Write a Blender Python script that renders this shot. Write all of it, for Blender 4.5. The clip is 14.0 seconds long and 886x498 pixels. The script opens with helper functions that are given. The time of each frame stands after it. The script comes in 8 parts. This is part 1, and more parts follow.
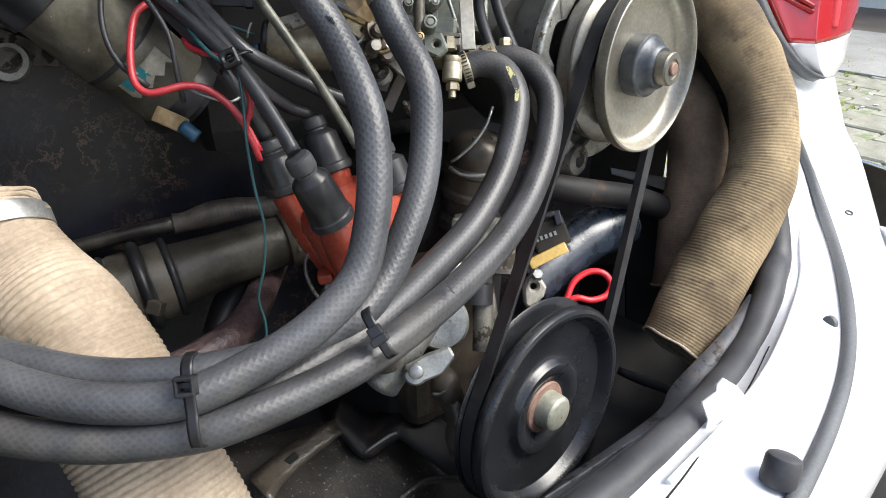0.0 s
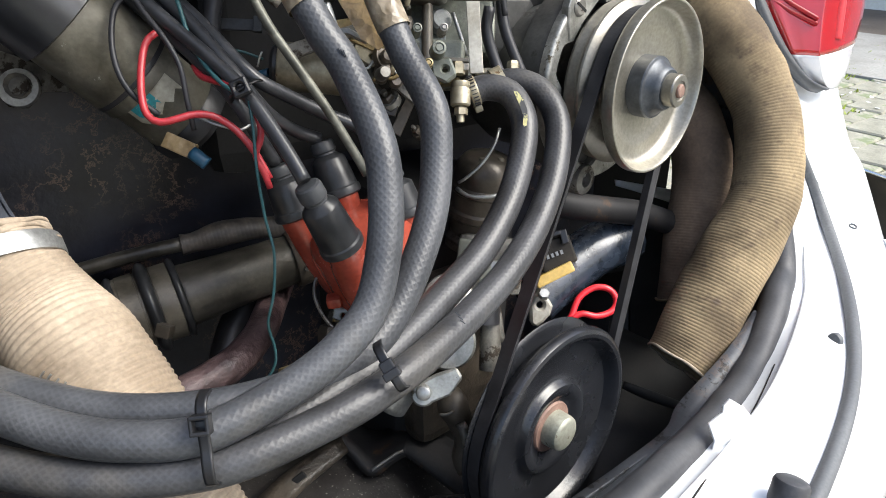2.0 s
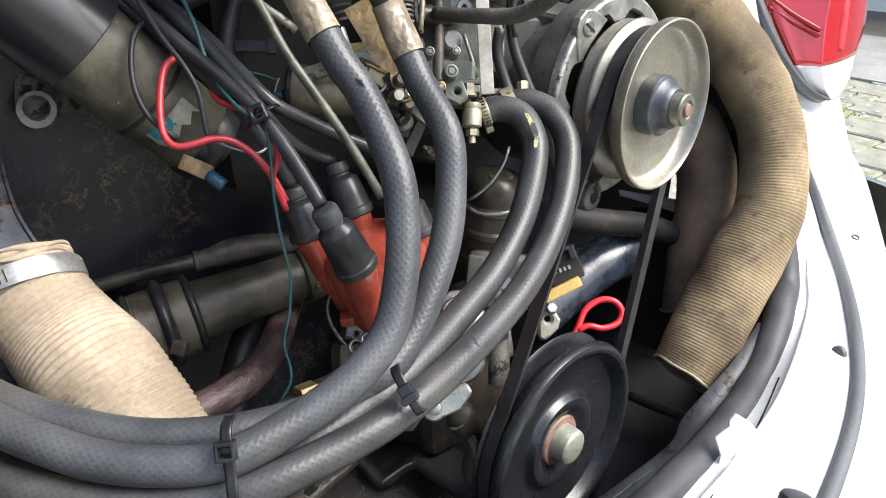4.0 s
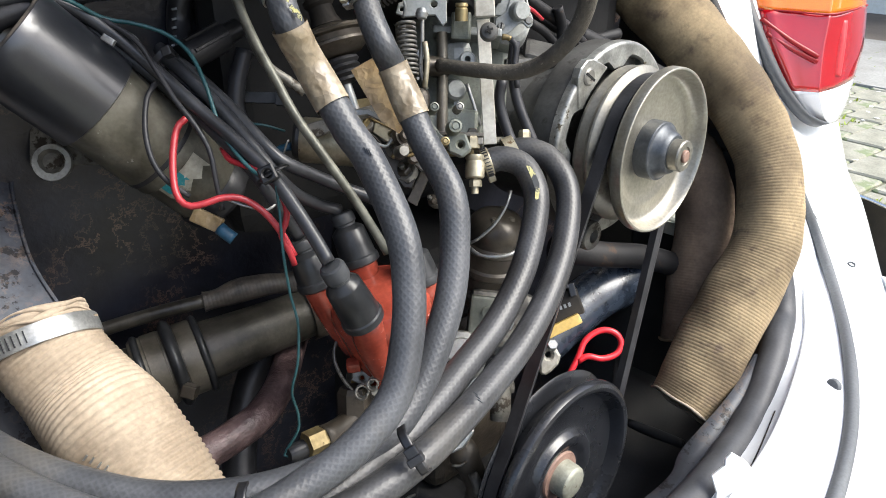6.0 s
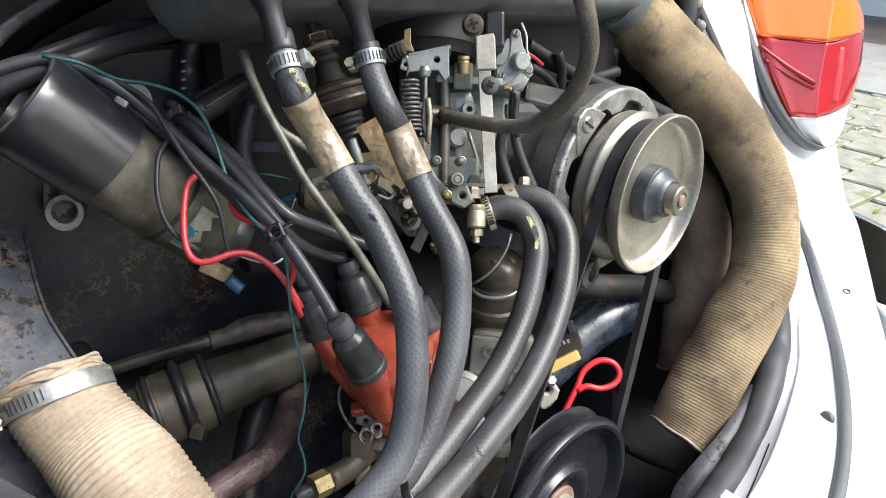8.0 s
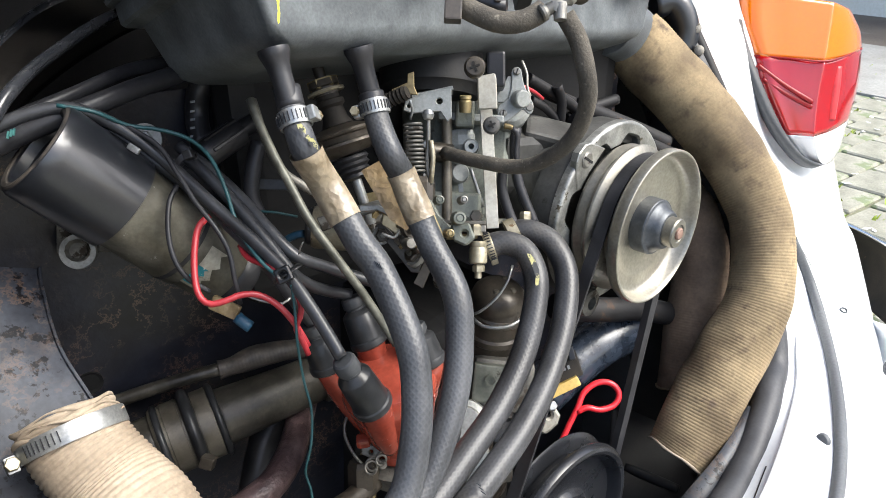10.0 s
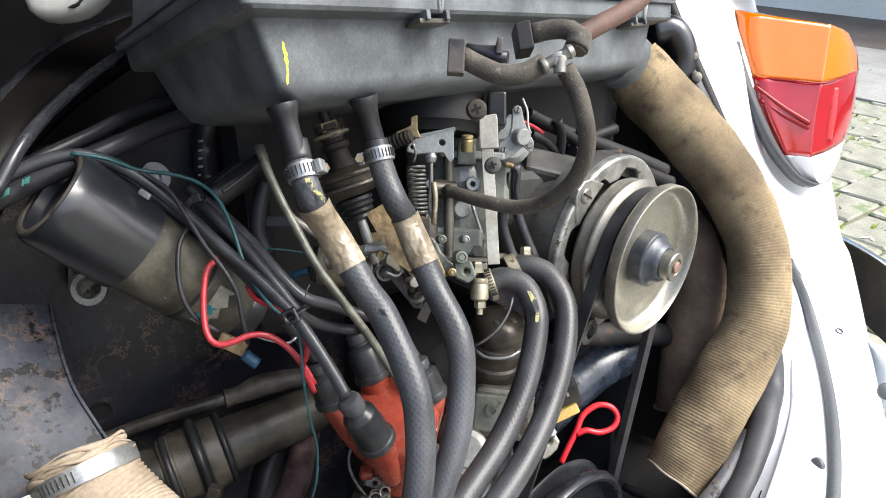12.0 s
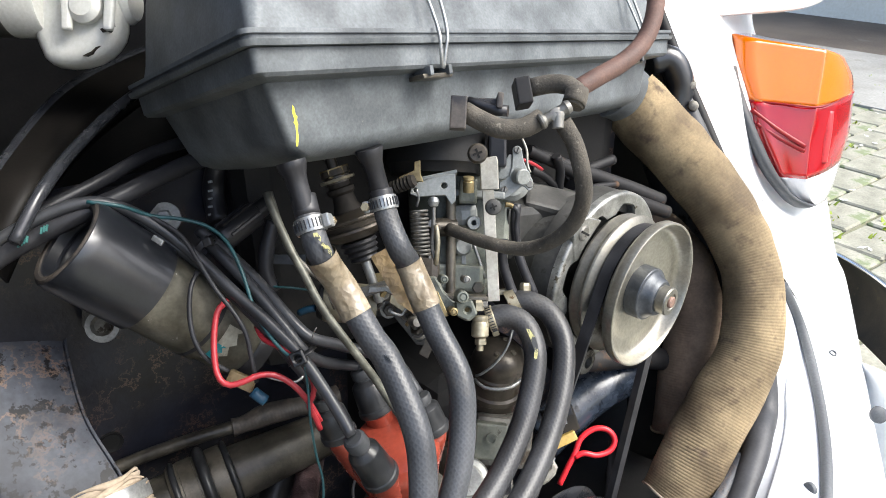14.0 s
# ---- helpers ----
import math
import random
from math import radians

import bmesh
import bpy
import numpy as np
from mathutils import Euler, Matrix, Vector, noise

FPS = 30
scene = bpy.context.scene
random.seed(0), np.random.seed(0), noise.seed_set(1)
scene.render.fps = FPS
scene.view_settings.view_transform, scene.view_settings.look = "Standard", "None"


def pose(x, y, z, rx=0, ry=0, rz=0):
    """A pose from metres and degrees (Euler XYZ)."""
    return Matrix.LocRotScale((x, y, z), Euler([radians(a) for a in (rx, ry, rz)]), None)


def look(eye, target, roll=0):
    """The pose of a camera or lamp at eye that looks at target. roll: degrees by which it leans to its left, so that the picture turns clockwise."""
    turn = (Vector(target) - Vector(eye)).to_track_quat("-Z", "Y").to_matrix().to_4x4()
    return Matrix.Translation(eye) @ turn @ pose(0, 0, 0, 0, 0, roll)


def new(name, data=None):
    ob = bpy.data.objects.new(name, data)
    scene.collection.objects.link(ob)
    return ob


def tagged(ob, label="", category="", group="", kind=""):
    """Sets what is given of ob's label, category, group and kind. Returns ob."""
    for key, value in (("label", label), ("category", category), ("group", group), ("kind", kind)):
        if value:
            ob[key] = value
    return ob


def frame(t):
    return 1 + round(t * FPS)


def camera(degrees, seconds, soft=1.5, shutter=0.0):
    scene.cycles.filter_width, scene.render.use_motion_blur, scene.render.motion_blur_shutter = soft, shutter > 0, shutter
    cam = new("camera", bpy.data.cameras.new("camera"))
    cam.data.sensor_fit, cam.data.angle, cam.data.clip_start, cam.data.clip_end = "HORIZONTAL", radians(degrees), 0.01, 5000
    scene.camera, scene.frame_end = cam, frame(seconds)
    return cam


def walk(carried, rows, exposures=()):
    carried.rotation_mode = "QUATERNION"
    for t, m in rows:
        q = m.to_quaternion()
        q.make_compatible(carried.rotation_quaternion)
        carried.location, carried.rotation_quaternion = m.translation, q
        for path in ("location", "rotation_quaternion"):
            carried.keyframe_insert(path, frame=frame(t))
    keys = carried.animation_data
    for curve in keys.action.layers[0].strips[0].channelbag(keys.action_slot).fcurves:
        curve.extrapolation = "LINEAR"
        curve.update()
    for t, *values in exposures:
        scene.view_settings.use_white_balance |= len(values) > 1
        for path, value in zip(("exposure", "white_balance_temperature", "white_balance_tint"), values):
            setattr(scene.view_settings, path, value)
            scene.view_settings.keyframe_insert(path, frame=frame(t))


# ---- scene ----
cam = camera(64.0, 14.0, soft=0.95)
PATH = [
    (0, (0.008, 0.004, 0.76), (1.085, 1.454, -0.099), -0.1),
    (0.5, (0.008, 0.006, 0.763), (1.086, 1.456, -0.095), -0.1),
    (1, (0.008, 0.008, 0.767), (1.086, 1.457, -0.092), -0.1),
    (1.5, (0.007, 0.011, 0.771), (1.085, 1.46, -0.087), -0.1),
    (2, (0.007, 0.012, 0.775), (1.084, 1.461, -0.085), -0.1),
    (2.5, (0.005, 0.013, 0.777), (1.083, 1.461, -0.083), -0.0),
    (5, (-0.001, 0.018, 0.806), (1.078, 1.465, -0.056), -0.1),
    (5.5, (-0.001, 0.019, 0.816), (1.077, 1.465, -0.049), -0.0),
    (6, (0.0, 0.02, 0.826), (1.076, 1.466, -0.041), 0.0),
    (6.5, (0.0, 0.02, 0.837), (1.074, 1.466, -0.032), 0.0),
    (7, (0.001, 0.022, 0.846), (1.075, 1.467, -0.025), 0.0),
    (7.5, (0.001, 0.022, 0.854), (1.075, 1.468, -0.015), -0.0),
    (8, (0.001, 0.023, 0.863), (1.074, 1.468, -0.01), 0.1),
    (10.5, (0.0, 0.024, 0.898), (1.068, 1.47, 0.02), -0.1),
    (11, (-0.001, 0.024, 0.904), (1.069, 1.471, 0.03), -0.0),
    (11.5, (-0.001, 0.025, 0.914), (1.068, 1.47, 0.037), 0.0),
    (12, (0.0, 0.026, 0.923), (1.067, 1.47, 0.042), 0.0),
    (12.5, (-0.001, 0.026, 0.931), (1.065, 1.47, 0.05), 0.1),
    (13, (-0.002, 0.026, 0.939), (1.065, 1.47, 0.058), 0.1),
    (13.5, (-0.002, 0.026, 0.95), (1.062, 1.469, 0.065), 0.1),
    (14, (-0.002, 0.025, 0.957), (1.063, 1.469, 0.074), 0.1),
]
walk(cam, [(t, look(eye, target, roll)) for t, eye, target, roll in PATH], exposures=[(0.0, 1.46), (5.0, 1.61), (14.0, 1.63)])


# ---- light ----
world = bpy.data.worlds.new("overcast")
scene.world = world
world.use_nodes = True
wn = world.node_tree
sky = wn.nodes.new("ShaderNodeTexSky")
sky.sky_type = "NISHITA"
sky.sun_disc = False
sky.sun_elevation = radians(50)
sky.sun_rotation = radians(140)
sky.air_density, sky.dust_density, sky.ozone_density = 1.0, 4.0, 1.0
wn.nodes["Background"].inputs["Strength"].default_value = 0.14
wn.links.new(sky.outputs["Color"], wn.nodes["Background"].inputs["Color"])
sun_data = bpy.data.lights.new("sun", "SUN")
sun_data.energy, sun_data.angle, sun_data.color = 1.65, radians(38), (0.945, 1.0, 0.99)
sun = new("sun", sun_data)
sun.matrix_world = look((4.5, -4.6, 7.9), (0.4, 0.3, 0.5))

# ---- materials ----
def surf(name, a, b=None, rough=0.5, metal=0.0, scale=30.0, fine=400.0, bump=0.15, depth=0.0006, spots=None, spot_scale=60.0,
         spot_at=0.62, spot_rough=0.85, coat=0.0, rvar=0.15, spot_soft=0.05, veins=None, vein_scale=20.0, vein_width=0.026, shine=0.5):
    """Two colours mixed by a broad noise, a fine grain in colour and relief, and optional stains with a hard edge."""
    m = bpy.data.materials.new(name)
    m.use_nodes = True
    nt, bsdf = m.node_tree, m.node_tree.nodes["Principled BSDF"]
    L = nt.links.new
    co = nt.nodes.new("ShaderNodeTexCoord")
    def tex(sc, detail=4.0, rgh=0.55):
        n = nt.nodes.new("ShaderNodeTexNoise")
        n.inputs["Scale"].default_value, n.inputs["Detail"].default_value, n.inputs["Roughness"].default_value = sc, detail, rgh
        L(co.outputs["Object"], n.inputs["Vector"])
        return n
    big, small = tex(scale), tex(fine, 3.0)
    ramp = nt.nodes.new("ShaderNodeValToRGB")
    b = b or tuple(min(1.0, c * 1.25) for c in a)
    ramp.color_ramp.elements[0].position, ramp.color_ramp.elements[1].position = 0.36, 0.66
    ramp.color_ramp.elements[0].color, ramp.color_ramp.elements[1].color = (*a, 1), (*b, 1)
    L(big.outputs["Fac"], ramp.inputs["Fac"])
    grain = nt.nodes.new("ShaderNodeMix")
    grain.data_type, grain.blend_type = "RGBA", "OVERLAY"
    grain.inputs[0].default_value = 0.35
    L(ramp.outputs["Color"], grain.inputs[6])
    L(small.outputs["Fac"], grain.inputs[7])
    colour = grain.outputs[2]
    rr = nt.nodes.new("ShaderNodeMapRange")
    rr.inputs["To Min"].default_value, rr.inputs["To Max"].default_value = max(0.03, rough - rvar), min(1.0, rough + rvar)
    L(big.outputs["Fac"], rr.inputs["Value"])
    roughness = rr.outputs["Result"]
    if spots:
        sp = tex(spot_scale, 6.0, 0.65)
        mask = nt.nodes.new("ShaderNodeValToRGB")
        mask.color_ramp.elements[0].position, mask.color_ramp.elements[1].position = spot_at, spot_at + spot_soft
        L(sp.outputs["Fac"], mask.inputs["Fac"])
        mix = nt.nodes.new("ShaderNodeMix")
        mix.data_type = "RGBA"
        L(mask.outputs["Color"], mix.inputs[0])
        L(colour, mix.inputs[6])
        mix.inputs[7].default_value = (*spots, 1)
        colour = mix.outputs[2]
        rm = nt.nodes.new("ShaderNodeMix")
        L(mask.outputs["Color"], rm.inputs[0])
        L(roughness, rm.inputs[2])
        rm.inputs[3].default_value = spot_rough
        roughness = rm.outputs[0]
    if veins:
        vn, gate = tex(vein_scale, 8.0, 0.68), tex(vein_scale * 0.45, 3.0)
        off = nt.nodes.new("ShaderNodeMath"); off.operation = "SUBTRACT"
        L(vn.outputs["Fac"], off.inputs[0]); off.inputs[1].default_value = 0.5
        mag = nt.nodes.new("ShaderNodeMath"); mag.operation = "ABSOLUTE"
        L(off.outputs[0], mag.inputs[0])
        near_ = nt.nodes.new("ShaderNodeMapRange")
        near_.inputs["From Min"].default_value, near_.inputs["From Max"].default_value = vein_width, 0.003
        L(mag.outputs[0], near_.inputs["Value"])
        open_ = nt.nodes.new("ShaderNodeMapRange")
        open_.inputs["From Min"].default_value, open_.inputs["From Max"].default_value = 0.47, 0.60
        L(gate.outputs["Fac"], open_.inputs["Value"])
        both = nt.nodes.new("ShaderNodeMath"); both.operation = "MULTIPLY"
        L(near_.outputs["Result"], both.inputs[0]); L(open_.outputs["Result"], both.inputs[1])
        vmix = nt.nodes.new("ShaderNodeMix")
        vmix.data_type = "RGBA"
        L(both.outputs[0], vmix.inputs[0]); L(colour, vmix.inputs[6])
        vmix.inputs[7].default_value = (*veins, 1)
        colour = vmix.outputs[2]
    L(colour, bsdf.inputs["Base Color"])
    L(roughness, bsdf.inputs["Roughness"])
    bsdf.inputs["Metallic"].default_value = metal
    bsdf.inputs["Specular IOR Level"].default_value = shine
    bsdf.inputs["Coat Weight"].default_value = coat
    bsdf.inputs["Coat Roughness"].default_value = 0.1
    bp = nt.nodes.new("ShaderNodeBump")
    bp.inputs["Strength"].default_value, bp.inputs["Distance"].default_value = bump, depth
    if depth == 0.0:
        bp.inputs["Distance"].default_value = 0.0005
    L(small.outputs["Fac"], bp.inputs["Height"])
    L(bp.outputs["Normal"], bsdf.inputs["Normal"])
    return m


def braided(name, a, b, rough, rise):
    """Rubber over a woven layer: two crossing sets of fine threads round the hose, by its own length and girth."""
    m = surf(name, a, b, rough, scale=25, fine=500, spots=(0.075, 0.069, 0.060), spot_scale=16, spot_at=0.54, spot_soft=0.22, spot_rough=0.65, shine=0.42)
    nt, bsdf = m.node_tree, m.node_tree.nodes["Principled BSDF"]
    L = nt.links.new
    uv = nt.nodes.new("ShaderNodeUVMap")
    sep = nt.nodes.new("ShaderNodeSeparateXYZ")
    L(uv.outputs["UV"], sep.inputs[0])
    def thread(sign):
        k = nt.nodes.new("ShaderNodeMath"); k.operation = "MULTIPLY_ADD"
        L(sep.outputs["Y"], k.inputs[0]); k.inputs[1].default_value = 1500.0 * sign
        g = nt.nodes.new("ShaderNodeMath"); g.operation = "MULTIPLY"
        L(sep.outputs["X"], g.inputs[0]); g.inputs[1].default_value = 2 * math.pi * 14
        L(g.outputs[0], k.inputs[2])
        s = nt.nodes.new("ShaderNodeMath"); s.operation = "SINE"
        L(k.outputs[0], s.inputs[0])
        return s
    t1, t2 = thread(1), thread(-1)
    mx = nt.nodes.new("ShaderNodeMath"); mx.operation = "SMOOTH_MAX"
    mx.inputs[2].default_value = 1.2
    L(t1.outputs[0], mx.inputs[0]); L(t2.outputs[0], mx.inputs[1])
    old = bsdf.inputs["Normal"].links[0].from_node
    b2 = nt.nodes.new("ShaderNodeBump")
    b2.inputs["Strength"].default_value, b2.inputs["Distance"].default_value = 0.11, rise
    L(mx.outputs[0], b2.inputs["Height"])
    L(old.outputs["Normal"], b2.inputs["Normal"])
    L(b2.outputs["Normal"], bsdf.inputs["Normal"])
    tone = nt.nodes.new("ShaderNodeMapRange")
    tone.inputs["From Min"].default_value, tone.inputs["From Max"].default_value = -0.4, 1.3
    tone.inputs["To Min"].default_value, tone.inputs["To Max"].default_value = 0.87, 1.13
    L(mx.outputs[0], tone.inputs["Value"])
    worn = nt.nodes.new("ShaderNodeMix")
    worn.data_type, worn.blend_type = "RGBA", "MULTIPLY"
    worn.inputs[0].default_value = 1.0
    base = bsdf.inputs["Base Color"].links[0].from_socket
    L(base, worn.inputs[6])
    L(tone.outputs["Result"], worn.inputs[7])
    L(worn.outputs[2], bsdf.inputs["Base Color"])
    return m


HOSE = braided("hose_rubber", (0.036, 0.038, 0.0415), (0.064, 0.067, 0.0725), 0.41, 0.00046)
HOSE_DARK = braided("dark_hose_rubber", (0.022, 0.0215, 0.0215), (0.049, 0.050, 0.053), 0.39, 0.00035)
CORD = surf("cord_hose", (0.044, 0.038, 0.029), (0.090, 0.079, 0.062), 0.85, scale=60, fine=700, bump=0.55, depth=0.001, spots=(0.15, 0.135, 0.107), spot_scale=260, spot_at=0.62)
CORD_RED = surf("faded_red_hose", (0.068, 0.034, 0.025), (0.120, 0.066, 0.050), 0.7, scale=40, fine=600, bump=0.4)
RUBBER = surf("black_rubber", (0.013, 0.013, 0.0145), (0.027, 0.027, 0.029), 0.40, scale=40, fine=500, shine=0.42)
SEAL_SHINE = surf("shiny_seal_rubber", (0.020, 0.022, 0.026), (0.036, 0.038, 0.043), 0.24, scale=30, fine=300, shine=0.6)
SEAL = surf("seal_rubber", (0.03, 0.031, 0.034), (0.055, 0.056, 0.06), 0.5, scale=20, fine=300, shine=0.35)
PLASTIC = surf("grey_black_plastic", (0.078, 0.085, 0.089), (0.152, 0.165, 0.171), 0.50, scale=32, fine=500, bump=0.25, spots=(0.19, 0.185, 0.17), spot_scale=90, spot_at=0.70, shine=0.32)
DARKPLASTIC = surf("dark_plastic", (0.008, 0.008, 0.009), (0.018, 0.018, 0.019), 0.36, shine=0.42)
PAPER = surf("tan_paper", (0.224, 0.174, 0.122), (0.346, 0.285, 0.211), 0.85, scale=22, fine=350, bump=0.3, depth=0.0010, spots=(0.20, 0.153, 0.104), spot_scale=30, spot_at=0.60, spot_soft=0.16)
PAPER_DARK = surf("dirty_paper", (0.098, 0.068, 0.035), (0.302, 0.227, 0.128), 0.85, scale=13, fine=350, bump=0.3, depth=0.001, spots=(0.085, 0.058, 0.036), spot_scale=48, spot_at=0.55, spot_soft=0.16)
PAPER_SOOTY = surf("sooty_paper", (0.082, 0.054, 0.034), (0.215, 0.150, 0.098), 0.85, scale=14, fine=300, bump=0.3, depth=0.001, spots=(0.046, 0.033, 0.025), spot_scale=24, spot_at=0.60, spot_soft=0.15)
def crinkled(name, a, b, rough):
    """Thin film pulled tight: sharp creases between flat facets, and a little shine."""
    m = surf(name, a, b, rough, scale=70, fine=260, bump=0.2, depth=0.0006)
    nt, bsdf = m.node_tree, m.node_tree.nodes["Principled BSDF"]
    co, warp, cell = nt.nodes.new("ShaderNodeTexCoord"), nt.nodes.new("ShaderNodeTexNoise"), nt.nodes.new("ShaderNodeTexVoronoi")
    warp.inputs["Scale"].default_value = 90.0
    add = nt.nodes.new("ShaderNodeMix")
    add.data_type, add.blend_type = "RGBA", "ADD"
    add.inputs[0].default_value = 0.012
    nt.links.new(co.outputs["Object"], warp.inputs["Vector"])
    nt.links.new(co.outputs["Object"], add.inputs[6])
    nt.links.new(warp.outputs["Color"], add.inputs[7])
    nt.links.new(add.outputs[2], cell.inputs["Vector"])
    cell.inputs["Scale"].default_value = 140.0
    bp = nt.nodes.new("ShaderNodeBump")
    bp.inputs["Strength"].default_value, bp.inputs["Distance"].default_value = 0.5, 0.0020
    nt.links.new(cell.outputs["Distance"], bp.inputs["Height"])
    nt.links.new(bsdf.inputs["Normal"].links[0].from_socket, bp.inputs["Normal"])
    nt.links.new(bp.outputs["Normal"], bsdf.inputs["Normal"])
    return m


TAPE = crinkled("brown_paper_tape", (0.150, 0.116, 0.072), (0.31, 0.262, 0.190), 0.36)
TAPE_DARK = crinkled("stained_paper_tape", (0.16, 0.105, 0.045), (0.36, 0.26, 0.135), 0.36)
ALU = surf("cast_aluminium", (0.20, 0.20, 0.185), (0.42, 0.42, 0.39), 0.45, 0.75, scale=45, fine=500, bump=0.4, spots=(0.10, 0.085, 0.06), spot_scale=70, spot_at=0.62)
ALU_DIRTY = surf("dirty_aluminium", (0.07, 0.066, 0.058), (0.20, 0.19, 0.165), 0.55, 0.5, scale=50, fine=500, bump=0.4, spots=(0.05, 0.04, 0.03), spot_scale=60, spot_at=0.55)
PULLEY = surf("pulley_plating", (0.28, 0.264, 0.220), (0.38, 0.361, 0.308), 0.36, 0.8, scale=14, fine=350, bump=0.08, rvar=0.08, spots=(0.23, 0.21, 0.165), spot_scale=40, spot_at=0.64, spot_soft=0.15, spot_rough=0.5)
STEEL = surf("zinc_steel", (0.26, 0.265, 0.26), (0.42, 0.425, 0.41), 0.38, 0.75, scale=60, fine=500)
STEEL_BLUE = surf("blued_steel", (0.040, 0.045, 0.052), (0.085, 0.092, 0.10), 0.42, 0.5, scale=60)
OLD_STEEL = surf("old_steel", (0.13, 0.125, 0.11), (0.28, 0.27, 0.245), 0.45, 0.6, scale=60, spots=(0.06, 0.05, 0.04), spot_scale=120)
YELLOW_ZINC = surf("yellow_zinc", (0.23, 0.20, 0.135), (0.40, 0.36, 0.26), 0.45, 0.6, scale=70, spots=(0.12, 0.07, 0.03), spot_scale=90)
BRASS = surf("brass", (0.165, 0.122, 0.058), (0.34, 0.268, 0.135), 0.42, 0.65, scale=60, spots=(0.10, 0.07, 0.035), spot_scale=80)
BROWN_METAL = surf("brown_stained_metal", (0.034, 0.029, 0.023), (0.092, 0.078, 0.061), 0.36, 0.4, scale=30, spots=(0.026, 0.021, 0.016), spot_scale=40, spot_at=0.6, spot_soft=0.1)
BAND_BROWN = surf("stained_band", (0.048, 0.042, 0.032), (0.150, 0.134, 0.104), 0.42, 0.25, scale=30, bump=0.3, spots=(0.22, 0.20, 0.175), spot_scale=110, spot_at=0.70)
BROWN_OIL = surf("oily_brown_tin", (0.028, 0.023, 0.017), (0.068, 0.056, 0.042), 0.5, 0.1, scale=30, spots=(0.012, 0.011, 0.010), spot_scale=60, spot_at=0.58, spot_soft=0.12, shine=0.35)
PIPE = surf("dull_pipe", (0.015, 0.0135, 0.011), (0.088, 0.080, 0.063), 0.36, 0.25, scale=26, fine=300, bump=0.5, spots=(0.19, 0.178, 0.15), spot_scale=60, spot_at=0.66, spot_soft=0.12)
MAROON = surf("maroon_pipe", (0.046, 0.027, 0.028), (0.150, 0.100, 0.098), 0.40, 0.1, scale=60, fine=260, bump=0.8, depth=0.0014, spots=(0.28, 0.215, 0.19), spot_scale=130, spot_at=0.64, spot_soft=0.08)
BLACK_PAINT = surf("black_paint", (0.008, 0.008, 0.009), (0.020, 0.019, 0.019), 0.58, scale=20, fine=300, spots=(0.09, 0.05, 0.028), spot_scale=50, spot_at=0.60, spot_soft=0.14, shine=0.25)
CHIPPED = surf("chipped_paint", (0.022, 0.025, 0.033), (0.066, 0.073, 0.089), 0.55, scale=20, fine=250, bump=0.35, rvar=0.1, spots=(0.007, 0.007, 0.009), spot_scale=75, spot_at=0.55, spot_rough=0.5, spot_soft=0.03, veins=(0.15, 0.104, 0.078), vein_scale=22, shine=0.28)
LEDGE = surf("peeling_paint", (0.026, 0.028, 0.033), (0.072, 0.078, 0.088), 0.45, scale=12, fine=250, bump=0.3, spots=(0.009, 0.009, 0.010), spot_scale=80, spot_at=0.57, spot_rough=0.6, spot_soft=0.05, veins=(0.11, 0.075, 0.052), vein_scale=17, shine=0.35)
DUSTY = surf("dusty_black", (0.012, 0.011, 0.010), (0.034, 0.029, 0.023), 0.7, scale=18, spots=(0.05, 0.042, 0.03), spot_scale=40, spot_at=0.62, shine=0.2)
# Near-black that carries the deep shade of the bay in its colour.
SHADE_BLACK = surf("shade_black", (0.010, 0.010, 0.0106), (0.021, 0.0205, 0.020), 0.55, scale=20, spots=(0.035, 0.031, 0.026), spot_scale=70, spot_at=0.68, spot_soft=0.1, shine=0.28)
OILY = surf("oily_black_tin", (0.012, 0.010, 0.009), (0.034, 0.030, 0.026), 0.45, scale=30, fine=260, bump=0.5, depth=0.001, spots=(0.30, 0.28, 0.25), spot_scale=420, spot_at=0.635, spot_rough=0.6, spot_soft=0.02, shine=0.4)
BULKHEAD = surf("rusty_bulkhead", (0.0045, 0.0050, 0.0078), (0.019, 0.0210, 0.0300), 0.32, scale=16, fine=200, bump=0.35, depth=0.001, rvar=0.10, spots=(0.11, 0.088, 0.074), spot_scale=150, spot_at=0.71, spot_soft=0.05, veins=(0.125, 0.082, 0.060), vein_scale=24, vein_width=0.013, shine=0.55)
BLACK_GLOSS = surf("black_enamel", (0.0110, 0.0122, 0.0150), (0.0195, 0.0213, 0.0255), 0.30, scale=16, fine=300, bump=0.08, rvar=0.05, spots=(0.03, 0.028, 0.026), spot_scale=70, spot_at=0.70, coat=0.15, shine=0.68)
# Base darkened for the overhead shade; the brown spots are rust.
TROUGH = surf("shaded_rusty_channel", (0.005, 0.0046, 0.0044), (0.012, 0.0105, 0.009), 0.5, scale=24, spots=(0.05, 0.040, 0.029), spot_scale=60, spot_at=0.67, spot_soft=0.1, shine=0.2)
# The pulley plating again in darker tones, for its rear half and nut.
PULLEY_BACK = surf("darker_pulley_plating", (0.15, 0.142, 0.120), (0.25, 0.238, 0.204), 0.40, 0.75, scale=20, fine=350, bump=0.1, spots=(0.09, 0.08, 0.06), spot_scale=40, spot_at=0.62, spot_soft=0.15)
PULLEY_BLACK = surf("pulley_black", (0.0095, 0.0100, 0.0116), (0.020, 0.0212, 0.0245), 0.27, 0.0, scale=18, fine=300, rvar=0.08, shine=0.5)
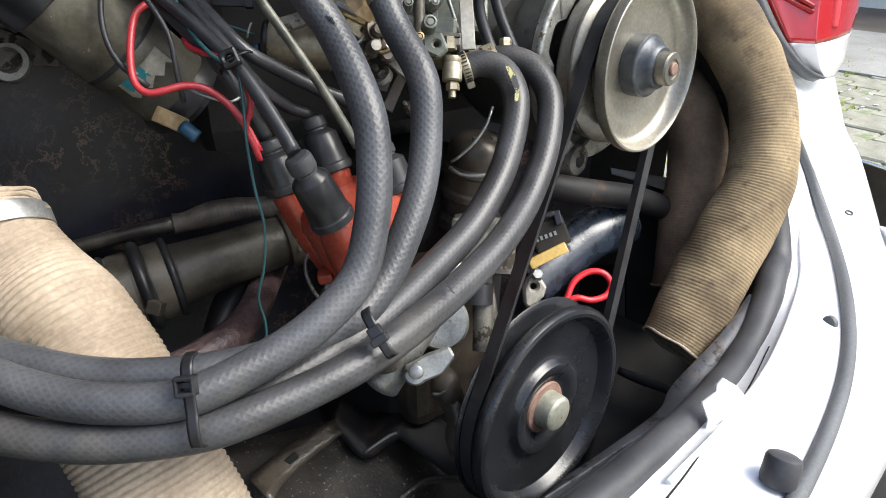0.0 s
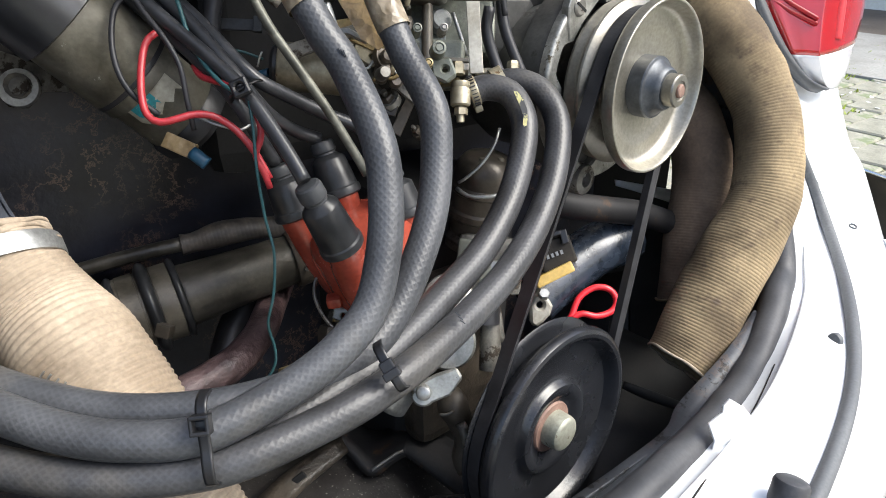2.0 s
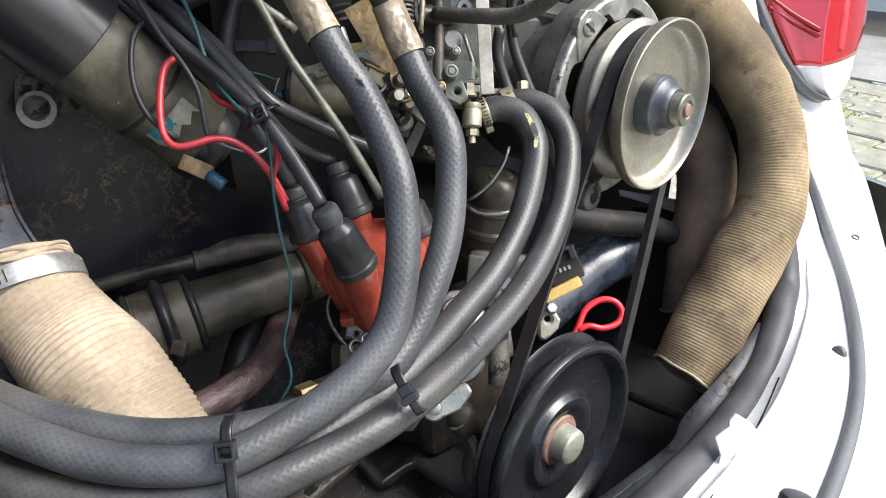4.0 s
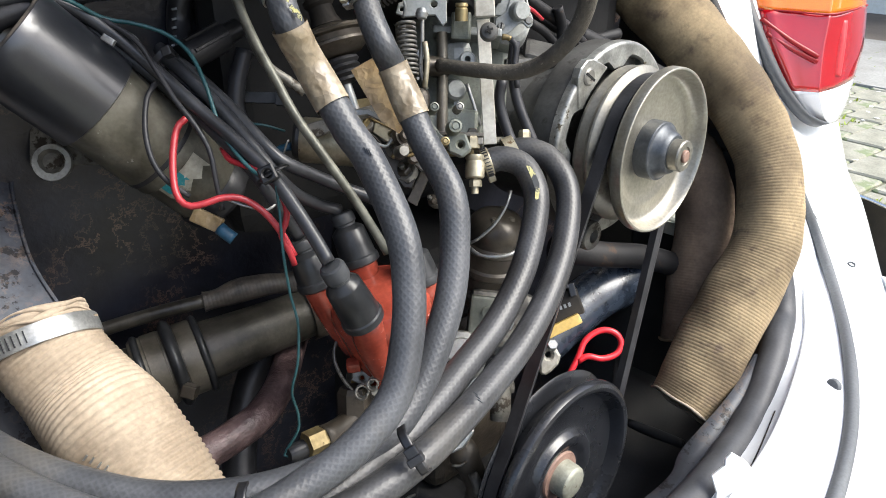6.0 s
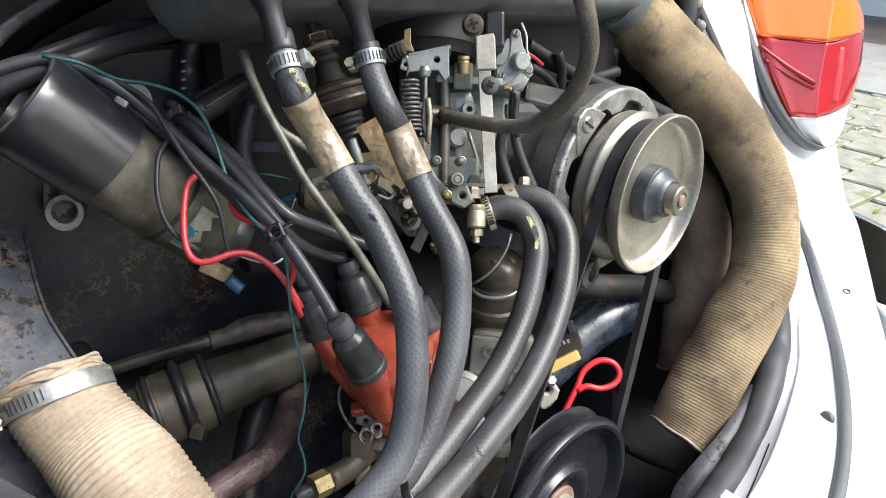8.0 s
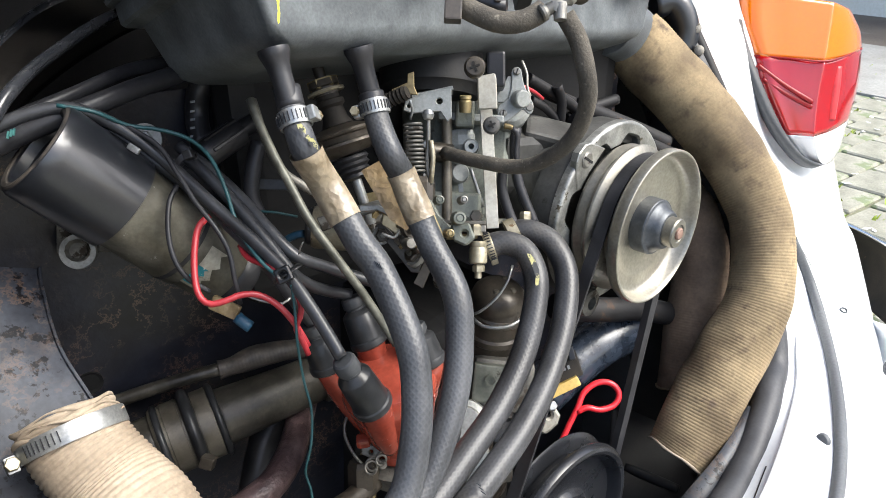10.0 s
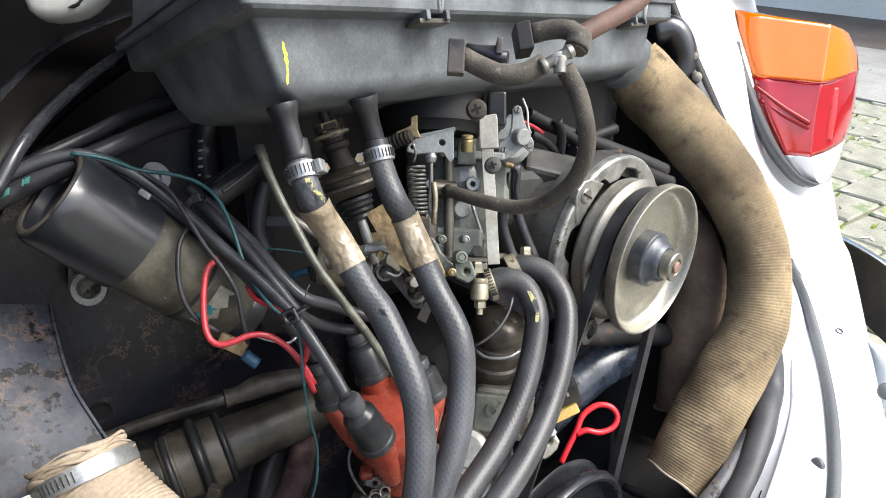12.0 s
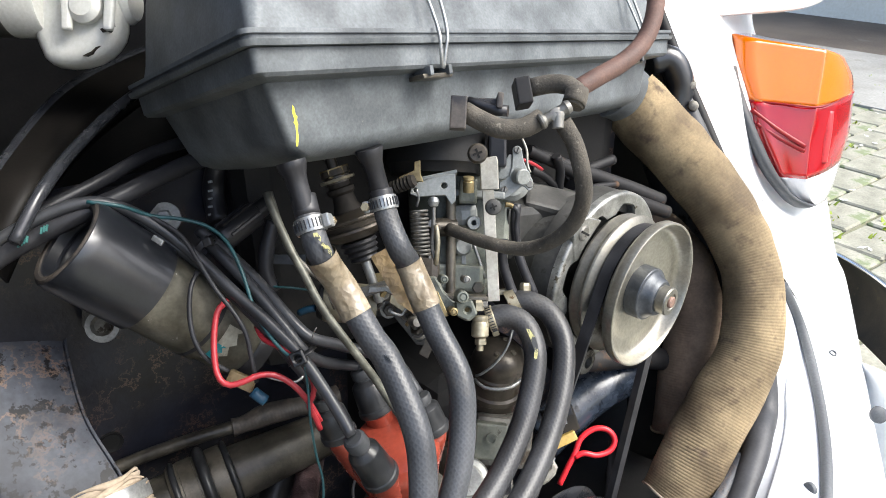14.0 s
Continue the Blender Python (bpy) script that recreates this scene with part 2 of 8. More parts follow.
COIL_GREY = surf("stained_grey_can", (0.070, 0.065, 0.048), (0.185, 0.175, 0.140), 0.42, 0.35, scale=30, spots=(0.46, 0.46, 0.42), spot_scale=110, spot_at=0.69)
WHITE = surf("white_car_paint", (0.78, 0.79, 0.79), (0.82, 0.83, 0.83), 0.22, scale=6, fine=200, bump=0.02, coat=0.6)
WHITE_CHIP = surf("chipped_white_paint", (0.72, 0.72, 0.70), (0.80, 0.80, 0.79), 0.4, scale=20, spots=(0.20, 0.17, 0.12), spot_scale=130, spot_at=0.70)
CREAM = surf("cream_chipped_paint", (0.62, 0.62, 0.57), (0.72, 0.72, 0.67), 0.38, scale=12, spots=(0.30, 0.28, 0.22), spot_scale=60, spot_at=0.74)
RED_CAP = surf("red_brown_bakelite", (0.225, 0.038, 0.022), (0.285, 0.054, 0.033), 0.24, scale=50, fine=300, bump=0.08, rvar=0.1, spots=(0.16, 0.045, 0.03), spot_scale=45, spot_at=0.66)
RED_WIRE = surf("red_wire", (0.34, 0.022, 0.03), (0.42, 0.035, 0.042), 0.35)
TEAL_WIRE = surf("teal_wire", (0.012, 0.058, 0.064), (0.026, 0.095, 0.102), 0.4)
BLUE = surf("blue_sleeve", (0.010, 0.050, 0.090), (0.018, 0.075, 0.13), 0.4)
TEAL = surf("teal_label", (0.01, 0.19, 0.22), (0.02, 0.26, 0.3), 0.5, spots=(0.5, 0.48, 0.4), spot_scale=160, spot_at=0.6)
LABEL = surf("label_paper", (0.22, 0.205, 0.155), (0.40, 0.385, 0.315), 0.6, scale=60, spots=(0.10, 0.09, 0.065), spot_scale=80, spot_at=0.58)
LEAD = surf("grey_black_lead", (0.023, 0.0238, 0.026), (0.043, 0.0445, 0.048), 0.34, scale=30, shine=0.5)
WIRE = surf("black_wire", (0.02, 0.02, 0.022), (0.035, 0.035, 0.038), 0.4, shine=0.3)
YELLOW = surf("yellow_paint", (0.42, 0.39, 0.16), (0.56, 0.53, 0.28), 0.6, scale=200, spots=(0.05, 0.052, 0.055), spot_scale=200, spot_at=0.47)
YELLOW_FRESH = surf("fresh_yellow_paint", (0.72, 0.66, 0.05), (0.8, 0.74, 0.1), 0.5)
OCHRE = surf("ochre_plastic", (0.42, 0.27, 0.06), (0.55, 0.38, 0.12), 0.45)
RED_LOOP = surf("red_handle", (0.62, 0.02, 0.03), (0.68, 0.03, 0.04), 0.3)
CHROME = surf("chrome", (0.6, 0.6, 0.6), (0.65, 0.65, 0.65), 0.12, 1.0, rvar=0.05)
BOOT = surf("boot_rubber", (0.030, 0.032, 0.034), (0.060, 0.063, 0.066), 0.48, scale=45, fine=400, shine=0.35)
BOOT_DARK = surf("glossy_boot_rubber", (0.014, 0.015, 0.016), (0.032, 0.033, 0.035), 0.33, scale=45, fine=300, shine=0.35)
DUCT = surf("blue_black_enamel", (0.010, 0.014, 0.021), (0.034, 0.045, 0.064), 0.27, scale=40, fine=250, bump=0.3, spots=(0.006, 0.006, 0.008), spot_scale=60, spot_at=0.58, spot_soft=0.1, shine=0.6)
CARB_BODY = surf("oily_carburettor_casting", (0.095, 0.102, 0.082), (0.205, 0.215, 0.178), 0.45, 0.3, scale=38, fine=400, bump=0.4, spots=(0.05, 0.046, 0.036), spot_scale=70, spot_at=0.60, spot_soft=0.12)
GREEN_CAST = surf("grey_green_casting", (0.075, 0.080, 0.064), (0.150, 0.156, 0.130), 0.5, 0.3, scale=45, fine=400, spots=(0.05, 0.045, 0.036), spot_scale=70)
BOLT_METAL = surf("pale_bolt_metal", (0.27, 0.27, 0.215), (0.38, 0.38, 0.31), 0.45, 0.5, scale=70, spots=(0.16, 0.14, 0.10), spot_scale=120)
OLIVE_TUBE = surf("olive_plated_tube", (0.060, 0.059, 0.046), (0.155, 0.153, 0.125), 0.48, 0.25, scale=60, fine=300)
CAST_PALE = surf("pale_rough_casting", (0.22, 0.205, 0.17), (0.42, 0.40, 0.345), 0.55, 0.2, scale=60, fine=300, bump=0.5, spots=(0.08, 0.065, 0.045), spot_scale=70, spot_at=0.60, spot_soft=0.1)
STRIP = surf("pale_strip", (0.28, 0.265, 0.222), (0.44, 0.422, 0.37), 0.45, 0.3, scale=40, fine=400, spots=(0.22, 0.19, 0.14), spot_scale=70, spot_at=0.62)
WORN_EDGE = surf("worn_rubber_edge", (0.022, 0.021, 0.021), (0.085, 0.072, 0.060), 0.45, scale=70, fine=400, shine=0.35)
HOLE = surf("dark_hole", (0.002, 0.002, 0.002), (0.004, 0.004, 0.004), 0.9)
# Near-black that puts the deep shade of the arch into its colour.
ARCH = surf("arch_shade_black", (0.011, 0.0104, 0.0100), (0.024, 0.0225, 0.0212), 0.55, scale=20, spots=(0.04, 0.036, 0.030), spot_scale=60, spot_at=0.68, spot_soft=0.1, shine=0.3)
OIL_CASE = surf("oil_soaked_casting", (0.015, 0.0125, 0.010), (0.060, 0.049, 0.037), 0.34, 0.0, scale=34, fine=260, bump=0.6, depth=0.0012, spots=(0.15, 0.115, 0.078), spot_scale=55, spot_at=0.65, spot_soft=0.08, shine=0.55)
RUST = surf("rusty_washer", (0.13, 0.075, 0.055), (0.24, 0.15, 0.115), 0.6, 0.1, scale=60)
HOUSING = surf("oily_grey_housing", (0.040, 0.039, 0.036), (0.092, 0.090, 0.083), 0.50, 0.15, scale=26, fine=300, bump=0.35, spots=(0.030, 0.026, 0.021), spot_scale=50, spot_at=0.60, spot_soft=0.12, shine=0.4)
CARB_ZINC = surf("grey_zinc_casting", (0.19, 0.20, 0.190), (0.30, 0.309, 0.292), 0.45, 0.3, scale=24, fine=500, bump=0.15, spots=(0.17, 0.155, 0.12), spot_scale=60, spot_at=0.68)
LAMP_SEAL = surf("dark_grey_gasket", (0.030, 0.033, 0.037), (0.045, 0.049, 0.054), 0.55, scale=20)
GASKET = surf("grey_piping", (0.075, 0.08, 0.086), (0.10, 0.106, 0.112), 0.6, scale=10)
PAVER = surf("paving_stone", (0.20, 0.195, 0.150), (0.31, 0.30, 0.240), 0.9, scale=9, fine=120, bump=0.5, depth=0.003, spots=(0.16, 0.19, 0.10), spot_scale=6, spot_at=0.56)
SOIL = surf("joint_soil", (0.105, 0.105, 0.065), (0.17, 0.17, 0.11), 0.95, scale=5, fine=90, bump=0.7, depth=0.004)
FLECK = surf("white_fleck", (0.72, 0.72, 0.68), (0.8, 0.8, 0.77), 0.5)
ASPHALT = surf("dirty_asphalt", (0.075, 0.058, 0.043), (0.120, 0.097, 0.074), 0.9, scale=1.6, fine=60, bump=0.5, depth=0.004, spots=(0.14, 0.13, 0.115), spot_scale=3.0, spot_at=0.60, spot_soft=0.15)
CONCRETE = surf("worn_concrete", (0.20, 0.195, 0.175), (0.30, 0.295, 0.27), 0.9, scale=3, fine=70, bump=0.4, depth=0.003, spots=(0.14, 0.13, 0.105), spot_scale=4.0, spot_at=0.58, spot_soft=0.15)
PLASTER = surf("pale_plaster", (0.72, 0.69, 0.60), (0.82, 0.79, 0.71), 0.9, scale=1.5, fine=40)
GRASS = surf("weed_green", (0.16, 0.22, 0.015), (0.30, 0.38, 0.03), 0.7, scale=30)


def lens(name, colour):
    m = surf(name, colour, colour, 0.12, scale=20, fine=900, bump=0.01)
    nt, bsdf = m.node_tree, m.node_tree.nodes["Principled BSDF"]
    bsdf.inputs["Transmission Weight"].default_value = 0.15
    bsdf.inputs["IOR"].default_value = 1.49
    bsdf.inputs["Specular IOR Level"].default_value = 0.1
    bsdf.inputs["Coat Weight"].default_value = 1.0
    bsdf.inputs["Coat IOR"].default_value = 1.7
    bsdf.inputs["Coat Roughness"].default_value = 0.02
    return m


LENS_RED = lens("red_lens", (0.40, 0.003, 0.007))
LENS_AMBER = lens("amber_lens", (0.80, 0.175, 0.001))
LENS_CLEAR = lens("clear_lens", (0.62, 0.62, 0.63))
LENS_RED_DEEP = surf("deep_red_lens", (0.20, 0.003, 0.006), (0.24, 0.004, 0.008), 0.35, scale=40, shine=0.3)
LENS_RED_PALE = surf("pale_red_lens", (0.50, 0.035, 0.04), (0.56, 0.05, 0.055), 0.3, scale=40, shine=0.3)

# ---- building blocks ----
AXLE = Vector((0.139, -0.99, 0.02)).normalized()      # the pulleys' shafts point this way, rearwards
FACING = Matrix(((0.803, 0.256, -0.538), (-0.596, 0.345, -0.725), (0.0, 0.903, 0.429)))  # plates that face rearwards, to the left and up
FR, FU, FN = FACING.col[0].copy(), FACING.col[1].copy(), FACING.col[2].copy()


def along(origin, axis, hint=(0.1, 0.2, 1.0)):
    z = Vector(axis).normalized()
    h = Vector(hint)
    if abs(z.dot(h.normalized())) > 0.97:
        h = Vector((1, 0.1, 0))
    x = h.cross(z).normalized()
    y = z.cross(x)
    m = Matrix((x, y, z)).transposed().to_4x4()
    m.translation = Vector(origin)
    return m


def plane_at(origin, turn=0.0):
    """A frame at origin whose z points out of a rear-facing plate."""
    m = FACING.to_4x4()
    m.translation = Vector(origin)
    return m @ Matrix.Rotation(radians(turn), 4, "Z")


def curve(pts, step):
    """Points evenly spaced on a smooth curve through pts."""
    p = [Vector(q) for q in pts]
    if len(p) == 2:
        p = [p[0], p[0].lerp(p[1], 0.5), p[1]]
    p = [2 * p[0] - p[1]] + p + [2 * p[-1] - p[-2]]
    fine = []
    for i in range(1, len(p) - 2):
        a, b, c, d = p[i - 1], p[i], p[i + 1], p[i + 2]
        for k in range(24):
            t = k / 24
            fine.append(0.5 * (2 * b + (c - a) * t + (2 * a - 5 * b + 4 * c - d) * t * t + (3 * b - a - 3 * c + d) * t ** 3))
    fine.append(p[-2])
    out, left = [fine[0]], 0.0
    total = sum((fine[i + 1] - fine[i]).length for i in range(len(fine) - 1))
    n = max(4, round(total / step))
    gap, walked, want = total / n, 0.0, total / n
    for i in range(len(fine) - 1):
        seg = (fine[i + 1] - fine[i]).length
        while want <= walked + seg + 1e-9 and len(out) < n:
            out.append(fine[i].lerp(fine[i + 1], (want - walked) / max(seg, 1e-9)))
            want += gap
        walked += seg
    out.append(fine[-1])
    return out


def sweep(pts, radius, seg=16, step=0.006, ridge=0.0, pitch=0.004, caps=True, flat=1.0, wobble=0.0, ring=None):
    """A tube along a smooth curve. ridge: height of its ribs, one every pitch; radius may be a list, spread over the length; flat: squash across; ring: own section."""
    bm = bmesh.new()
    uv = bm.loops.layers.uv.new("UVMap")
    c = curve(pts, pitch / 6 if ridge else step)
    n = len(c)
    radii = radius if isinstance(radius, (list, tuple)) else [radius, radius]
    tang = [(c[min(i + 1, n - 1)] - c[max(i - 1, 0)]).normalized() for i in range(n)]
    x = tang[0].orthogonal().normalized()
    if abs(tang[0].dot(FN)) < 0.9:
        x = (FN - tang[0] * FN.dot(tang[0])).normalized()
    rings, length, lens_ = [], 0.0, []
    for i in range(n):
        if i:
            length += (c[i] - c[i - 1]).length
        lens_.append(length)
        x = (x - tang[i] * x.dot(tang[i])).normalized()
        y = tang[i].cross(x)
        f = i / (n - 1) * (len(radii) - 1)
        k = min(int(f), len(radii) - 2)
        r = radii[k] + (radii[k + 1] - radii[k]) * (f - k)
        row = []
        for j in range(seg):
            if ring:
                row.append(bm.verts.new(c[i] + x * ring[j][0] + y * ring[j][1]))
                continue
            a = 2 * math.pi * j / seg
            rr = r
            if ridge:
                ph = length / pitch - a / (2 * math.pi)
                rr += ridge * (math.sqrt(abs(math.sin(math.pi * ph))) - 0.75)
            if wobble:
                q = c[i] + (x * math.cos(a) + y * math.sin(a)) * r
                rr += wobble * noise.noise(q * 38)
            row.append(bm.verts.new(c[i] + x * (rr * math.cos(a)) + y * (rr * flat * math.sin(a))))
        rings.append(row)
    for i in range(n - 1):
        for j in range(seg):
            k = (j + 1) % seg
            f = bm.faces.new((rings[i][j], rings[i][k], rings[i + 1][k], rings[i + 1][j]))
            f.smooth = True
            us = (j / seg, (j + 1) / seg, (j + 1) / seg, j / seg)
            for lp, u, v in zip(f.loops, us, (lens_[i], lens_[i], lens_[i + 1], lens_[i + 1])):
                lp[uv].uv = (u, v)
    if caps:
        bm.faces.new(rings[0][::-1])
        bm.faces.new(rings[-1])
    bm.normal_update()
    return bm


def lathe(profile, origin, axis, seg=40, sharp=30):
    """Turns a profile of (radius, height) round the axis."""
    bm = bmesh.new()
    m = along(origin, axis)
    rows = []
    for r, h in profile:
        if r < 1e-6:
            rows.append([bm.verts.new(m @ Vector((0, 0, h)))])
        else:
            rows.append([bm.verts.new(m @ Vector((r * math.cos(2 * math.pi * j / seg), r * math.sin(2 * math.pi * j / seg), h))) for j in range(seg)])
    for a, b in zip(rows, rows[1:]):
        for j in range(seg):
            k = (j + 1) % seg
            vs = [a[j % len(a)], a[k % len(a)], b[k % len(b)], b[j % len(b)]]
            uniq = []
            for v in vs:
                if v not in uniq:
                    uniq.append(v)
            if len(uniq) > 2:
                bm.faces.new(uniq).smooth = True
    bmesh.ops.recalc_face_normals(bm, faces=bm.faces)
    edge = [e for e in bm.edges if len(e.link_faces) == 2 and e.calc_face_angle(0) > radians(sharp)]
    for e in edge:
        e.smooth = False
    return bm


def block(size, m, bevel=0.0015, segs=2):
    bm = bmesh.new()
    bmesh.ops.create_cube(bm, size=1.0)
    bmesh.ops.scale(bm, vec=size, verts=bm.verts)
    if bevel:
        bmesh.ops.bevel(bm, geom=bm.edges[:], offset=min(bevel, min(size) * 0.45), segments=segs, affect="EDGES", profile=0.6)
    bmesh.ops.transform(bm, matrix=m, verts=bm.verts)
    return bm


def plate(outline, thick, m, bevel=0.0006, holes=()):
    """A flat plate with the given outline, thick along the frame's -z. holes: (x, y, r), shown as real openings."""
    bm = bmesh.new()
    edges = []
    def loop(pts):
        vs = [bm.verts.new((x, y, 0)) for x, y in pts]
        for i in range(len(vs)):
            edges.append(bm.edges.new((vs[i], vs[(i + 1) % len(vs)])))
    loop(outline)
    for hx, hy, hr in holes:
        loop([(hx + hr * math.cos(2 * math.pi * i / 14), hy + hr * math.sin(2 * math.pi * i / 14)) for i in range(14)])
    bmesh.ops.triangle_fill(bm, use_beauty=True, use_dissolve=False, edges=edges)
    if holes:
        gone = [f for f in bm.faces if any((f.calc_center_median().xy - Vector((hx, hy))).length < hr * 0.95 for hx, hy, hr in holes)]
        bmesh.ops.delete(bm, geom=gone, context="FACES_ONLY")
    bmesh.ops.recalc_face_normals(bm, faces=bm.faces)
    if bm.faces and bm.faces[:][0].normal.z < 0:
        bmesh.ops.reverse_faces(bm, faces=bm.faces)
    ret = bmesh.ops.extrude_face_region(bm, geom=bm.faces[:])
    low = [v for v in ret["geom"] if isinstance(v, bmesh.types.BMVert)]
    bmesh.ops.translate(bm, vec=(0, 0, -thick), verts=low)
    bmesh.ops.recalc_face_normals(bm, faces=bm.faces)
    if bevel:
        sharp = [e for e in bm.edges if len(e.link_faces) == 2 and e.calc_face_angle(0) > radians(50)]
        bmesh.ops.bevel(bm, geom=sharp, offset=bevel, segments=1, affect="EDGES")
    bmesh.ops.transform(bm, matrix=m, verts=bm.verts)
    return bm


def join(*parts):
    bm = bmesh.new()
    for p in parts:
        me = bpy.data.meshes.new("joined")
        p.to_mesh(me)
        p.free()
        bm.from_mesh(me)
        bpy.data.meshes.remove(me)
    return bm


def thing(name, at, label, category, group="", kind=""):
    ob = new(name)
    ob.location = Vector(at)
    ob.empty_display_size = 0.02
    return tagged(ob, label, category, group, kind)


def base_of(ob):
    while ob.parent:
        ob = ob.parent
    return Vector(ob.location)


def part(name, bm, material, parent, label=""):
    bmesh.ops.translate(bm, vec=-base_of(parent), verts=bm.verts)
    me = bpy.data.meshes.new(name)
    bm.to_mesh(me)
    bm.free()
    me.materials.append(material)
    ob = new(name, me)
    ob.parent = parent
    return tagged(ob, label)


def solo(name, bm, material, label, category, group="", kind=""):
    """A thing of one mesh, with its origin at its foot."""
    lo = Vector([min(v.co[i] for v in bm.verts) for i in range(3)])
    hi = Vector([max(v.co[i] for v in bm.verts) for i in range(3)])
    at = Vector(((lo.x + hi.x) / 2, (lo.y + hi.y) / 2, lo.z))
    bmesh.ops.translate(bm, vec=-at, verts=bm.verts)
    me = bpy.data.meshes.new(name)
    bm.to_mesh(me)
    bm.free()
    me.materials.append(material)
    ob = new(name, me)
    ob.location = at
    return tagged(ob, label, category, group, kind)


def hexagon(origin, axis, across, height, turn=0.0, chamfer=True):
    r = across / math.sqrt(3)
    prof = [(0, 0), (r, 0), (r, height * 0.8), (r * 0.84, height), (0, height)] if chamfer else [(0, 0), (r, 0), (r, height), (0, height)]
    bm = lathe(prof, origin, axis, seg=6, sharp=20)
    for f in bm.faces:
        f.smooth = False
    return bm


def patch(rows, nu=10, nv=6):
    """A smooth sheet through rows of equally many points."""
    cols = list(zip(*[[Vector(p) for p in r] for r in rows]))
    def cr(p, per):
        p = [2 * p[0] - p[1]] + list(p) + [2 * p[-1] - p[-2]]
        out = []
        for i in range(1, len(p) - 2):
            a, b, c, d = p[i - 1:i + 3]
            for k in range(per):
                t = k / per
                out.append(0.5 * (2 * b + (c - a) * t + (2 * a - 5 * b + 4 * c - d) * t * t + (3 * b - a - 3 * c + d) * t ** 3))
        out.append(p[-2])
        return out
    fine = [cr(c, nv) for c in cols]
    grid = [cr(r, nu) for r in zip(*fine)]
    bm = bmesh.new()
    vs = [[bm.verts.new(p) for p in row] for row in grid]
    for a, b in zip(vs, vs[1:]):
        for i in range(len(a) - 1):
            bm.faces.new((a[i], a[i + 1], b[i + 1], b[i])).smooth = True
    bm.normal_update()
    return bm


def thicken(ob, t, offset=-1.0):
    md = ob.modifiers.new("thickness", "SOLIDIFY")
    md.thickness, md.offset = t, offset
    return ob


# ---- ground and surroundings ----
g = bmesh.new()
bmesh.ops.create_grid(g, x_segments=2, y_segments=2, size=400)
ground = solo("ground", g, ASPHALT, "dark grey asphalt yard", "ground", kind="structure")
pavement = thing("pavement", (0, 0, 0.004), "pale grey paving stones with moss in the joints", "pavement", kind="structure")
part("joint_bed", block((5.9, 5.9, 0.03), Matrix.Translation((2.25, 1.1, 0.0)), 0.0), SOIL, pavement, "mossy soil between the stones")
paver_mesh = []
for k in range(4):
    pb = block((0.226 - 0.003 * k, 0.157, 0.03), Matrix.Identity(4), 0.006, 1)
    for v in pb.verts:
        v.co += Vector((noise.noise(v.co * 9 + Vector((k, 0, 0))), noise.noise(v.co * 9 + Vector((0, k, 3))), 0.0)) * 0.004
    me = bpy.data.meshes.new("paver")
    pb.to_mesh(me)
    pb.free()
    me.materials.append(PAVER)
    paver_mesh.append(me)
stone = random.Random(11)
for row in range(24):
    for col in range(12):
        po = new("paver", paver_mesh[stone.randint(0, 3)])
        po.parent = pavement
        po.location = (1.75 + 0.235 * col + (0.117 if row % 2 else 0.0), -0.5 + 0.165 * row, 0.008 + stone.uniform(-0.004, 0.003))
        po.rotation_euler = (stone.gauss(0, 0.012), stone.gauss(0, 0.012), stone.gauss(0, 0.015))
more = bmesh.new()
for row in range(-7, 27):
    for col in range(-10, 14):
        if 0 <= row < 24 and 0 <= col < 12:
            continue
        cx, cy, cz = 1.75 + 0.235 * col + (0.117 if row % 2 else 0.0), -0.5 + 0.165 * row, 0.008 + stone.uniform(-0.004, 0.003)
        hx, hy = 0.111, 0.077
        lo = [more.verts.new((cx + sx * hx, cy + sy * hy, cz - 0.015)) for sx, sy in ((-1, -1), (1, -1), (1, 1), (-1, 1))]
        md = [more.verts.new((cx + sx * hx, cy + sy * hy, cz + 0.009)) for sx, sy in ((-1, -1), (1, -1), (1, 1), (-1, 1))]
        hi = [more.verts.new((cx + sx * (hx - 0.006), cy + sy * (hy - 0.006), cz + 0.015 + stone.uniform(-0.001, 0.001))) for sx, sy in ((-1, -1), (1, -1), (1, 1), (-1, 1))]
        for i in range(4):
            j = (i + 1) % 4
            more.faces.new((lo[i], lo[j], md[j], md[i]))
            more.faces.new((md[i], md[j], hi[j], hi[i]))
        more.faces.new(hi)
solo("paving", more, PAVER, "pale grey paving stones round the parked car", "paving", kind="stuff")
tuft = bmesh.new()
rnd = random.Random(4)
for k in range(420):
    gx = 1.2 + 0.235 * rnd.randint(0, 15) if rnd.random() < 0.5 else rnd.uniform(1.2, 5.1)
    gy = rnd.uniform(-0.6, 3.2) if gx != round(gx, 3) else rnd.uniform(-0.6, 3.2)
    if rnd.random() < 0.5:
        gy = -0.66 + 0.165 * rnd.randint(0, 22)
    for q in range(7):
        a, h, w = rnd.uniform(0, 6.28), rnd.uniform(0.006, 0.026), rnd.uniform(0.003, 0.008)
        o = Vector((gx + rnd.gauss(0, 0.02), gy + rnd.gauss(0, 0.012), 0.02))
        d = Vector((math.cos(a), math.sin(a), 0))
        s = Vector((-d.y, d.x, 0)) * w
        vs = [tuft.verts.new(o - s), tuft.verts.new(o + s), tuft.verts.new(o + d * h * 0.6 + s * 0.7 + Vector((0, 0, h * 0.7))), tuft.verts.new(o + d * h + Vector((0, 0, h)))]
        tuft.faces.new(vs)
solo("weeds", tuft, GRASS, "small bright green weeds growing between paving stones", "weeds", kind="stuff")
# Small flat white flecks strewn over the paving stones.
petals = bmesh.new()
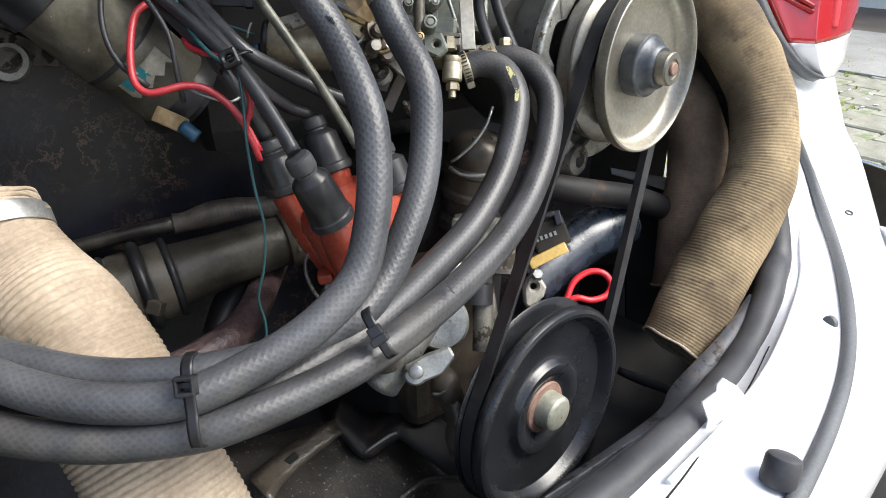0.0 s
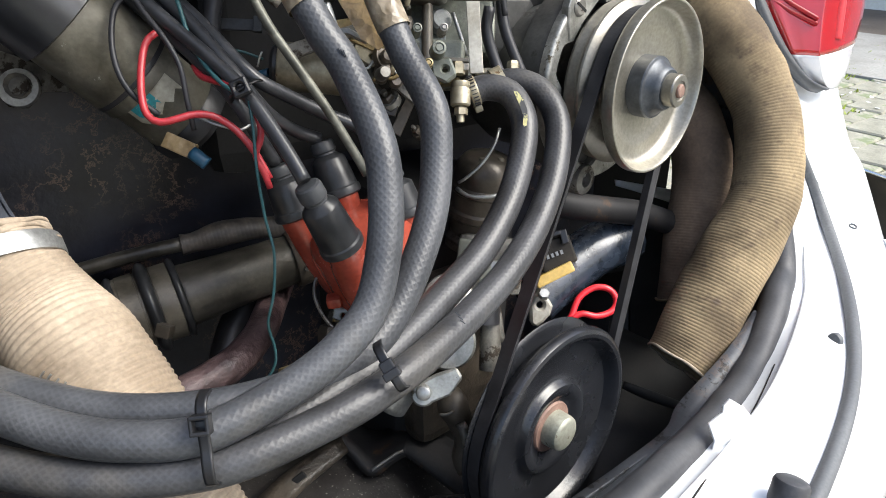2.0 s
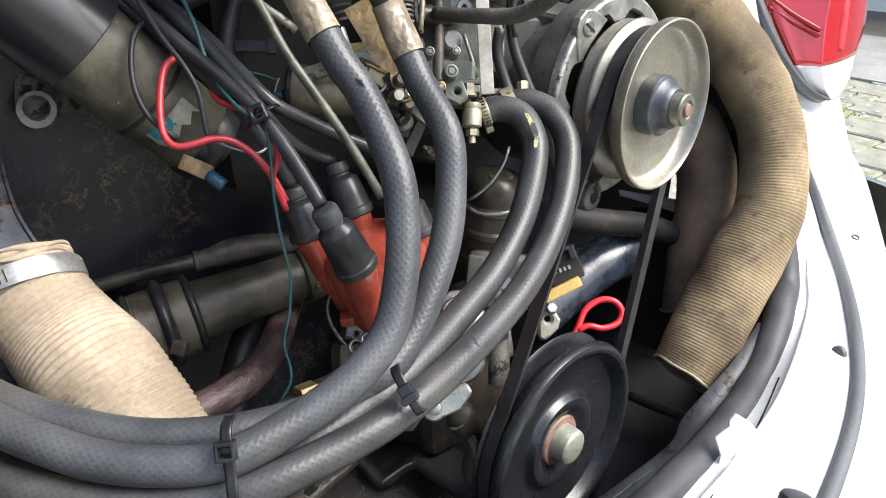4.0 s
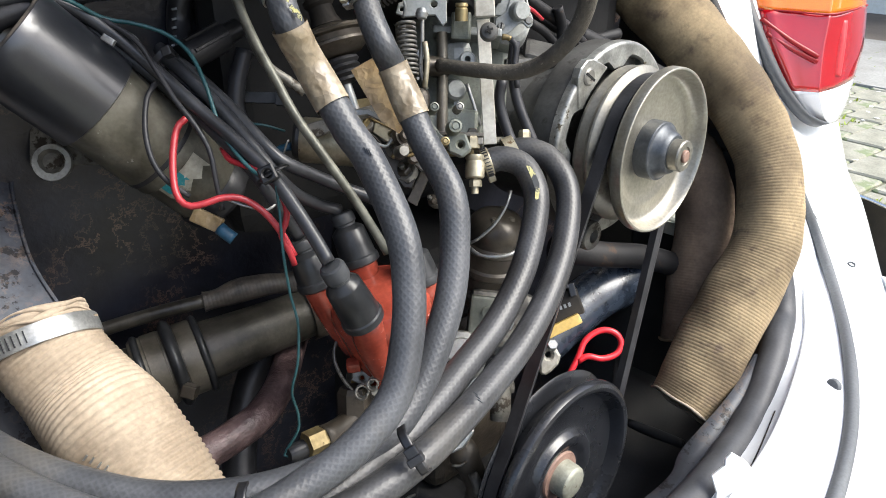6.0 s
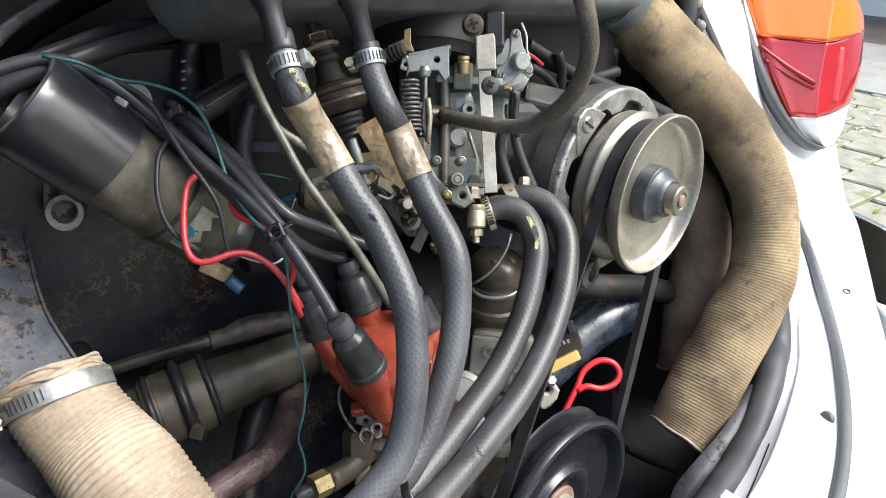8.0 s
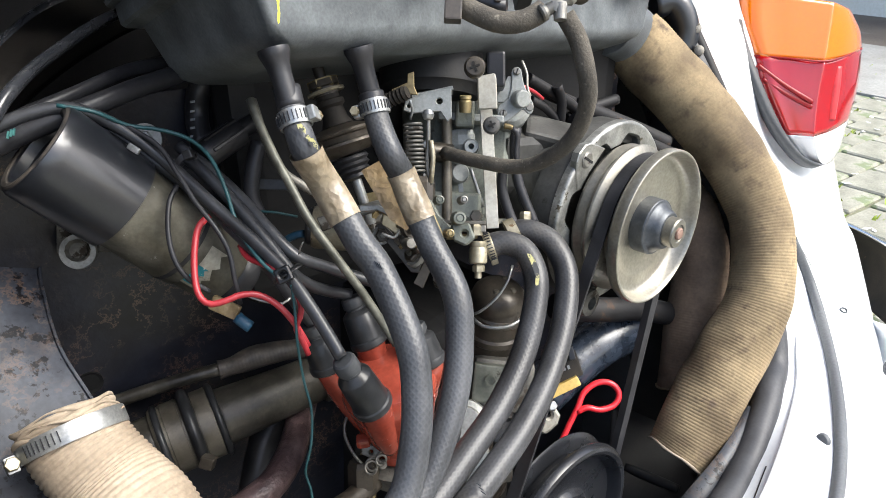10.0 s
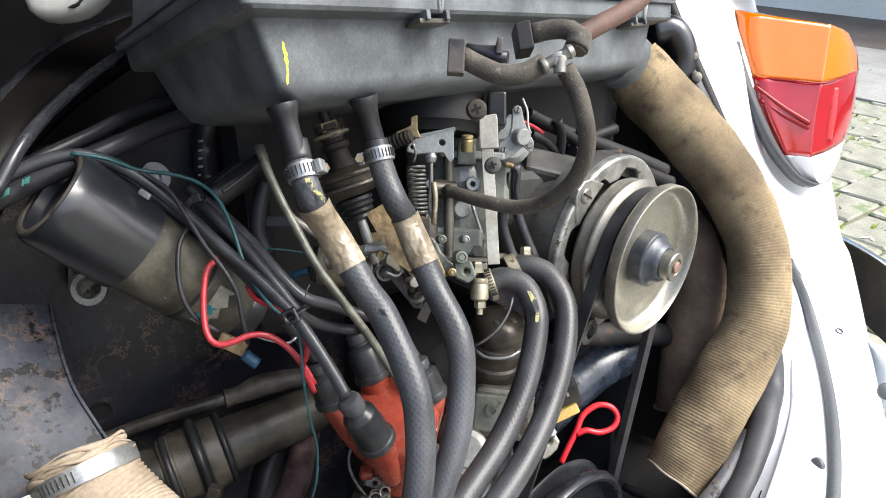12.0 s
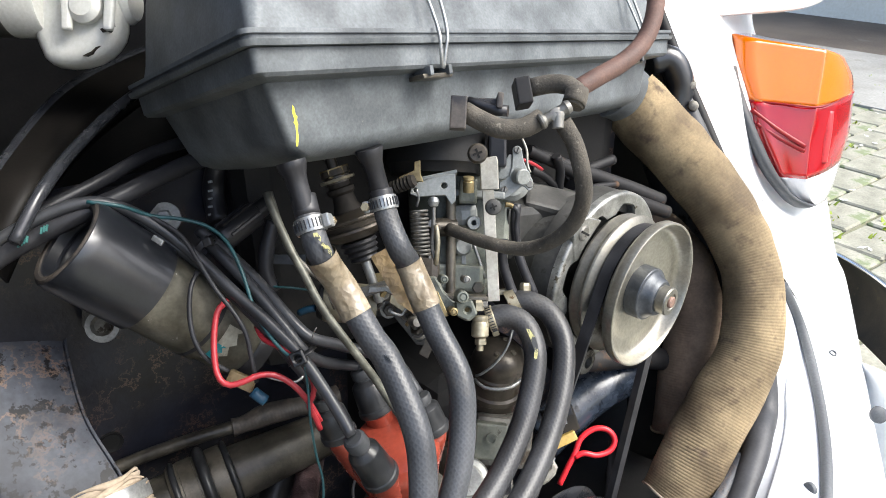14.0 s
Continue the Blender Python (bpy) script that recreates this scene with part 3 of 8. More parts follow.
for k in range(260):
    o = Vector((rnd.uniform(1.5, 4.6), rnd.uniform(-0.5, 3.2), 0.0285))
    a, w, l = rnd.uniform(0, 6.28), rnd.uniform(0.006, 0.012), rnd.uniform(0.010, 0.020)
    d, e = Vector((math.cos(a), math.sin(a), 0)), Vector((-math.sin(a), math.cos(a), 0))
    petals.faces.new([petals.verts.new(q) for q in (o - d * l, o + e * w - d * l * 0.2, o + d * l + Vector((0, 0, 0.003)), o - e * w - d * l * 0.1)])
solo("petals", petals, FLECK, "small white flecks lying on paving stones", "petals", kind="stuff")
solo("path", block((1.42, 5.6, 0.03), Matrix.Translation((4.49, 1.4, 0.022)), 0.004), CONCRETE, "smooth pale concrete strip beside paving stones", "path", kind="structure")
solo("wall_far", block((0.3, 30, 2.6), Matrix.Translation((7.0, 4.0, 1.3)), 0.0), PLASTER, "pale plastered wall across the yard", "wall", kind="structure")

# ---- car body ----
car = thing("car_body", (0.45, 0.3, 0.3), "white car with its rear engine lid open", "car")
rim = [(0.768, 0.6254, 0.8971), (0.7419, 0.5657, 0.8134), (0.7258, 0.5157, 0.7575), (0.7175, 0.451, 0.687), (0.7186, 0.4, 0.6275)] + [(0.708, 0.3345, 0.4611), (0.6486, 0.2974, 0.4288), (0.5501, 0.2614, 0.4075), (0.4452, 0.2359, 0.4076), (0.3395, 0.2156, 0.4156), (0.2457, 0.203, 0.4164)]
mid = [(0.8812, 0.6359, 0.8924), (0.8507, 0.588, 0.8), (0.8496, 0.5483, 0.7109), (0.9601, 0.5188, 0.5696), (0.9407, 0.4497, 0.5238)] + [(0.8338, 0.3674, 0.4532), (0.6746, 0.278, 0.4287), (0.5477, 0.2212, 0.4298), (0.4457, 0.187, 0.4306), (0.3392, 0.1701, 0.4315), (0.2505, 0.1659, 0.4296)]
out = [(1.0717, 0.6835, 0.8829), (1.0608, 0.6491, 0.7683), (1.1619, 0.5824, 0.6453), (1.1433, 0.5226, 0.5251), (1.0728, 0.4547, 0.4648)] + [(0.9993, 0.4008, 0.4608), (0.8387, 0.2763, 0.3985), (0.6892, 0.1837, 0.381), (0.5269, 0.1427, 0.3877), (0.3798, 0.1249, 0.406), (0.276, 0.1284, 0.4216)]
rim = [tuple(Vector(q) - FR * 0.010) for q in rim]
back_eye = Vector((-0.002, 0.025, 0.957))
out[:3] = [tuple(back_eye + (Vector(q) - back_eye) * f) for q, f in zip(out[:3], (1.10, 1.10, 1.06))]
low = [(x + 0.05, y + 0.02, z - 0.16) for x, y, z in out]
fender_bm = patch([rim, mid, out, low], nu=8, nv=6)
fender = thicken(part("fender", fender_bm, WHITE, car, "glossy white painted rear wing and apron"), 0.0015, 0.0)
from mathutils.bvhtree import BVHTree
snap_bm = patch([rim, mid, out, low], nu=8, nv=6)
TREE = BVHTree.FromBMesh(snap_bm)


def eased(pts, times=3):
    """The same line with its unevenness taken out."""
    for k in range(times):
        pts = [pts[0]] + [(a + b * 2 + c) / 4 for a, b, c in zip(pts, pts[1:], pts[2:])] + [pts[-1]]
    return pts


def snapped(pts, lift=0.001, start=(0.008, 0.004, 0.76)):
    """Points laid onto the wing's sheet, along the line from start."""
    done = []
    for p in pts:
        o = Vector(start)
        loc, nor, idx, dist = TREE.ray_cast(o, (Vector(p) - o).normalized())
        if loc is None:
            loc, nor, idx, dist = TREE.find_nearest(Vector(p))
        if nor.dot(FN) < 0:
            nor = -nor
        done.append(loc + nor * lift)
    return done


part("piping", sweep(eased(snapped(curve([(0.9135, 0.4565, 0.4941), (0.8301, 0.3737, 0.4593), (0.7533, 0.3082, 0.4386), (0.683, 0.2578, 0.4284), (0.6172, 0.2195, 0.421), (0.5458, 0.1871, 0.4163), (0.4895, 0.1699, 0.4099), (0.4229, 0.1515, 0.4119), (0.3766, 0.142, 0.4078)], 0.03), 0.0025), 4), 0.0062, seg=12), GASKET, car, "grey rubber piping")
seal_path = [(0.7424, 0.5782, 0.8117), (0.7238, 0.4772, 0.6922), (0.7164, 0.4058, 0.6117)] + [(0.7001, 0.334, 0.4504), (0.6432, 0.3014, 0.4288), (0.5515, 0.2655, 0.4047), (0.4477, 0.2397, 0.4056), (0.3486, 0.2217, 0.414), (0.2576, 0.2104, 0.4206), (0.1894, 0.2063, 0.4213)]
part("seal", sweep([Vector(q) + FN * 0.005 - FR * 0.0115 for q in seal_path], 0.0138, seg=16, wobble=0.001), SEAL, car, "black rubber seal round the engine opening")
inner_a = [(0.7454, 0.5887, 0.81), (0.7277, 0.4922, 0.6874), (0.7235, 0.423, 0.6032)] + [(0.7013, 0.3469, 0.4387), (0.6335, 0.3135, 0.4139), (0.5376, 0.285, 0.3969), (0.4426, 0.2679, 0.3886), (0.3454, 0.2561, 0.3982), (0.2548, 0.2467, 0.4085), (0.1798, 0.2378, 0.4158)]
inner_b = [(x - 0.015, y + 0.035, z - 0.09) for x, y, z in inner_a]
inner = thicken(part("inner_rim", patch([inner_a, inner_b], nu=8, nv=3), LEDGE, car, "black painted inner sheet with rust spots"), 0.0015)
ledge_a = [(0.5984, 0.3069, 0.4285), (0.5299, 0.2898, 0.4185), (0.4574, 0.2835, 0.3985), (0.4242, 0.2716, 0.395), (0.3679, 0.2694, 0.3906), (0.3128, 0.2714, 0.3833), (0.2768, 0.2686, 0.3798)]
ledge_b = [(0.6188, 0.2942, 0.4211), (0.5483, 0.268, 0.4048), (0.4777, 0.2531, 0.396), (0.4133, 0.244, 0.393), (0.3472, 0.2386, 0.3941), (0.2897, 0.2337, 0.3953), (0.2557, 0.2308, 0.3943)]
thicken(part("ledge", patch([ledge_a, ledge_b], nu=8, nv=3), LEDGE, car, "black flange with peeling paint"), 0.003)
strip = sweep(snapped([(0.7175, 0.3274, 0.4611), (0.6594, 0.2894, 0.4288), (0.5599, 0.2519, 0.4039), (0.4547, 0.2257, 0.4024), (0.3475, 0.2059, 0.4093)], 0.001), 0.003, seg=8)
part("rim_fold", strip, WHITE, car, "folded white edge")
for k, (p, r) in enumerate((((0.5969, 0.2298, 0.4339), 0.007), ((0.8409, 0.3342, 0.441), 0.0055))):
    q = snapped([p], 0.0005, (0.008, 0.004, 0.76) if k == 0 else (-0.002, 0.025, 0.957))[0]
    loc, nor, i_, d_ = TREE.find_nearest(q)
    nor = nor if nor.dot(FN) > 0 else -nor
    if k == 0:
        part("screw", lathe([(0, 0.003), (r * 0.4, 0.003), (r * 0.85, 0.002), (r, 0), (r, -0.002)], q, FN * 0.5 - FR * 0.85, 18), GASKET, car, "dull grey screw head")
    else:
        part("hole_plug", lathe([(0, -0.001), (r * 0.5, -0.001), (r * 0.75, 0.0012), (r * 0.85, 0.0), (r * 0.85, -0.004)], q + nor * 0.001, nor, 18), GASKET, car, "grey rubber grommet")
for seam in ([(0.5314, 0.2454, 0.4267), (0.4907, 0.232, 0.4229), (0.4593, 0.2237, 0.4161)], [(0.4134, 0.2201, 0.3989), (0.3814, 0.2134, 0.3942), (0.3583, 0.2115, 0.3852)]):
    part("panel_seam", sweep(snapped(curve(seam, 0.01), 0.0006), 0.0008, seg=6), DUSTY, car, "thin dark seam")
part("panel_seam", sweep(snapped(curve([(0.6788, 0.3417, 0.5974), (0.6851, 0.3239, 0.576), (0.6917, 0.3037, 0.5508)], 0.01), 0.0006, (-0.002, 0.025, 0.957)), [0.0016, 0.0008, 0.0003], seg=6), DUSTY, car, "thin dark seam")
stud_at = snapped([(0.3928, 0.1563, 0.4195)], 0)[0]
part("rubber_stop", join(lathe([(0, 0.0205), (0.0085, 0.0203), (0.0105, 0.0192), (0.0115, 0.0170), (0.0117, 0.004), (0.0108, 0), (0.0, -0.003)], stud_at + FU * 0.002, FU + FN * 0.15 + FR * 0.22, 28)), SEAL, car, "black rubber lid stop")
torn_at = snapped([(0.4358, 0.2182, 0.4126)], 0.004)[0]
torn = plate([(-0.0187, 0.0098), (-0.0085, 0.0179), (-0.0077, 0.0230), (-0.0030, 0.0281), (0.0068, 0.0222), (0.0170, 0.0106), (0.0170, -0.0192), (0.0043, -0.0285), (-0.0085, -0.0260), (-0.0162, -0.0213), (-0.0170, -0.0128), (-0.0145, -0.0030)][::-1], 0.003, plane_at(torn_at))
part("lid_catch_plate", torn, WHITE_CHIP, car, "chipped white lid catch plate")
lid_lo = [(0.8025, 0.6602, 0.8597), (0.8331, 0.6336, 0.8305), (0.8785, 0.6195, 0.8169), (0.9609, 0.6123, 0.814), (1.0643, 0.6037, 0.8115), (1.1287, 0.601, 0.8166), (1.1732, 0.6067, 0.8345)]
lid_hi = [(x + 0.02, y + 0.05, z + 0.12) for x, y, z in lid_lo]
thicken(part("lid_edge", patch([lid_lo, lid_hi], nu=6, nv=4), WHITE, car, "pale underside of the raised lid"), 0.012, 0.0)
bumper = thing("bumper", (1.1651, 0.4297, 0.3494), "chromed rear bumper blade of the car", "bumper")
bump_line = [(1.2986, 0.5904, 0.3702), (1.2567, 0.5182, 0.3829), (1.2129, 0.4601, 0.3936), (1.1641, 0.4057, 0.4042), (1.0869, 0.3173, 0.4156)]
def bumper_side(profile):
    rows = []
    for off, dz in profile:
        rows.append([Vector(q) + Vector((0.80, -0.60, 0.0)) * off + Vector((0, 0, dz)) for q in bump_line])
    return patch(rows, nu=6, nv=4)
thicken(part("blade", bumper_side([(-0.004, -0.003), (0.0, 0.0), (0.014, -0.006), (0.028, -0.030), (0.030, -0.065), (0.018, -0.105), (0.004, -0.122)]), CHROME, bumper, "chromed outer blade"), 0.0012)
# Dark colour holds both the dirt and the shade behind the blade.
thicken(part("inner_face", bumper_side([(-0.003, -0.004), (0.006, -0.012), (0.018, -0.034), (0.020, -0.065), (0.010, -0.100), (-0.002, -0.118)]), DUSTY, bumper, "dirty inner side of the bumper, its shade in the colour"), 0.0012)
apron_line = [(0.8841, 0.3168, 0.4194), (0.8769, 0.2965, 0.4227), (0.8769, 0.2762, 0.4234), (0.8822, 0.2348, 0.4189), (0.8871, 0.1867, 0.414)]
thicken(part("apron", patch([[Vector(q) + Vector(o) for q in apron_line] for o in ((0.02, 0.05, -0.02), (0.0, 0.0, 0.0), (0.005, -0.02, -0.06), (0.0, -0.03, -0.25))], nu=6, nv=4), WHITE, car, "white painted lower corner of the wing"), 0.0015)
part("apron_bolt", lathe([(0, 0.003), (0.006, 0.0025), (0.0095, 0.0008), (0.0098, -0.003), (0, -0.003)], (0.7716, 0.244, 0.4363), FN, 24), GASKET, car, "round painted bolt head")

# tail lamp on the wing
lamp = thing("tail_lamp", (0.93, 0.53, 0.55), "tall rear lamp with amber, red and clear lenses", "tail lamp")
LAMP_L = [(0.9439, 0.6075, 0.7857), (0.9332, 0.5887, 0.7421), (0.9324, 0.5661, 0.7042), (0.9348, 0.5387, 0.6554), (0.9518, 0.5104, 0.6025), (0.9815, 0.497, 0.5711), (1.0157, 0.4871, 0.5509)]
LAMP_R = [(1.0234, 0.5194, 0.7716), (1.0077, 0.5086, 0.7349), (0.9924, 0.4983, 0.6997), (0.9838, 0.4919, 0.6516), (0.9766, 0.4818, 0.6014), (0.9955, 0.4787, 0.5693), (1.0181, 0.4791, 0.5521)]
LAMP_S = [(1.0627, 0.5187, 0.7611), (1.0588, 0.5065, 0.7365), (1.0461, 0.4947, 0.7019), (1.0349, 0.4876, 0.6541), (1.0241, 0.4788, 0.604), (1.0283, 0.4764, 0.5712), (1.0346, 0.4799, 0.5505)]
LAMP_O = [(1.0993, 0.5261, 0.7493), (1.1127, 0.515, 0.7248), (1.113, 0.5076, 0.7019), (1.1024, 0.4952, 0.6505), (1.0853, 0.4886, 0.6078), (1.0755, 0.486, 0.569), (1.0673, 0.4888, 0.5479)]
def lamp_section(k):
    """One level of the lamp, from its hidden inner side over the rear face, the blunt ridge and the rounded outer side to its back."""
    l, r, s_, o = Vector(LAMP_L[k]), Vector(LAMP_R[k]), Vector(LAMP_S[k]), Vector(LAMP_O[k])
    inward = Vector((0.05, 0.075, 0.0))
    return [l + inward, l + inward * 0.06, l.lerp(r, 0.35), l.lerp(r, 0.70), l.lerp(r, 0.93), r, r.lerp(s_, 0.12), s_, o, o + inward * 0.35, o + inward]
def lamp_piece(levels):
    """A closed lens between two levels of the lamp, smooth along its height."""
    bm = patch([lamp_section(k) + lamp_section(k)[:1] for k in levels], nu=3, nv=7)
    bmesh.ops.remove_doubles(bm, verts=bm.verts, dist=0.00002)
    bmesh.ops.holes_fill(bm, edges=[e for e in bm.edges if len(e.link_faces) == 1], sides=0)
    bmesh.ops.recalc_face_normals(bm, faces=bm.faces)
    return bm
amber = part("amber_lens", lamp_piece((0, 1, 2)), LENS_AMBER, lamp, "amber indicator lens")
red = part("red_lens", lamp_piece((2, 3, 4)), LENS_RED, lamp, "red brake lens")
clear = part("clear_lens", lamp_piece((4, 5, 6)), LENS_CLEAR, lamp, "clear reversing lens")
for rib in ([(0.9285, 0.555, 0.6927), (0.9508, 0.5218, 0.6674), (0.9712, 0.4889, 0.6474)], [(0.9305, 0.5455, 0.675), (0.9519, 0.5164, 0.6554), (0.9709, 0.4881, 0.6411)]):
    part("prism_rib", sweep([Vector(q) + Vector((0.0030, 0.0041, 0.0)) for q in rib], 0.0030, seg=10, step=0.004), LENS_RED_DEEP, red, "moulded darker rib")
part("prism_strip", sweep([Vector(q) + Vector((0.0045, 0.0068, 0.0)) for q in ((1.024, 0.4927, 0.6878), (1.0181, 0.4855, 0.6577), (1.0124, 0.4795, 0.6183))], 0.0085, seg=10, step=0.004), LENS_RED_PALE, red, "pale moulded strip")
part("seam", sweep([Vector(LAMP_L[2]), Vector(LAMP_L[2]).lerp(Vector(LAMP_R[2]), 0.5) + Vector((-0.0005, -0.0008, 0)), Vector(LAMP_R[2]), Vector(LAMP_S[2]), Vector(LAMP_O[2])], 0.0012, seg=8, step=0.006), LENS_RED_DEEP, lamp, "dark joint between the lenses")
gask_o = [(0.9073, 0.592, 0.7502), (0.9058, 0.5793, 0.7277), (0.9056, 0.5472, 0.6749), (0.9216, 0.5185, 0.6201), (0.9518, 0.4953, 0.5778), (0.9779, 0.4853, 0.559), (1.0000, 0.4800, 0.5520)]
gask_i = [(0.9221, 0.5874, 0.7492), (0.9199, 0.5751, 0.7265), (0.921, 0.5419, 0.6735), (0.9401, 0.5094, 0.6138), (0.9692, 0.4874, 0.5745), (1.0043, 0.4791, 0.5581), (1.0180, 0.4775, 0.5535)]
gask_m = [(Vector(a) + Vector(b)) / 2 + FN * 0.004 for a, b in zip(gask_o, gask_i)]
thicken(part("gasket", patch([[Vector(q) - FN * 0.012 for q in gask_o], gask_o, gask_m, gask_i, [Vector(q) - FN * 0.010 for q in gask_i]], nu=5, nv=3), LAMP_SEAL, lamp, "grey rubber gasket"), 0.001)

thicken(part("inner_edge", patch([[(0.7123, 0.5836, 0.4564), (0.7482, 0.5652, 0.447), (0.7962, 0.5364, 0.4353)], [(0.7114, 0.5799, 0.449), (0.7451, 0.5611, 0.4361), (0.791, 0.5294, 0.4168)]], nu=4, nv=2), WHITE, car, "white painted sheet edge"), 0.002)
# plain outer skin that closes the bay
part("rear_panel", block((1.64, 0.012, 1.00), Matrix.Translation((0.35, 0.895, 0.70)), 0.004), WHITE, car, "white painted outer sheet")
part("roof_panel", block((1.70, 0.60, 0.012), Matrix.Translation((0.35, 0.77, 1.145)), 0.004), WHITE, car, "white painted outer sheet")
part("quarter_panel", block((0.34, 0.68, 0.80), Matrix.Translation((-0.275, 0.55, 0.68)), 0.06), WHITE, car, "white painted outer sheet")

# engine bay sheet metal
wall_back = solo("wall_back", block((1.02, 0.02, 0.60), Matrix.Translation((0.13, 0.565, 0.47)), 0.0), BULKHEAD, "black painted bulkhead with rust streaks", "bulkhead", kind="structure")
solo("wall_corner", block((0.02, 0.6, 1.1), along(Vector((0.70, 0.80, 0.62)), (0, 0, 1), (0.94, -0.34, 0)), 0.0), SHADE_BLACK, "dark inner panel behind the paper hose", "side panel", kind="structure")
solo("wall_upper", block((1.7, 0.02, 1.0), Matrix.Translation((0.3, 0.86, 0.74)), 0.0), SHADE_BLACK, "dark upper bulkhead", "bulkhead", kind="structure")
solo("shelf", block((0.42, 0.30, 0.012), Matrix.Translation((0.45, 0.72, 0.764)), 0.004), BLACK_PAINT, "dark shelf on top of the bulkhead", "shelf", kind="structure")
# Floor colour holds the blackness of the unlit bay.
solo("floor", block((1.5, 0.78, 0.01), Matrix.Translation((0.35, 0.47, 0.20)), 0.0), SHADE_BLACK, "engine bay floor, near-black for the deep shade there", "floor", kind="structure")
side_r = [(0.0369, 0.5708, 0.6598), (0.0356, 0.5612, 0.6607), (0.0322, 0.5442, 0.6469), (0.0304, 0.5076, 0.6189), (0.0381, 0.4722, 0.593), (0.0466, 0.4394, 0.5608), (0.0544, 0.4032, 0.5224)]
side_l = [(-0.0125, 0.5817, 0.6724), (-0.0125, 0.565, 0.6768), (-0.0122, 0.5273, 0.6562), (-0.0107, 0.4929, 0.6246), (-0.0052, 0.4634, 0.5941), (0.0001, 0.4343, 0.5644), (0.0064, 0.4009, 0.5287)]
side_m = [Vector(a).lerp(Vector(b), 0.5) + FN * 0.001 for a, b in zip(side_r, side_l)]
side_x = [Vector(b) + (Vector(b) - Vector(a)) * 0.7 - FN * 0.004 for a, b in zip(side_r, side_l)]
side_b = [Vector(p) + (Vector(p) - Vector((-0.002, 0.025, 0.957))) * 0.22 for p in side_r]
side_f = [Vector(a).lerp(Vector(b), 0.07) for a, b in zip(side_r, side_m)]
side_h = [Vector(a).lerp(Vector(b), 0.6) for a, b in zip(side_r, side_m)]
side_e = [Vector(a).lerp(Vector(b), 0.05) for a, b in zip(side_r, side_b)]
thicken(solo("wall_left", patch([side_b, side_e, side_r, side_f, side_h, side_m, side_l, side_x], nu=6, nv=4), CHIPPED, "black side panel with chipped and bubbled paint", "side panel", kind="structure"), 0.002)
# Added dark sheet closes a gap where only darkness should show.
solo("dark_gap_sheet", block((0.10, 0.30, 0.01), plane_at((0.777, 0.5234, 0.2729)), 0.0), SHADE_BLACK, "dark sheet added to close a bright gap behind the paper hoses", "side panel", kind="structure")
solo("panel_hole", lathe([(0.0, -0.001), (0.0070, -0.001), (0.0095, 0.0005), (0.0100, -0.003), (0, -0.006)], (0.0476, 0.5534, 0.554), Vector((0.0, -1.0, 0.0)), 24), HOLE, "round dark hole in the bulkhead", "hole", kind="structure")
# Out of view; added overhead to cut skylight on the air cleaner.
roof = solo("ceiling", block((1.8, 0.62, 0.02), Matrix.Translation((0.35, 0.76, 1.12)), 0.0), BLACK_PAINT, "unseen dark roof added to block sky over the bay", "ceiling", kind="structure")
# Out of view and oversized, to block light coming from the left.
solo("wall_side", block((0.02, 0.66, 0.9), Matrix.Translation((-0.09, 0.55, 0.66)), 0.0), SHADE_BLACK, "unseen black inner wing panel that blocks light from the left", "side panel", kind="structure")
def deeper(rows, f=1.22):
    """The same outline, further into the bay."""
    eye = Vector((0.008, 0.004, 0.76))
    return [[eye + (Vector(q) - eye) * f for q in row] for row in rows]
arch = thing("wheel_arch", (0.4474, 0.3091, 0.3523), "black inner wheel arch sheet with a pressed strip", "side panel", kind="structure")
thicken(part("sheet", patch(deeper([[(0.47, 0.3739, 0.4269), (0.4949, 0.3522, 0.41), (0.5316, 0.3069, 0.3911)], [(0.4242, 0.3341, 0.3738), (0.4474, 0.3091, 0.3683), (0.4716, 0.2707, 0.3744)], [(0.3714, 0.2998, 0.3312), (0.3951, 0.2751, 0.3442), (0.4242, 0.2533, 0.3687)]]), nu=6, nv=6), ARCH, arch), 0.002)
part("pressed_strip", sweep(deeper([[(0.4398, 0.3275, 0.3955), (0.4524, 0.3082, 0.3904), (0.4628, 0.2829, 0.389)]], 1.20)[0], [0.004, 0.006, 0.005], seg=10, wobble=0.001), ARCH, arch, "pressed strip")
gutter = thing("gutter_channel", (0.0767, 0.6377, 0.8083), "dark curved rain channel round the engine opening", "channel")
g0 = [(-0.0213, 0.6097, 0.7121), (0.0214, 0.6368, 0.7626), (0.0578, 0.6686, 0.7906), (0.1017, 0.6934, 0.8162), (0.1709, 0.7337, 0.8297), (0.253, 0.7624, 0.8398)]
g1 = [(-0.0121, 0.5897, 0.7132), (0.0301, 0.6164, 0.7625), (0.0647, 0.647, 0.7863), (0.1079, 0.6774, 0.8089), (0.1711, 0.7163, 0.8242), (0.251, 0.7448, 0.8313)]
g2 = [(0.0036, 0.5803, 0.7169), (0.0426, 0.6049, 0.7587), (0.0753, 0.6358, 0.7807), (0.1166, 0.6653, 0.7996), (0.1715, 0.7021, 0.8127), (0.2483, 0.7264, 0.8206)]
g3 = [(0.0104, 0.6036, 0.6951), (0.0476, 0.6298, 0.7375), (0.0809, 0.6602, 0.7595), (0.1214, 0.6834, 0.7784), (0.1757, 0.7091, 0.7952), (0.2477, 0.7161, 0.8031)]
def drawn(pts):
    """The same line with its lower end in front of the bulkhead."""
    eye = Vector((-0.002, 0.025, 0.957))
    return [eye + (Vector(q) - eye) * f for q, f in zip(pts, (0.87, 0.87, 0.93, 0.97, 1.0, 1.0))]
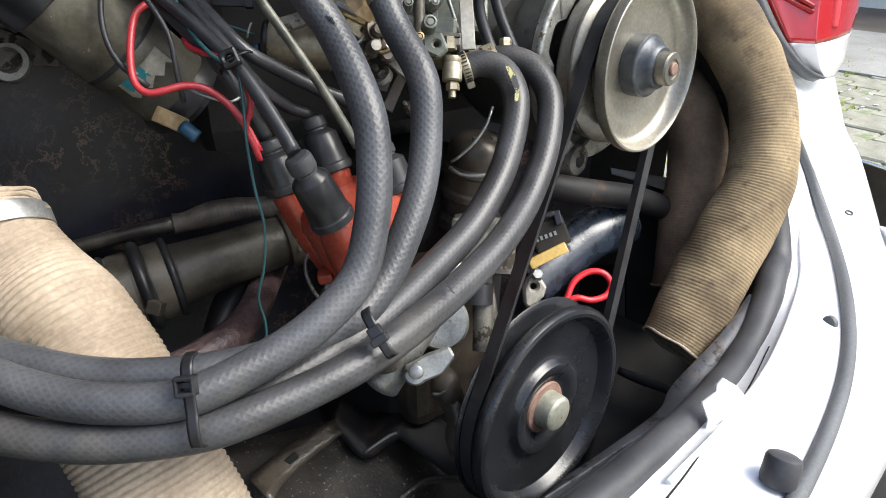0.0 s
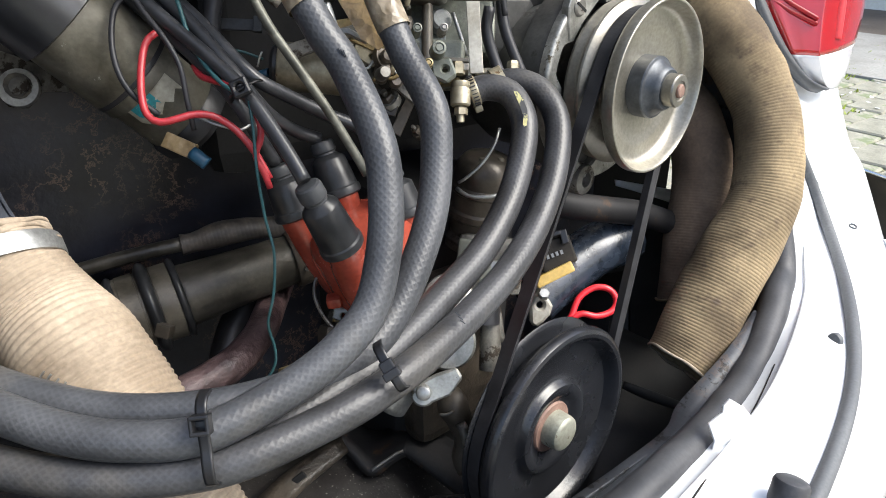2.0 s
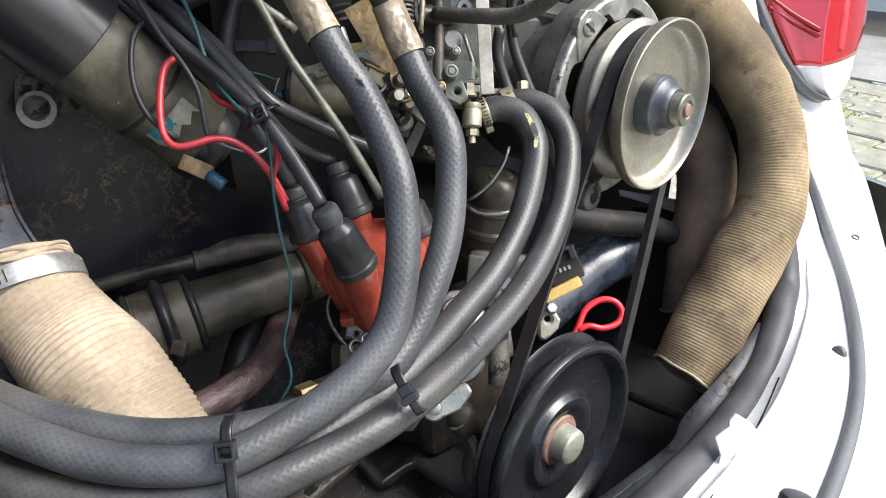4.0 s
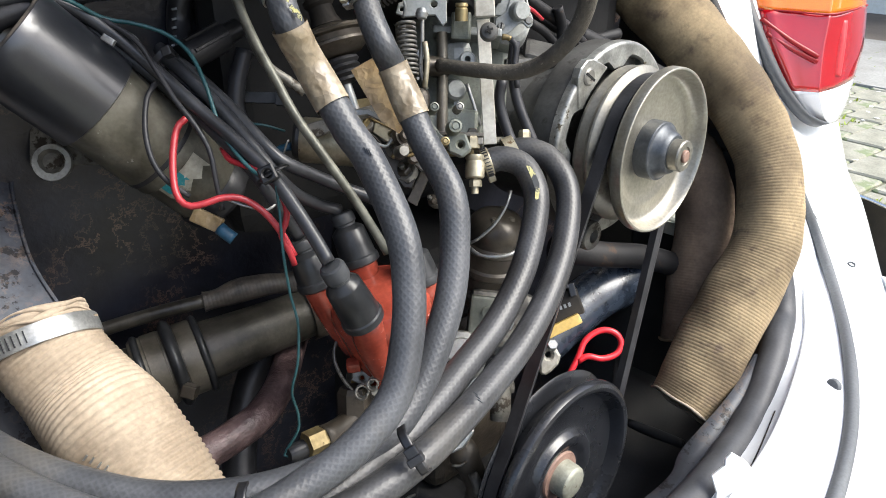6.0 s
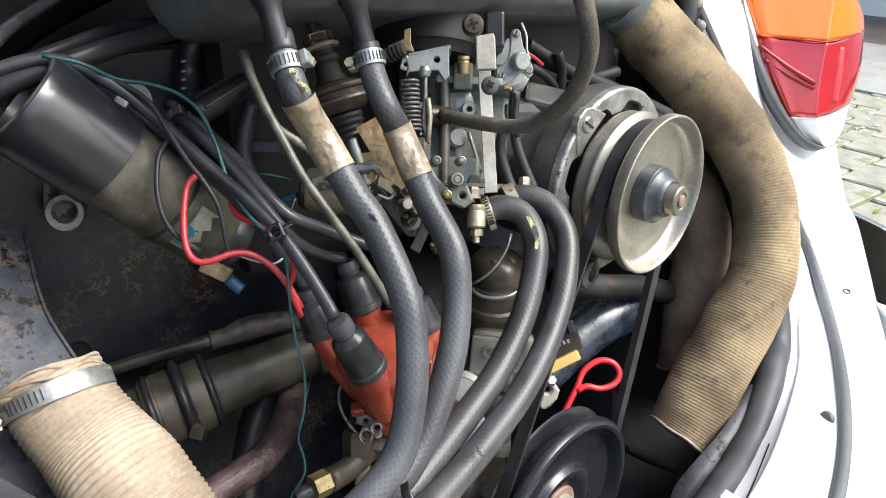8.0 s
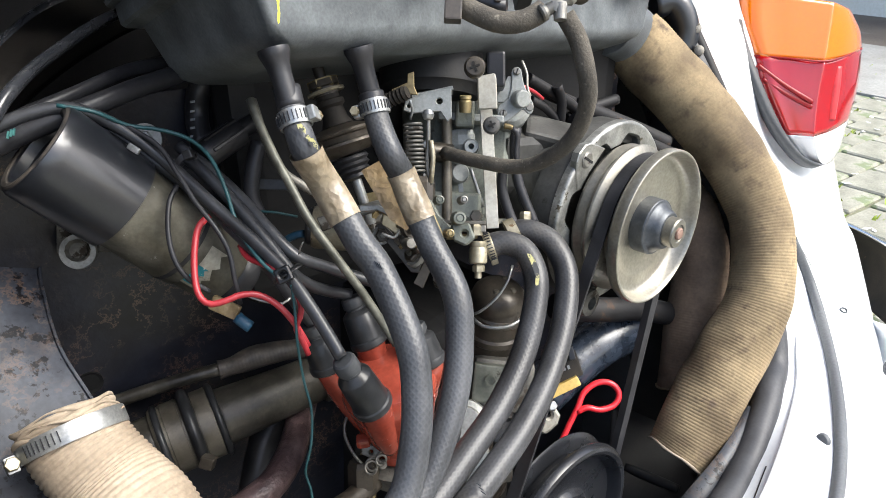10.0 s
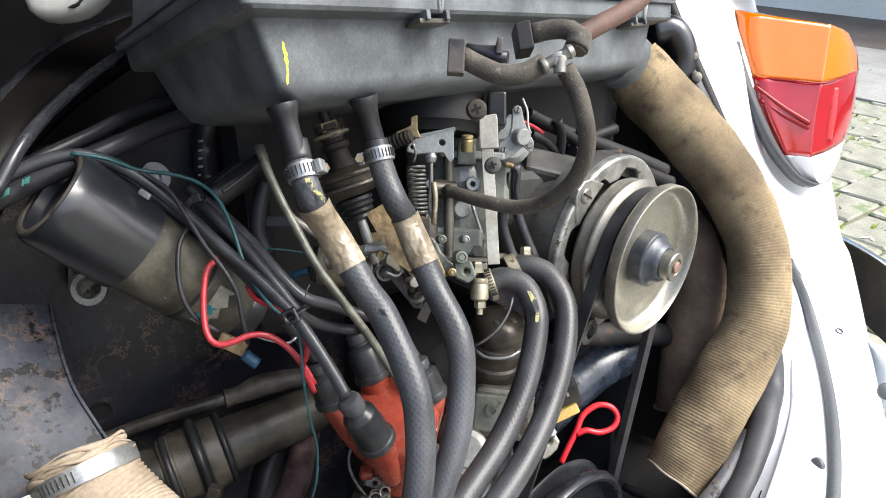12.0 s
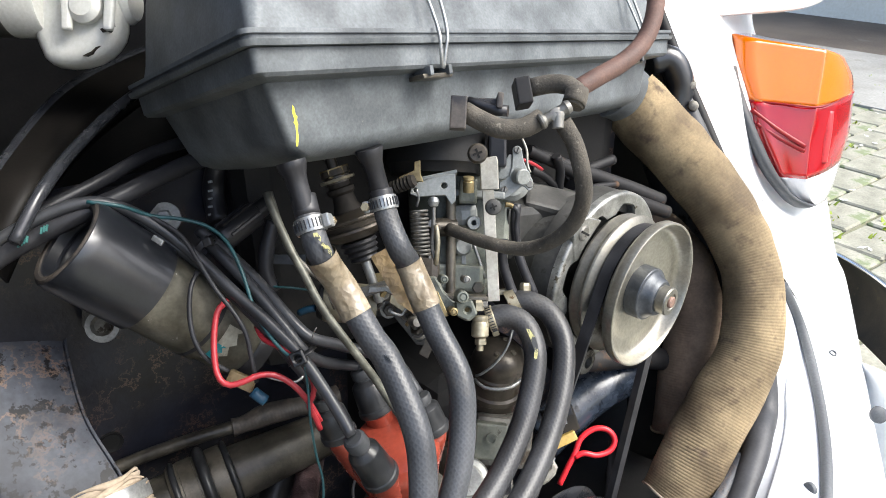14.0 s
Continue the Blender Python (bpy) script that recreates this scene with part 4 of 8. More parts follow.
g0, g1, g2, g3 = drawn(g0), drawn(g1), drawn(g2), drawn(g3)
thicken(part("trough", patch([g0, g1, g2, g3], nu=6, nv=4), TROUGH, gutter, "dark channel sheet, shade in its colour"), 0.002)
part("lip", sweep(g0, 0.0042, seg=12), SEAL_SHINE, gutter, "shiny dark lip")
part("worn_edge", sweep([Vector(a).lerp(Vector(b), 0.30) + FN * 0.0012 for a, b in zip(g0, g1)], 0.0011, seg=8), BAND_BROWN, gutter, "brown worn edge of the lip")
part("seal", sweep(drawn([(0.0216, 0.5671, 0.7395), (0.0517, 0.59, 0.768), (0.0884, 0.6123, 0.7921), (0.1373, 0.6497, 0.8102), (0.1948, 0.6829, 0.8208)]), 0.0042, seg=12), SEAL_SHINE, gutter, "shiny black rubber seal")
mount = thing("lid_hinge", (0.1029, 0.6265, 0.8668), "cream painted lid hinge with chipped edges", "hinge")
tongue = [(-0.0302, 0.0398), (-0.0302, -0.0080), (-0.0275, -0.0151), (-0.0235, -0.0239), (-0.0187, -0.0275), (-0.0092, -0.0287), (0.0012, -0.0275), (0.0107, -0.0247), (0.0179, -0.0207), (0.0243, -0.0147), (0.0283, -0.0084), (0.0302, -0.0012), (0.0306, 0.0080), (0.0306, 0.0398)]
hb = plate(tongue, 0.028, plane_at((0.0961, 0.5974, 0.879)), 0.0)
hb_edges = [e for e in hb.edges if len(e.link_faces) == 2 and e.calc_face_angle(0) > radians(60)]
bmesh.ops.bevel(hb, geom=hb_edges, offset=0.009, segments=4, affect="EDGES", profile=0.5)
for f in hb.faces:
    f.smooth = True
part("bracket", hb, CREAM, mount)
part("bolt", lathe([(0, 0.006), (0.008, 0.005), (0.012, 0.001), (0.012, -0.004)], (0.1033, 0.5883, 0.8908), FN, 20), CREAM, mount, "round painted bolt head")
for hq, turn in zip([(0.0926, 0.5941, 0.8977), (0.1176, 0.5757, 0.8977)], (3, -4)):
    part("rib", block((0.007, 0.046, 0.006), plane_at(Vector(hq) - FN * 0.0035, turn), 0.0028, 4), CREAM, mount)
for hq, drop, chip in (((0.1129, 0.5821, 0.8742), 0.0004, ((-0.004, 0.001), (0.0, 0.0022), (0.0042, 0.0004), (0.003, -0.0012), (0.0008, -0.0006), (-0.002, -0.0016))), ((0.1169, 0.5822, 0.8792), -0.0004, ((-0.0016, 0.0), (0.0, 0.0024), (0.0018, 0.0036), (0.0022, -0.002), (-0.0012, -0.0022))), ((0.1004, 0.5832, 0.8610), -0.0008, ((-0.006, -0.0030), (-0.0026, -0.0012), (0.0004, 0.0002), (0.0034, 0.0032), (0.0062, 0.0040), (0.0030, 0.0014), (0.0006, -0.0012), (-0.003, -0.0030)))):
    part("chip", plate(chip[::-1], 0.003, plane_at(Vector(hq) + FN * drop), 0.0), BROWN_OIL, mount, "chip down to dark metal")
part("side_lug", lathe([(0, 0.012), (0.014, 0.012), (0.017, 0.008), (0.017, -0.01), (0, -0.01)], (0.1312, 0.606, 0.8901), FR, 28), CREAM, mount)
part("arm", lathe([(0.0, 0.02), (0.0255, 0.02), (0.0265, 0.018), (0.0265, -0.006), (0.024, -0.008), (0, -0.008)], (0.0732, 0.6361, 0.892), FR, 32), CREAM, mount)
part("pivot", lathe([(0, 0.03), (0.0255, 0.03), (0.0255, -0.03), (0, -0.03)], (0.0565, 0.6545, 0.8906), FR, 32), OLD_STEEL, mount, "bare metal pivot")

# ---- drive: alternator, crank pulley, belt ----
TIP = Vector((0.455, 0.323, 0.656))
CF = TIP - AXLE * 0.0165
alternator = thing("alternator", CF - AXLE * 0.1, "grey alternator with an aluminium end frame and a plated pulley", "alternator")
part("front_disc", lathe([(0.0, -0.0155), (0.026, -0.0155), (0.036, -0.0153), (0.0400, -0.0147), (0.0440, -0.0134), (0.0465, -0.0129), (0.0530, -0.0128), (0.0560, -0.0120), (0.0580, -0.0103), (0.0598, -0.0070), (0.0611, -0.0030), (0.0620, -0.0002), (0.0626, 0.0005), (0.0635, 0.0006), (0.0642, 0.0002), (0.0645, -0.0010), (0.0646, -0.0070), (0.0634, -0.0092), (0.0540, -0.0152), (0.0485, -0.0187), (0.0468, -0.0260), (0.0, -0.0265)], CF, AXLE, 96), PULLEY, alternator, "plated pulley half with a worn dished face")
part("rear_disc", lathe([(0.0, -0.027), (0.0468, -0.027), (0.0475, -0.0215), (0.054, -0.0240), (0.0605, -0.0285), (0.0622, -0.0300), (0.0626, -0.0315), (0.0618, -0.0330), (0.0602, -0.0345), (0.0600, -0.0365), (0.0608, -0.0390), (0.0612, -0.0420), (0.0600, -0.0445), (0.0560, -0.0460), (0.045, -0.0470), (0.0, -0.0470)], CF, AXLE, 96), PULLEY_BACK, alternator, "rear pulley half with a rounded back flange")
part("spacer", lathe([(0.0232, -0.0165), (0.0232, -0.0040), (0.0226, -0.0030), (0.0212, -0.0027), (0.0204, -0.0020), (0.0182, 0.0006), (0.0168, 0.0034), (0.0154, 0.0060), (0.0144, 0.0068), (0.0, 0.0068)], CF, AXLE, 48), STEEL_BLUE, alternator, "blue-grey cupped washer")
part("nut", lathe([(0.0122, 0.001), (0.0122, 0.0145), (0.0114, 0.0158), (0.0075, 0.0160), (0.0070, 0.0150), (0.0, 0.0150)], CF, AXLE, 32), PULLEY_BACK, alternator, "dull grey round nut")
part("shaft_end", lathe([(0.0050, 0.012), (0.0050, 0.0166), (0.0042, 0.0174), (0.0, 0.0174)], CF, AXLE, 24), RUST, alternator, "rusty shaft end")
AF = along(CF - AXLE * 0.0605, AXLE, (0, 0, 1))
part("body", lathe([(0.0, -0.155), (0.04, -0.155), (0.06, -0.148), (0.066, -0.135), (0.066, -0.072), (0.05, -0.070), (0.0, -0.070)], CF, AXLE, 48), HOUSING, alternator, "grey ribbed housing")
def arc_ring(r0, r1, h0, h1, cuts, n=120):
    """A ring with arched slots: cuts are (from, to, inner radius), in degrees."""
    bm = bmesh.new()
    rows = []
    for i in range(n):
        a = 360 * i / n
        inner = r0
        for c0, c1, ri in cuts:
            if c0 < a < c1:
                inner = r0 + (ri - r0) * min(1.0, 4 * min(a - c0, c1 - a) / (c1 - c0) + 0.2)
        ca, sa = math.cos(radians(a)), math.sin(radians(a))
        rows.append([bm.verts.new(AF @ Vector((r * ca, r * sa, h))) for r, h in ((inner, h0), (inner, h1 - 0.002), (inner + 0.0015, h1), (r1 - 0.0030, h1), (r1 - 0.0012, h1 - 0.0005), (r1 - 0.0003, h1 - 0.0016), (r1, h1 - 0.0034), (r1, h0))])
    for i in range(n):
        a, b = rows[i], rows[(i + 1) % n]
        for j in range(8):
            bm.faces.new((a[j], b[j], b[(j + 1) % 8], a[(j + 1) % 8])).smooth = j in (3, 4, 5)
    bmesh.ops.recalc_face_normals(bm, faces=bm.faces)
    return bm
part("end_skirt", lathe([(0.0560, -0.016), (0.0770, -0.016), (0.0778, -0.014), (0.0778, 0.0066), (0.0600, 0.0066)], CF - AXLE * 0.0605, AXLE, 72), HOUSING, alternator, "oily grey skirt of the end frame")
part("end_frame", arc_ring(0.0585, 0.0790, 0.006, 0.014, [(10 + 45 * k, 40 + 45 * k, 0.0675) for k in range(8)]), ALU, alternator, "cast aluminium end frame with slots")
# Added dark disc gives the slotted frame its shaded interior.
part("dark_interior", lathe([(0.0, 0.0), (0.064, 0.0), (0.064, -0.01), (0, -0.01)], CF - AXLE * 0.0700, AXLE, 40), DARKPLASTIC, alternator)
LUG = Vector((0.4020, 0.3805, 0.7133))
EM = along(LUG + AXLE * 0.0012, AXLE, (0.0, 0.0, 1.0))
ear_up = EM.inverted().to_3x3() @ (LUG - CF)
ear_up.z = 0.0
ear_up.normalize()
ear_side = Vector((-ear_up.y, ear_up.x, 0.0))
ear = [ear_up * a + ear_side * b for a, b in ((-0.0125, 0.022), (-0.001, 0.0165), (0.0085, 0.0095), (0.0120, 0.0035), (0.0115, -0.0055), (0.0070, -0.0110), (-0.002, -0.0165), (-0.0125, -0.022))]
ear = ear if (ear[1].x - ear[0].x) * (ear[2].y - ear[1].y) - (ear[1].y - ear[0].y) * (ear[2].x - ear[1].x) > 0 else ear[::-1]
part("ear", plate([(q.x, q.y) for q in ear], 0.007, EM, 0.0008), ALU, alternator, "aluminium ear")
part("screw", lathe([(0.0, 0.0016), (0.0052, 0.0014), (0.0068, 0.0004), (0.0068, -0.002), (0, -0.002)], LUG + AXLE * 0.0014, AXLE, 24), OLD_STEEL, alternator, "slotted screw")
part("screw_slot", block((0.0122, 0.0018, 0.0010), along(LUG + AXLE * 0.0028, AXLE, (0.5, 0.1, 0.8)), 0.0), HOLE, alternator)
part("lower_lug", lathe([(0.006, 0.003), (0.012, 0.002), (0.013, 0.0), (0.013, -0.018), (0.006, -0.018), (0.006, 0.003)], (0.4215, 0.379, 0.5789), AXLE, 24), ALU_DIRTY, alternator, "adjusting eye")
part("slip_ring_cover", block((0.09, 0.05, 0.05), along(Vector((0.4218, 0.4476, 0.6929)), (0.3, 0.9, -0.1)), 0.008), HOUSING, alternator)

BOLT = Vector((0.341, 0.302, 0.410))
CC = BOLT - AXLE * 0.005
crank = thing("crank_pulley", CC - AXLE * 0.03, "black pressed steel crankshaft pulley with a large bolt", "pulley")
part("disc", lathe([(0.0, -0.0105), (0.0225, -0.0105), (0.0255, -0.0092), (0.0285, -0.0068), (0.0315, -0.0055), (0.0350, -0.0052), (0.0372, -0.0058), (0.0388, -0.0078), (0.0402, -0.0104), (0.0425, -0.0119), (0.047, -0.0122), (0.058, -0.0116), (0.066, -0.0106), (0.0715, -0.0095), (0.0742, -0.0055), (0.0760, -0.0015), (0.0785, 0.0008), (0.0815, 0.0014), (0.0842, 0.0002), (0.0858, -0.0025), (0.0860, -0.0055), (0.0845, -0.0085), (0.075, -0.0135), (0.072, -0.0195), (0.0, -0.0195)], CC, AXLE, 120), PULLEY_BLACK, crank)
part("rear_flange", lathe([(0.071, -0.020), (0.080, -0.0215), (0.0850, -0.0230), (0.0862, -0.0240), (0.0850, -0.0255), (0.071, -0.026), (0.0, -0.026)], CC, AXLE, 96), PULLEY_BLACK, crank, "rear flange of the pulley")
part("washer", lathe([(0.0, -0.0085), (0.0205, -0.0085), (0.0215, -0.010), (0.0215, -0.014), (0, -0.014)], CC, AXLE, 40), RUST, crank, "rusty washer")
part("bolt", lathe([(0, 0.0056), (0.0102, 0.0056), (0.0125, 0.0050), (0.0140, 0.0036), (0.0146, 0.0010), (0.0150, -0.0085), (0.0158, -0.0095), (0, -0.0095)], CC, AXLE, 36), BOLT_METAL, crank, "worn pale bolt head")


def belt_loop(c1, r1, c2, r2, width, thick, n=40):
    """A V-belt round two pulleys with parallel shafts."""
    c1, c2 = Vector(c1), Vector(c2)
    z = AXLE
    d = c2 - c1
    x = (d - z * d.dot(z)).normalized()
    y = z.cross(x)
    D = (d - z * d.dot(z)).length
    beta = math.acos((r1 - r2) / D)
    pts = []
    for k in range(n + 1):
        a = beta + (2 * math.pi - 2 * beta) * k / n
        pts.append((c1, r1, a))
    for k in range(n + 1):
        a = -beta + 2 * beta * k / n
        pts.append((c2, r2, a))
    dense = []
    for i, (c, r, a) in enumerate(pts):
        dense.append((c + (x * math.cos(a) + y * math.sin(a)) * r, x * math.cos(a) + y * math.sin(a)))
    bm = bmesh.new()
    rows = []
    for p, o in dense:
        rows.append([bm.verts.new(p + o * u + z * v) for u, v in ((0, -width / 2), (0, width / 2), (-thick * 0.25, width / 2), (-thick, width * 0.3), (-thick, -width * 0.3), (-thick * 0.25, -width / 2))])
    for i in range(len(rows)):
        a, b = rows[i], rows[(i + 1) % len(rows)]
        for j in range(6):
            bm.faces.new((a[j], a[(j + 1) % 6], b[(j + 1) % 6], b[j]))
    bmesh.ops.recalc_face_normals(bm, faces=bm.faces)
    return bm
belt = solo("fan_belt", belt_loop(CF - AXLE * 0.0195, 0.0575, CC - AXLE * 0.0160, 0.0835, 0.0105, 0.0062), RUBBER, "black rubber V-belt between both pulleys", "belt")

# ---- air cleaner ----
AO = Vector((0.1314, 0.3665, 0.8927))
AEX = (Vector((0.6046, 0.4717, 0.8337)) - AO).normalized()
AEY = (Vector((0.1185, 0.5496, 0.8324)) - AO).normalized()
AEZ = AEX.cross(AEY).normalized()
AM = Matrix((AEX, AEY, AEZ)).transposed().to_4x4()
AM.translation = AO
cleaner = thing("air_cleaner", AM @ Vector((0.26, 0.1, -0.07)), "large grey-black plastic air cleaner box with wire clips", "air cleaner")


def rounded(u0, u1, v0, v1, r, n=5):
    pts = []
    for cx, cy, a0 in ((u1 - r, v0 + r, -90), (u1 - r, v1 - r, 0), (u0 + r, v1 - r, 90), (u0 + r, v0 + r, 180)):
        for k in range(n + 1):
            a = radians(a0 + 90 * k / n)
            pts.append((cx + r * math.cos(a), cy + r * math.sin(a)))
    return pts


def loft(levels, m, close=True, smooth=True):
    """Rounded rectangles stacked along z: (height, u0, u1, v0, v1, corner radius)."""
    bm = bmesh.new()
    rows = [[bm.verts.new(m @ Vector((x, y, h))) for x, y in rounded(*rest)] for h, *rest in levels]
    for a, b in zip(rows, rows[1:]):
        for j in range(len(a)):
            k = (j + 1) % len(a)
            bm.faces.new((a[j], a[k], b[k], b[j])).smooth = smooth
    if close:
        bm.faces.new(rows[0][::-1])
        bm.faces.new(rows[-1])
    bmesh.ops.recalc_face_normals(bm, faces=bm.faces)
    for e in bm.edges:
        if len(e.link_faces) == 2 and e.calc_face_angle(0) > radians(32):
            e.smooth = False
    return bm


AW = (Vector((0.6046, 0.4717, 0.8337)) - AO).length
shell = part("body", loft([(-0.061, 0.055, AW - 0.06, 0.050, 0.16, 0.02), (-0.058, 0.038, AW - 0.045, 0.034, 0.175, 0.012), (-0.0535, 0.030, AW - 0.035, 0.0265, 0.18, 0.007), (-0.047, 0.0255, AW - 0.031, 0.0228, 0.182, 0.0045), (-0.016, 0.014, AW - 0.02, 0.0165, 0.188, 0.0045), (-0.0145, 0.004, AW - 0.004, 0.003, 0.198, 0.005), (-0.0125, 0.002, AW - 0.002, 0.001, 0.199, 0.005), (-0.0005, 0.001, AW, 0.0, 0.20, 0.005)], AM), PLASTIC, cleaner, "lower half of the box")
cover = part("lid", loft([(0.0, -0.004, AW + 0.003, -0.004, 0.204, 0.007), (0.003, -0.005, AW + 0.004, -0.005, 0.205, 0.007), (0.0035, -0.002, AW + 0.002, -0.002, 0.203, 0.007), (0.0055, -0.002, AW + 0.002, -0.002, 0.203, 0.007), (0.006, -0.004, AW + 0.003, -0.004, 0.204, 0.007), (0.0085, -0.004, AW + 0.003, -0.004, 0.204, 0.007), (0.009, 0.005, AW - 0.006, 0.005, 0.196, 0.007), (0.02, 0.008, AW - 0.009, 0.008, 0.194, 0.009), (0.06, 0.014, AW - 0.016, 0.014, 0.188, 0.014), (0.095, 0.020, AW - 0.03, 0.022, 0.175, 0.03), (0.10, 0.04, AW - 0.05, 0.04, 0.16, 0.03)], AM), PLASTIC, cleaner, "upper half with a flanged rim")
for ob in (shell, cover):
    even = ob.modifiers.new("even_faces", "WEIGHTED_NORMAL")
    even.keep_sharp, even.weight = True, 100
for u in ((Vector((0.27, 0.397, 0.8742)) - AO).length, (Vector((0.536, 0.4578, 0.8415)) - AO).length):
    wire = [AM @ Vector(q) for q in ((u - 0.009, 0.012, 0.06), (u - 0.0070, 0.0, 0.03), (u - 0.0085, -0.009, 0.006), (u - 0.0085, -0.0085, -0.006), (u - 0.0065, -0.006, -0.0165), (u - 0.0040, -0.0085, -0.006), (u - 0.0005, -0.009, 0.006), (u + 0.005, 0.0, 0.03), (u + 0.008, 0.012, 0.06))]
    clip = part("clip", sweep(wire, 0.0012, seg=8, step=0.002), STEEL, cleaner, "bright wire spring clip")
    for s in (-1, 1):
        part("tab", block((0.0035, 0.018, 0.006), AM @ Matrix.Translation((u - 0.005 + s * 0.009, 0.006, -0.0165)), 0.0008), PLASTIC, clip)
    part("catch", block((0.028, 0.016, 0.003), AM @ Matrix.Translation((u - 0.006, 0.008, -0.0195)), 0.0008), BAND_BROWN, clip, "dirty moulded catch")
part("paint_mark", plate([(-0.0012, 0.0112), (-0.0004, 0.0100), (0.0001, 0.0062), (0.0010, 0.0050), (0.0006, 0.0030), (0.0011, 0.0010), (0.0007, -0.0020), (0.0009, -0.0060), (0.0003, -0.0104), (-0.0004, -0.0112), (-0.0007, -0.0085), (-0.0001, -0.0050), (-0.0003, 0.0), (-0.0012, 0.0018), (-0.0006, 0.0032), (-0.0016, 0.0075)], 0.0006, plane_at((0.1523, 0.3656, 0.8496), 4), 0.0), YELLOW_FRESH, cleaner, "streak of yellow paint")
part("hose_holder", join(block((0.010, 0.020, 0.010), plane_at((0.256, 0.3594, 0.841), -3), 0.001), block((0.022, 0.008, 0.003), plane_at((0.2823, 0.3712, 0.84), -2), 0.0008), block((0.004, 0.010, 0.022), plane_at((0.2917, 0.3634, 0.8409), -6), 0.001)), WORN_EDGE, cleaner, "dirty brown hose bracket")
part("hose_clip", block((0.0095, 0.017, 0.024), plane_at((0.3073, 0.359, 0.8457), 10), 0.001), BLACK_PAINT, cleaner, "black moulded clip")
part("outlet", lathe([(0.0, 0.003), (0.0086, 0.003), (0.0088, 0.001), (0.0080, -0.002), (0.0066, -0.006), (0.0060, -0.012), (0.0060, -0.026), (0.0, -0.028)], (0.1566, 0.3854, 0.8204), Vector((0.1575, 0.3872, 0.8244)) - Vector((0.1591, 0.3767, 0.7979)), 28), RUBBER, cleaner, "tapered rubber outlet")
part("outlet", lathe([(0.0, 0.003), (0.0088, 0.003), (0.0090, 0.001), (0.0082, -0.002), (0.0068, -0.006), (0.0062, -0.012), (0.0062, -0.026), (0.0, -0.028)], (0.2161, 0.3993, 0.813), Vector((0.2166, 0.4013, 0.8169)) - Vector((0.2204, 0.394, 0.7868)), 28), RUBBER, cleaner, "tapered rubber outlet")
# Neck goes near-black to hold the shade under the box.
part("intake_flange", lathe([(0.040, 0.02), (0.040, -0.014), (0.038, -0.016), (0.036, -0.022), (0, -0.022)], (0.3209, 0.4728, 0.7765), FU, 48), SHADE_BLACK, cleaner, "round black intake neck")
part("air_duct", sweep([(0.5685, 0.5172, 0.7854), (0.6041, 0.5232, 0.7702), (0.6221, 0.5163, 0.7534)], 0.0325, seg=28), PLASTIC, cleaner, "duct stub for the paper hose")
solo("fuel_filler_hose", sweep([(0.6834, 0.5524, 0.7891), (0.7027, 0.54, 0.7921), (0.7142, 0.5279, 0.7634), (0.7087, 0.526, 0.731)], 0.016, seg=20), BLACK_GLOSS, "shiny black bent rubber elbow", "hose")
rail = thing("side_channel", (0.7225, 0.5, 0.7278), "dark metal channel with clips along the body edge", "channel")
part("strip", sweep([(0.7239, 0.5808, 0.8391), (0.7228, 0.5424, 0.7861), (0.7233, 0.5067, 0.7397), (0.7238, 0.4659, 0.685)], 0.008, seg=8), BLACK_PAINT, rail)
for q in [(0.7162, 0.5164, 0.7653), (0.7119, 0.506, 0.7429), (0.7184, 0.452, 0.6784)]:
    part("clip", lathe([(0, 0.007), (0.006, 0.004), (0.007, -0.004), (0, -0.006)], q, FN, 12), ALU_DIRTY, rail, "pale clip")

# ---- hoses ----
def clamp(at, axis, r, width=0.009, screw=0.4, name="hose_clamp", label="silver worm-drive hose clamp", band=STEEL):
    """A worm-drive band with slots and its screw housing, round a hose of radius r."""
    axis = Vector(axis).normalized()
    c = thing(name, at, label, "hose clamp")
    w = width / 2
    part("band", lathe([(r, -w), (r + 0.0009, -w), (r + 0.0012, -w * 0.8), (r + 0.0012, w * 0.8), (r + 0.0009, w), (r, w)], at, axis, 40), band, c)
    m = along(at, axis, FN)
    slots = []
    for a in ([radians(360 / 26 * k) for k in range(26)] if r < 0.02 else [radians(70 + 5.5 * k) for k in range(8)]):
        out_ = m.to_3x3() @ Vector((math.cos(a), math.sin(a), 0))
        slots.append(block((0.0006, 0.0013, width * 0.62), along(Vector(at) + out_ * (r + 0.0013), axis, out_) , 0.0))
    part("perforation", join(*slots), RUBBER, c, "dark punched perforation")
    out_ = (FN * math.cos(screw * 6.28) + axis.cross(FN).normalized() * math.sin(screw * 6.28)).normalized()
    tang = axis.cross(out_)
    k_ = 0.7 if r < 0.02 else 1.0
    sc = Vector(at) + out_ * (r + 0.0042 * k_)
    part("housing", block((0.012 * k_, 0.0065 * k_, width * 0.9), along(sc, axis, out_), 0.001), band, c)
    part("screw", hexagon(sc + tang * 0.005 * k_, tang, 0.0075 * k_, 0.006 * k_), YELLOW_ZINC, c, "hexagon worm screw")
    return c


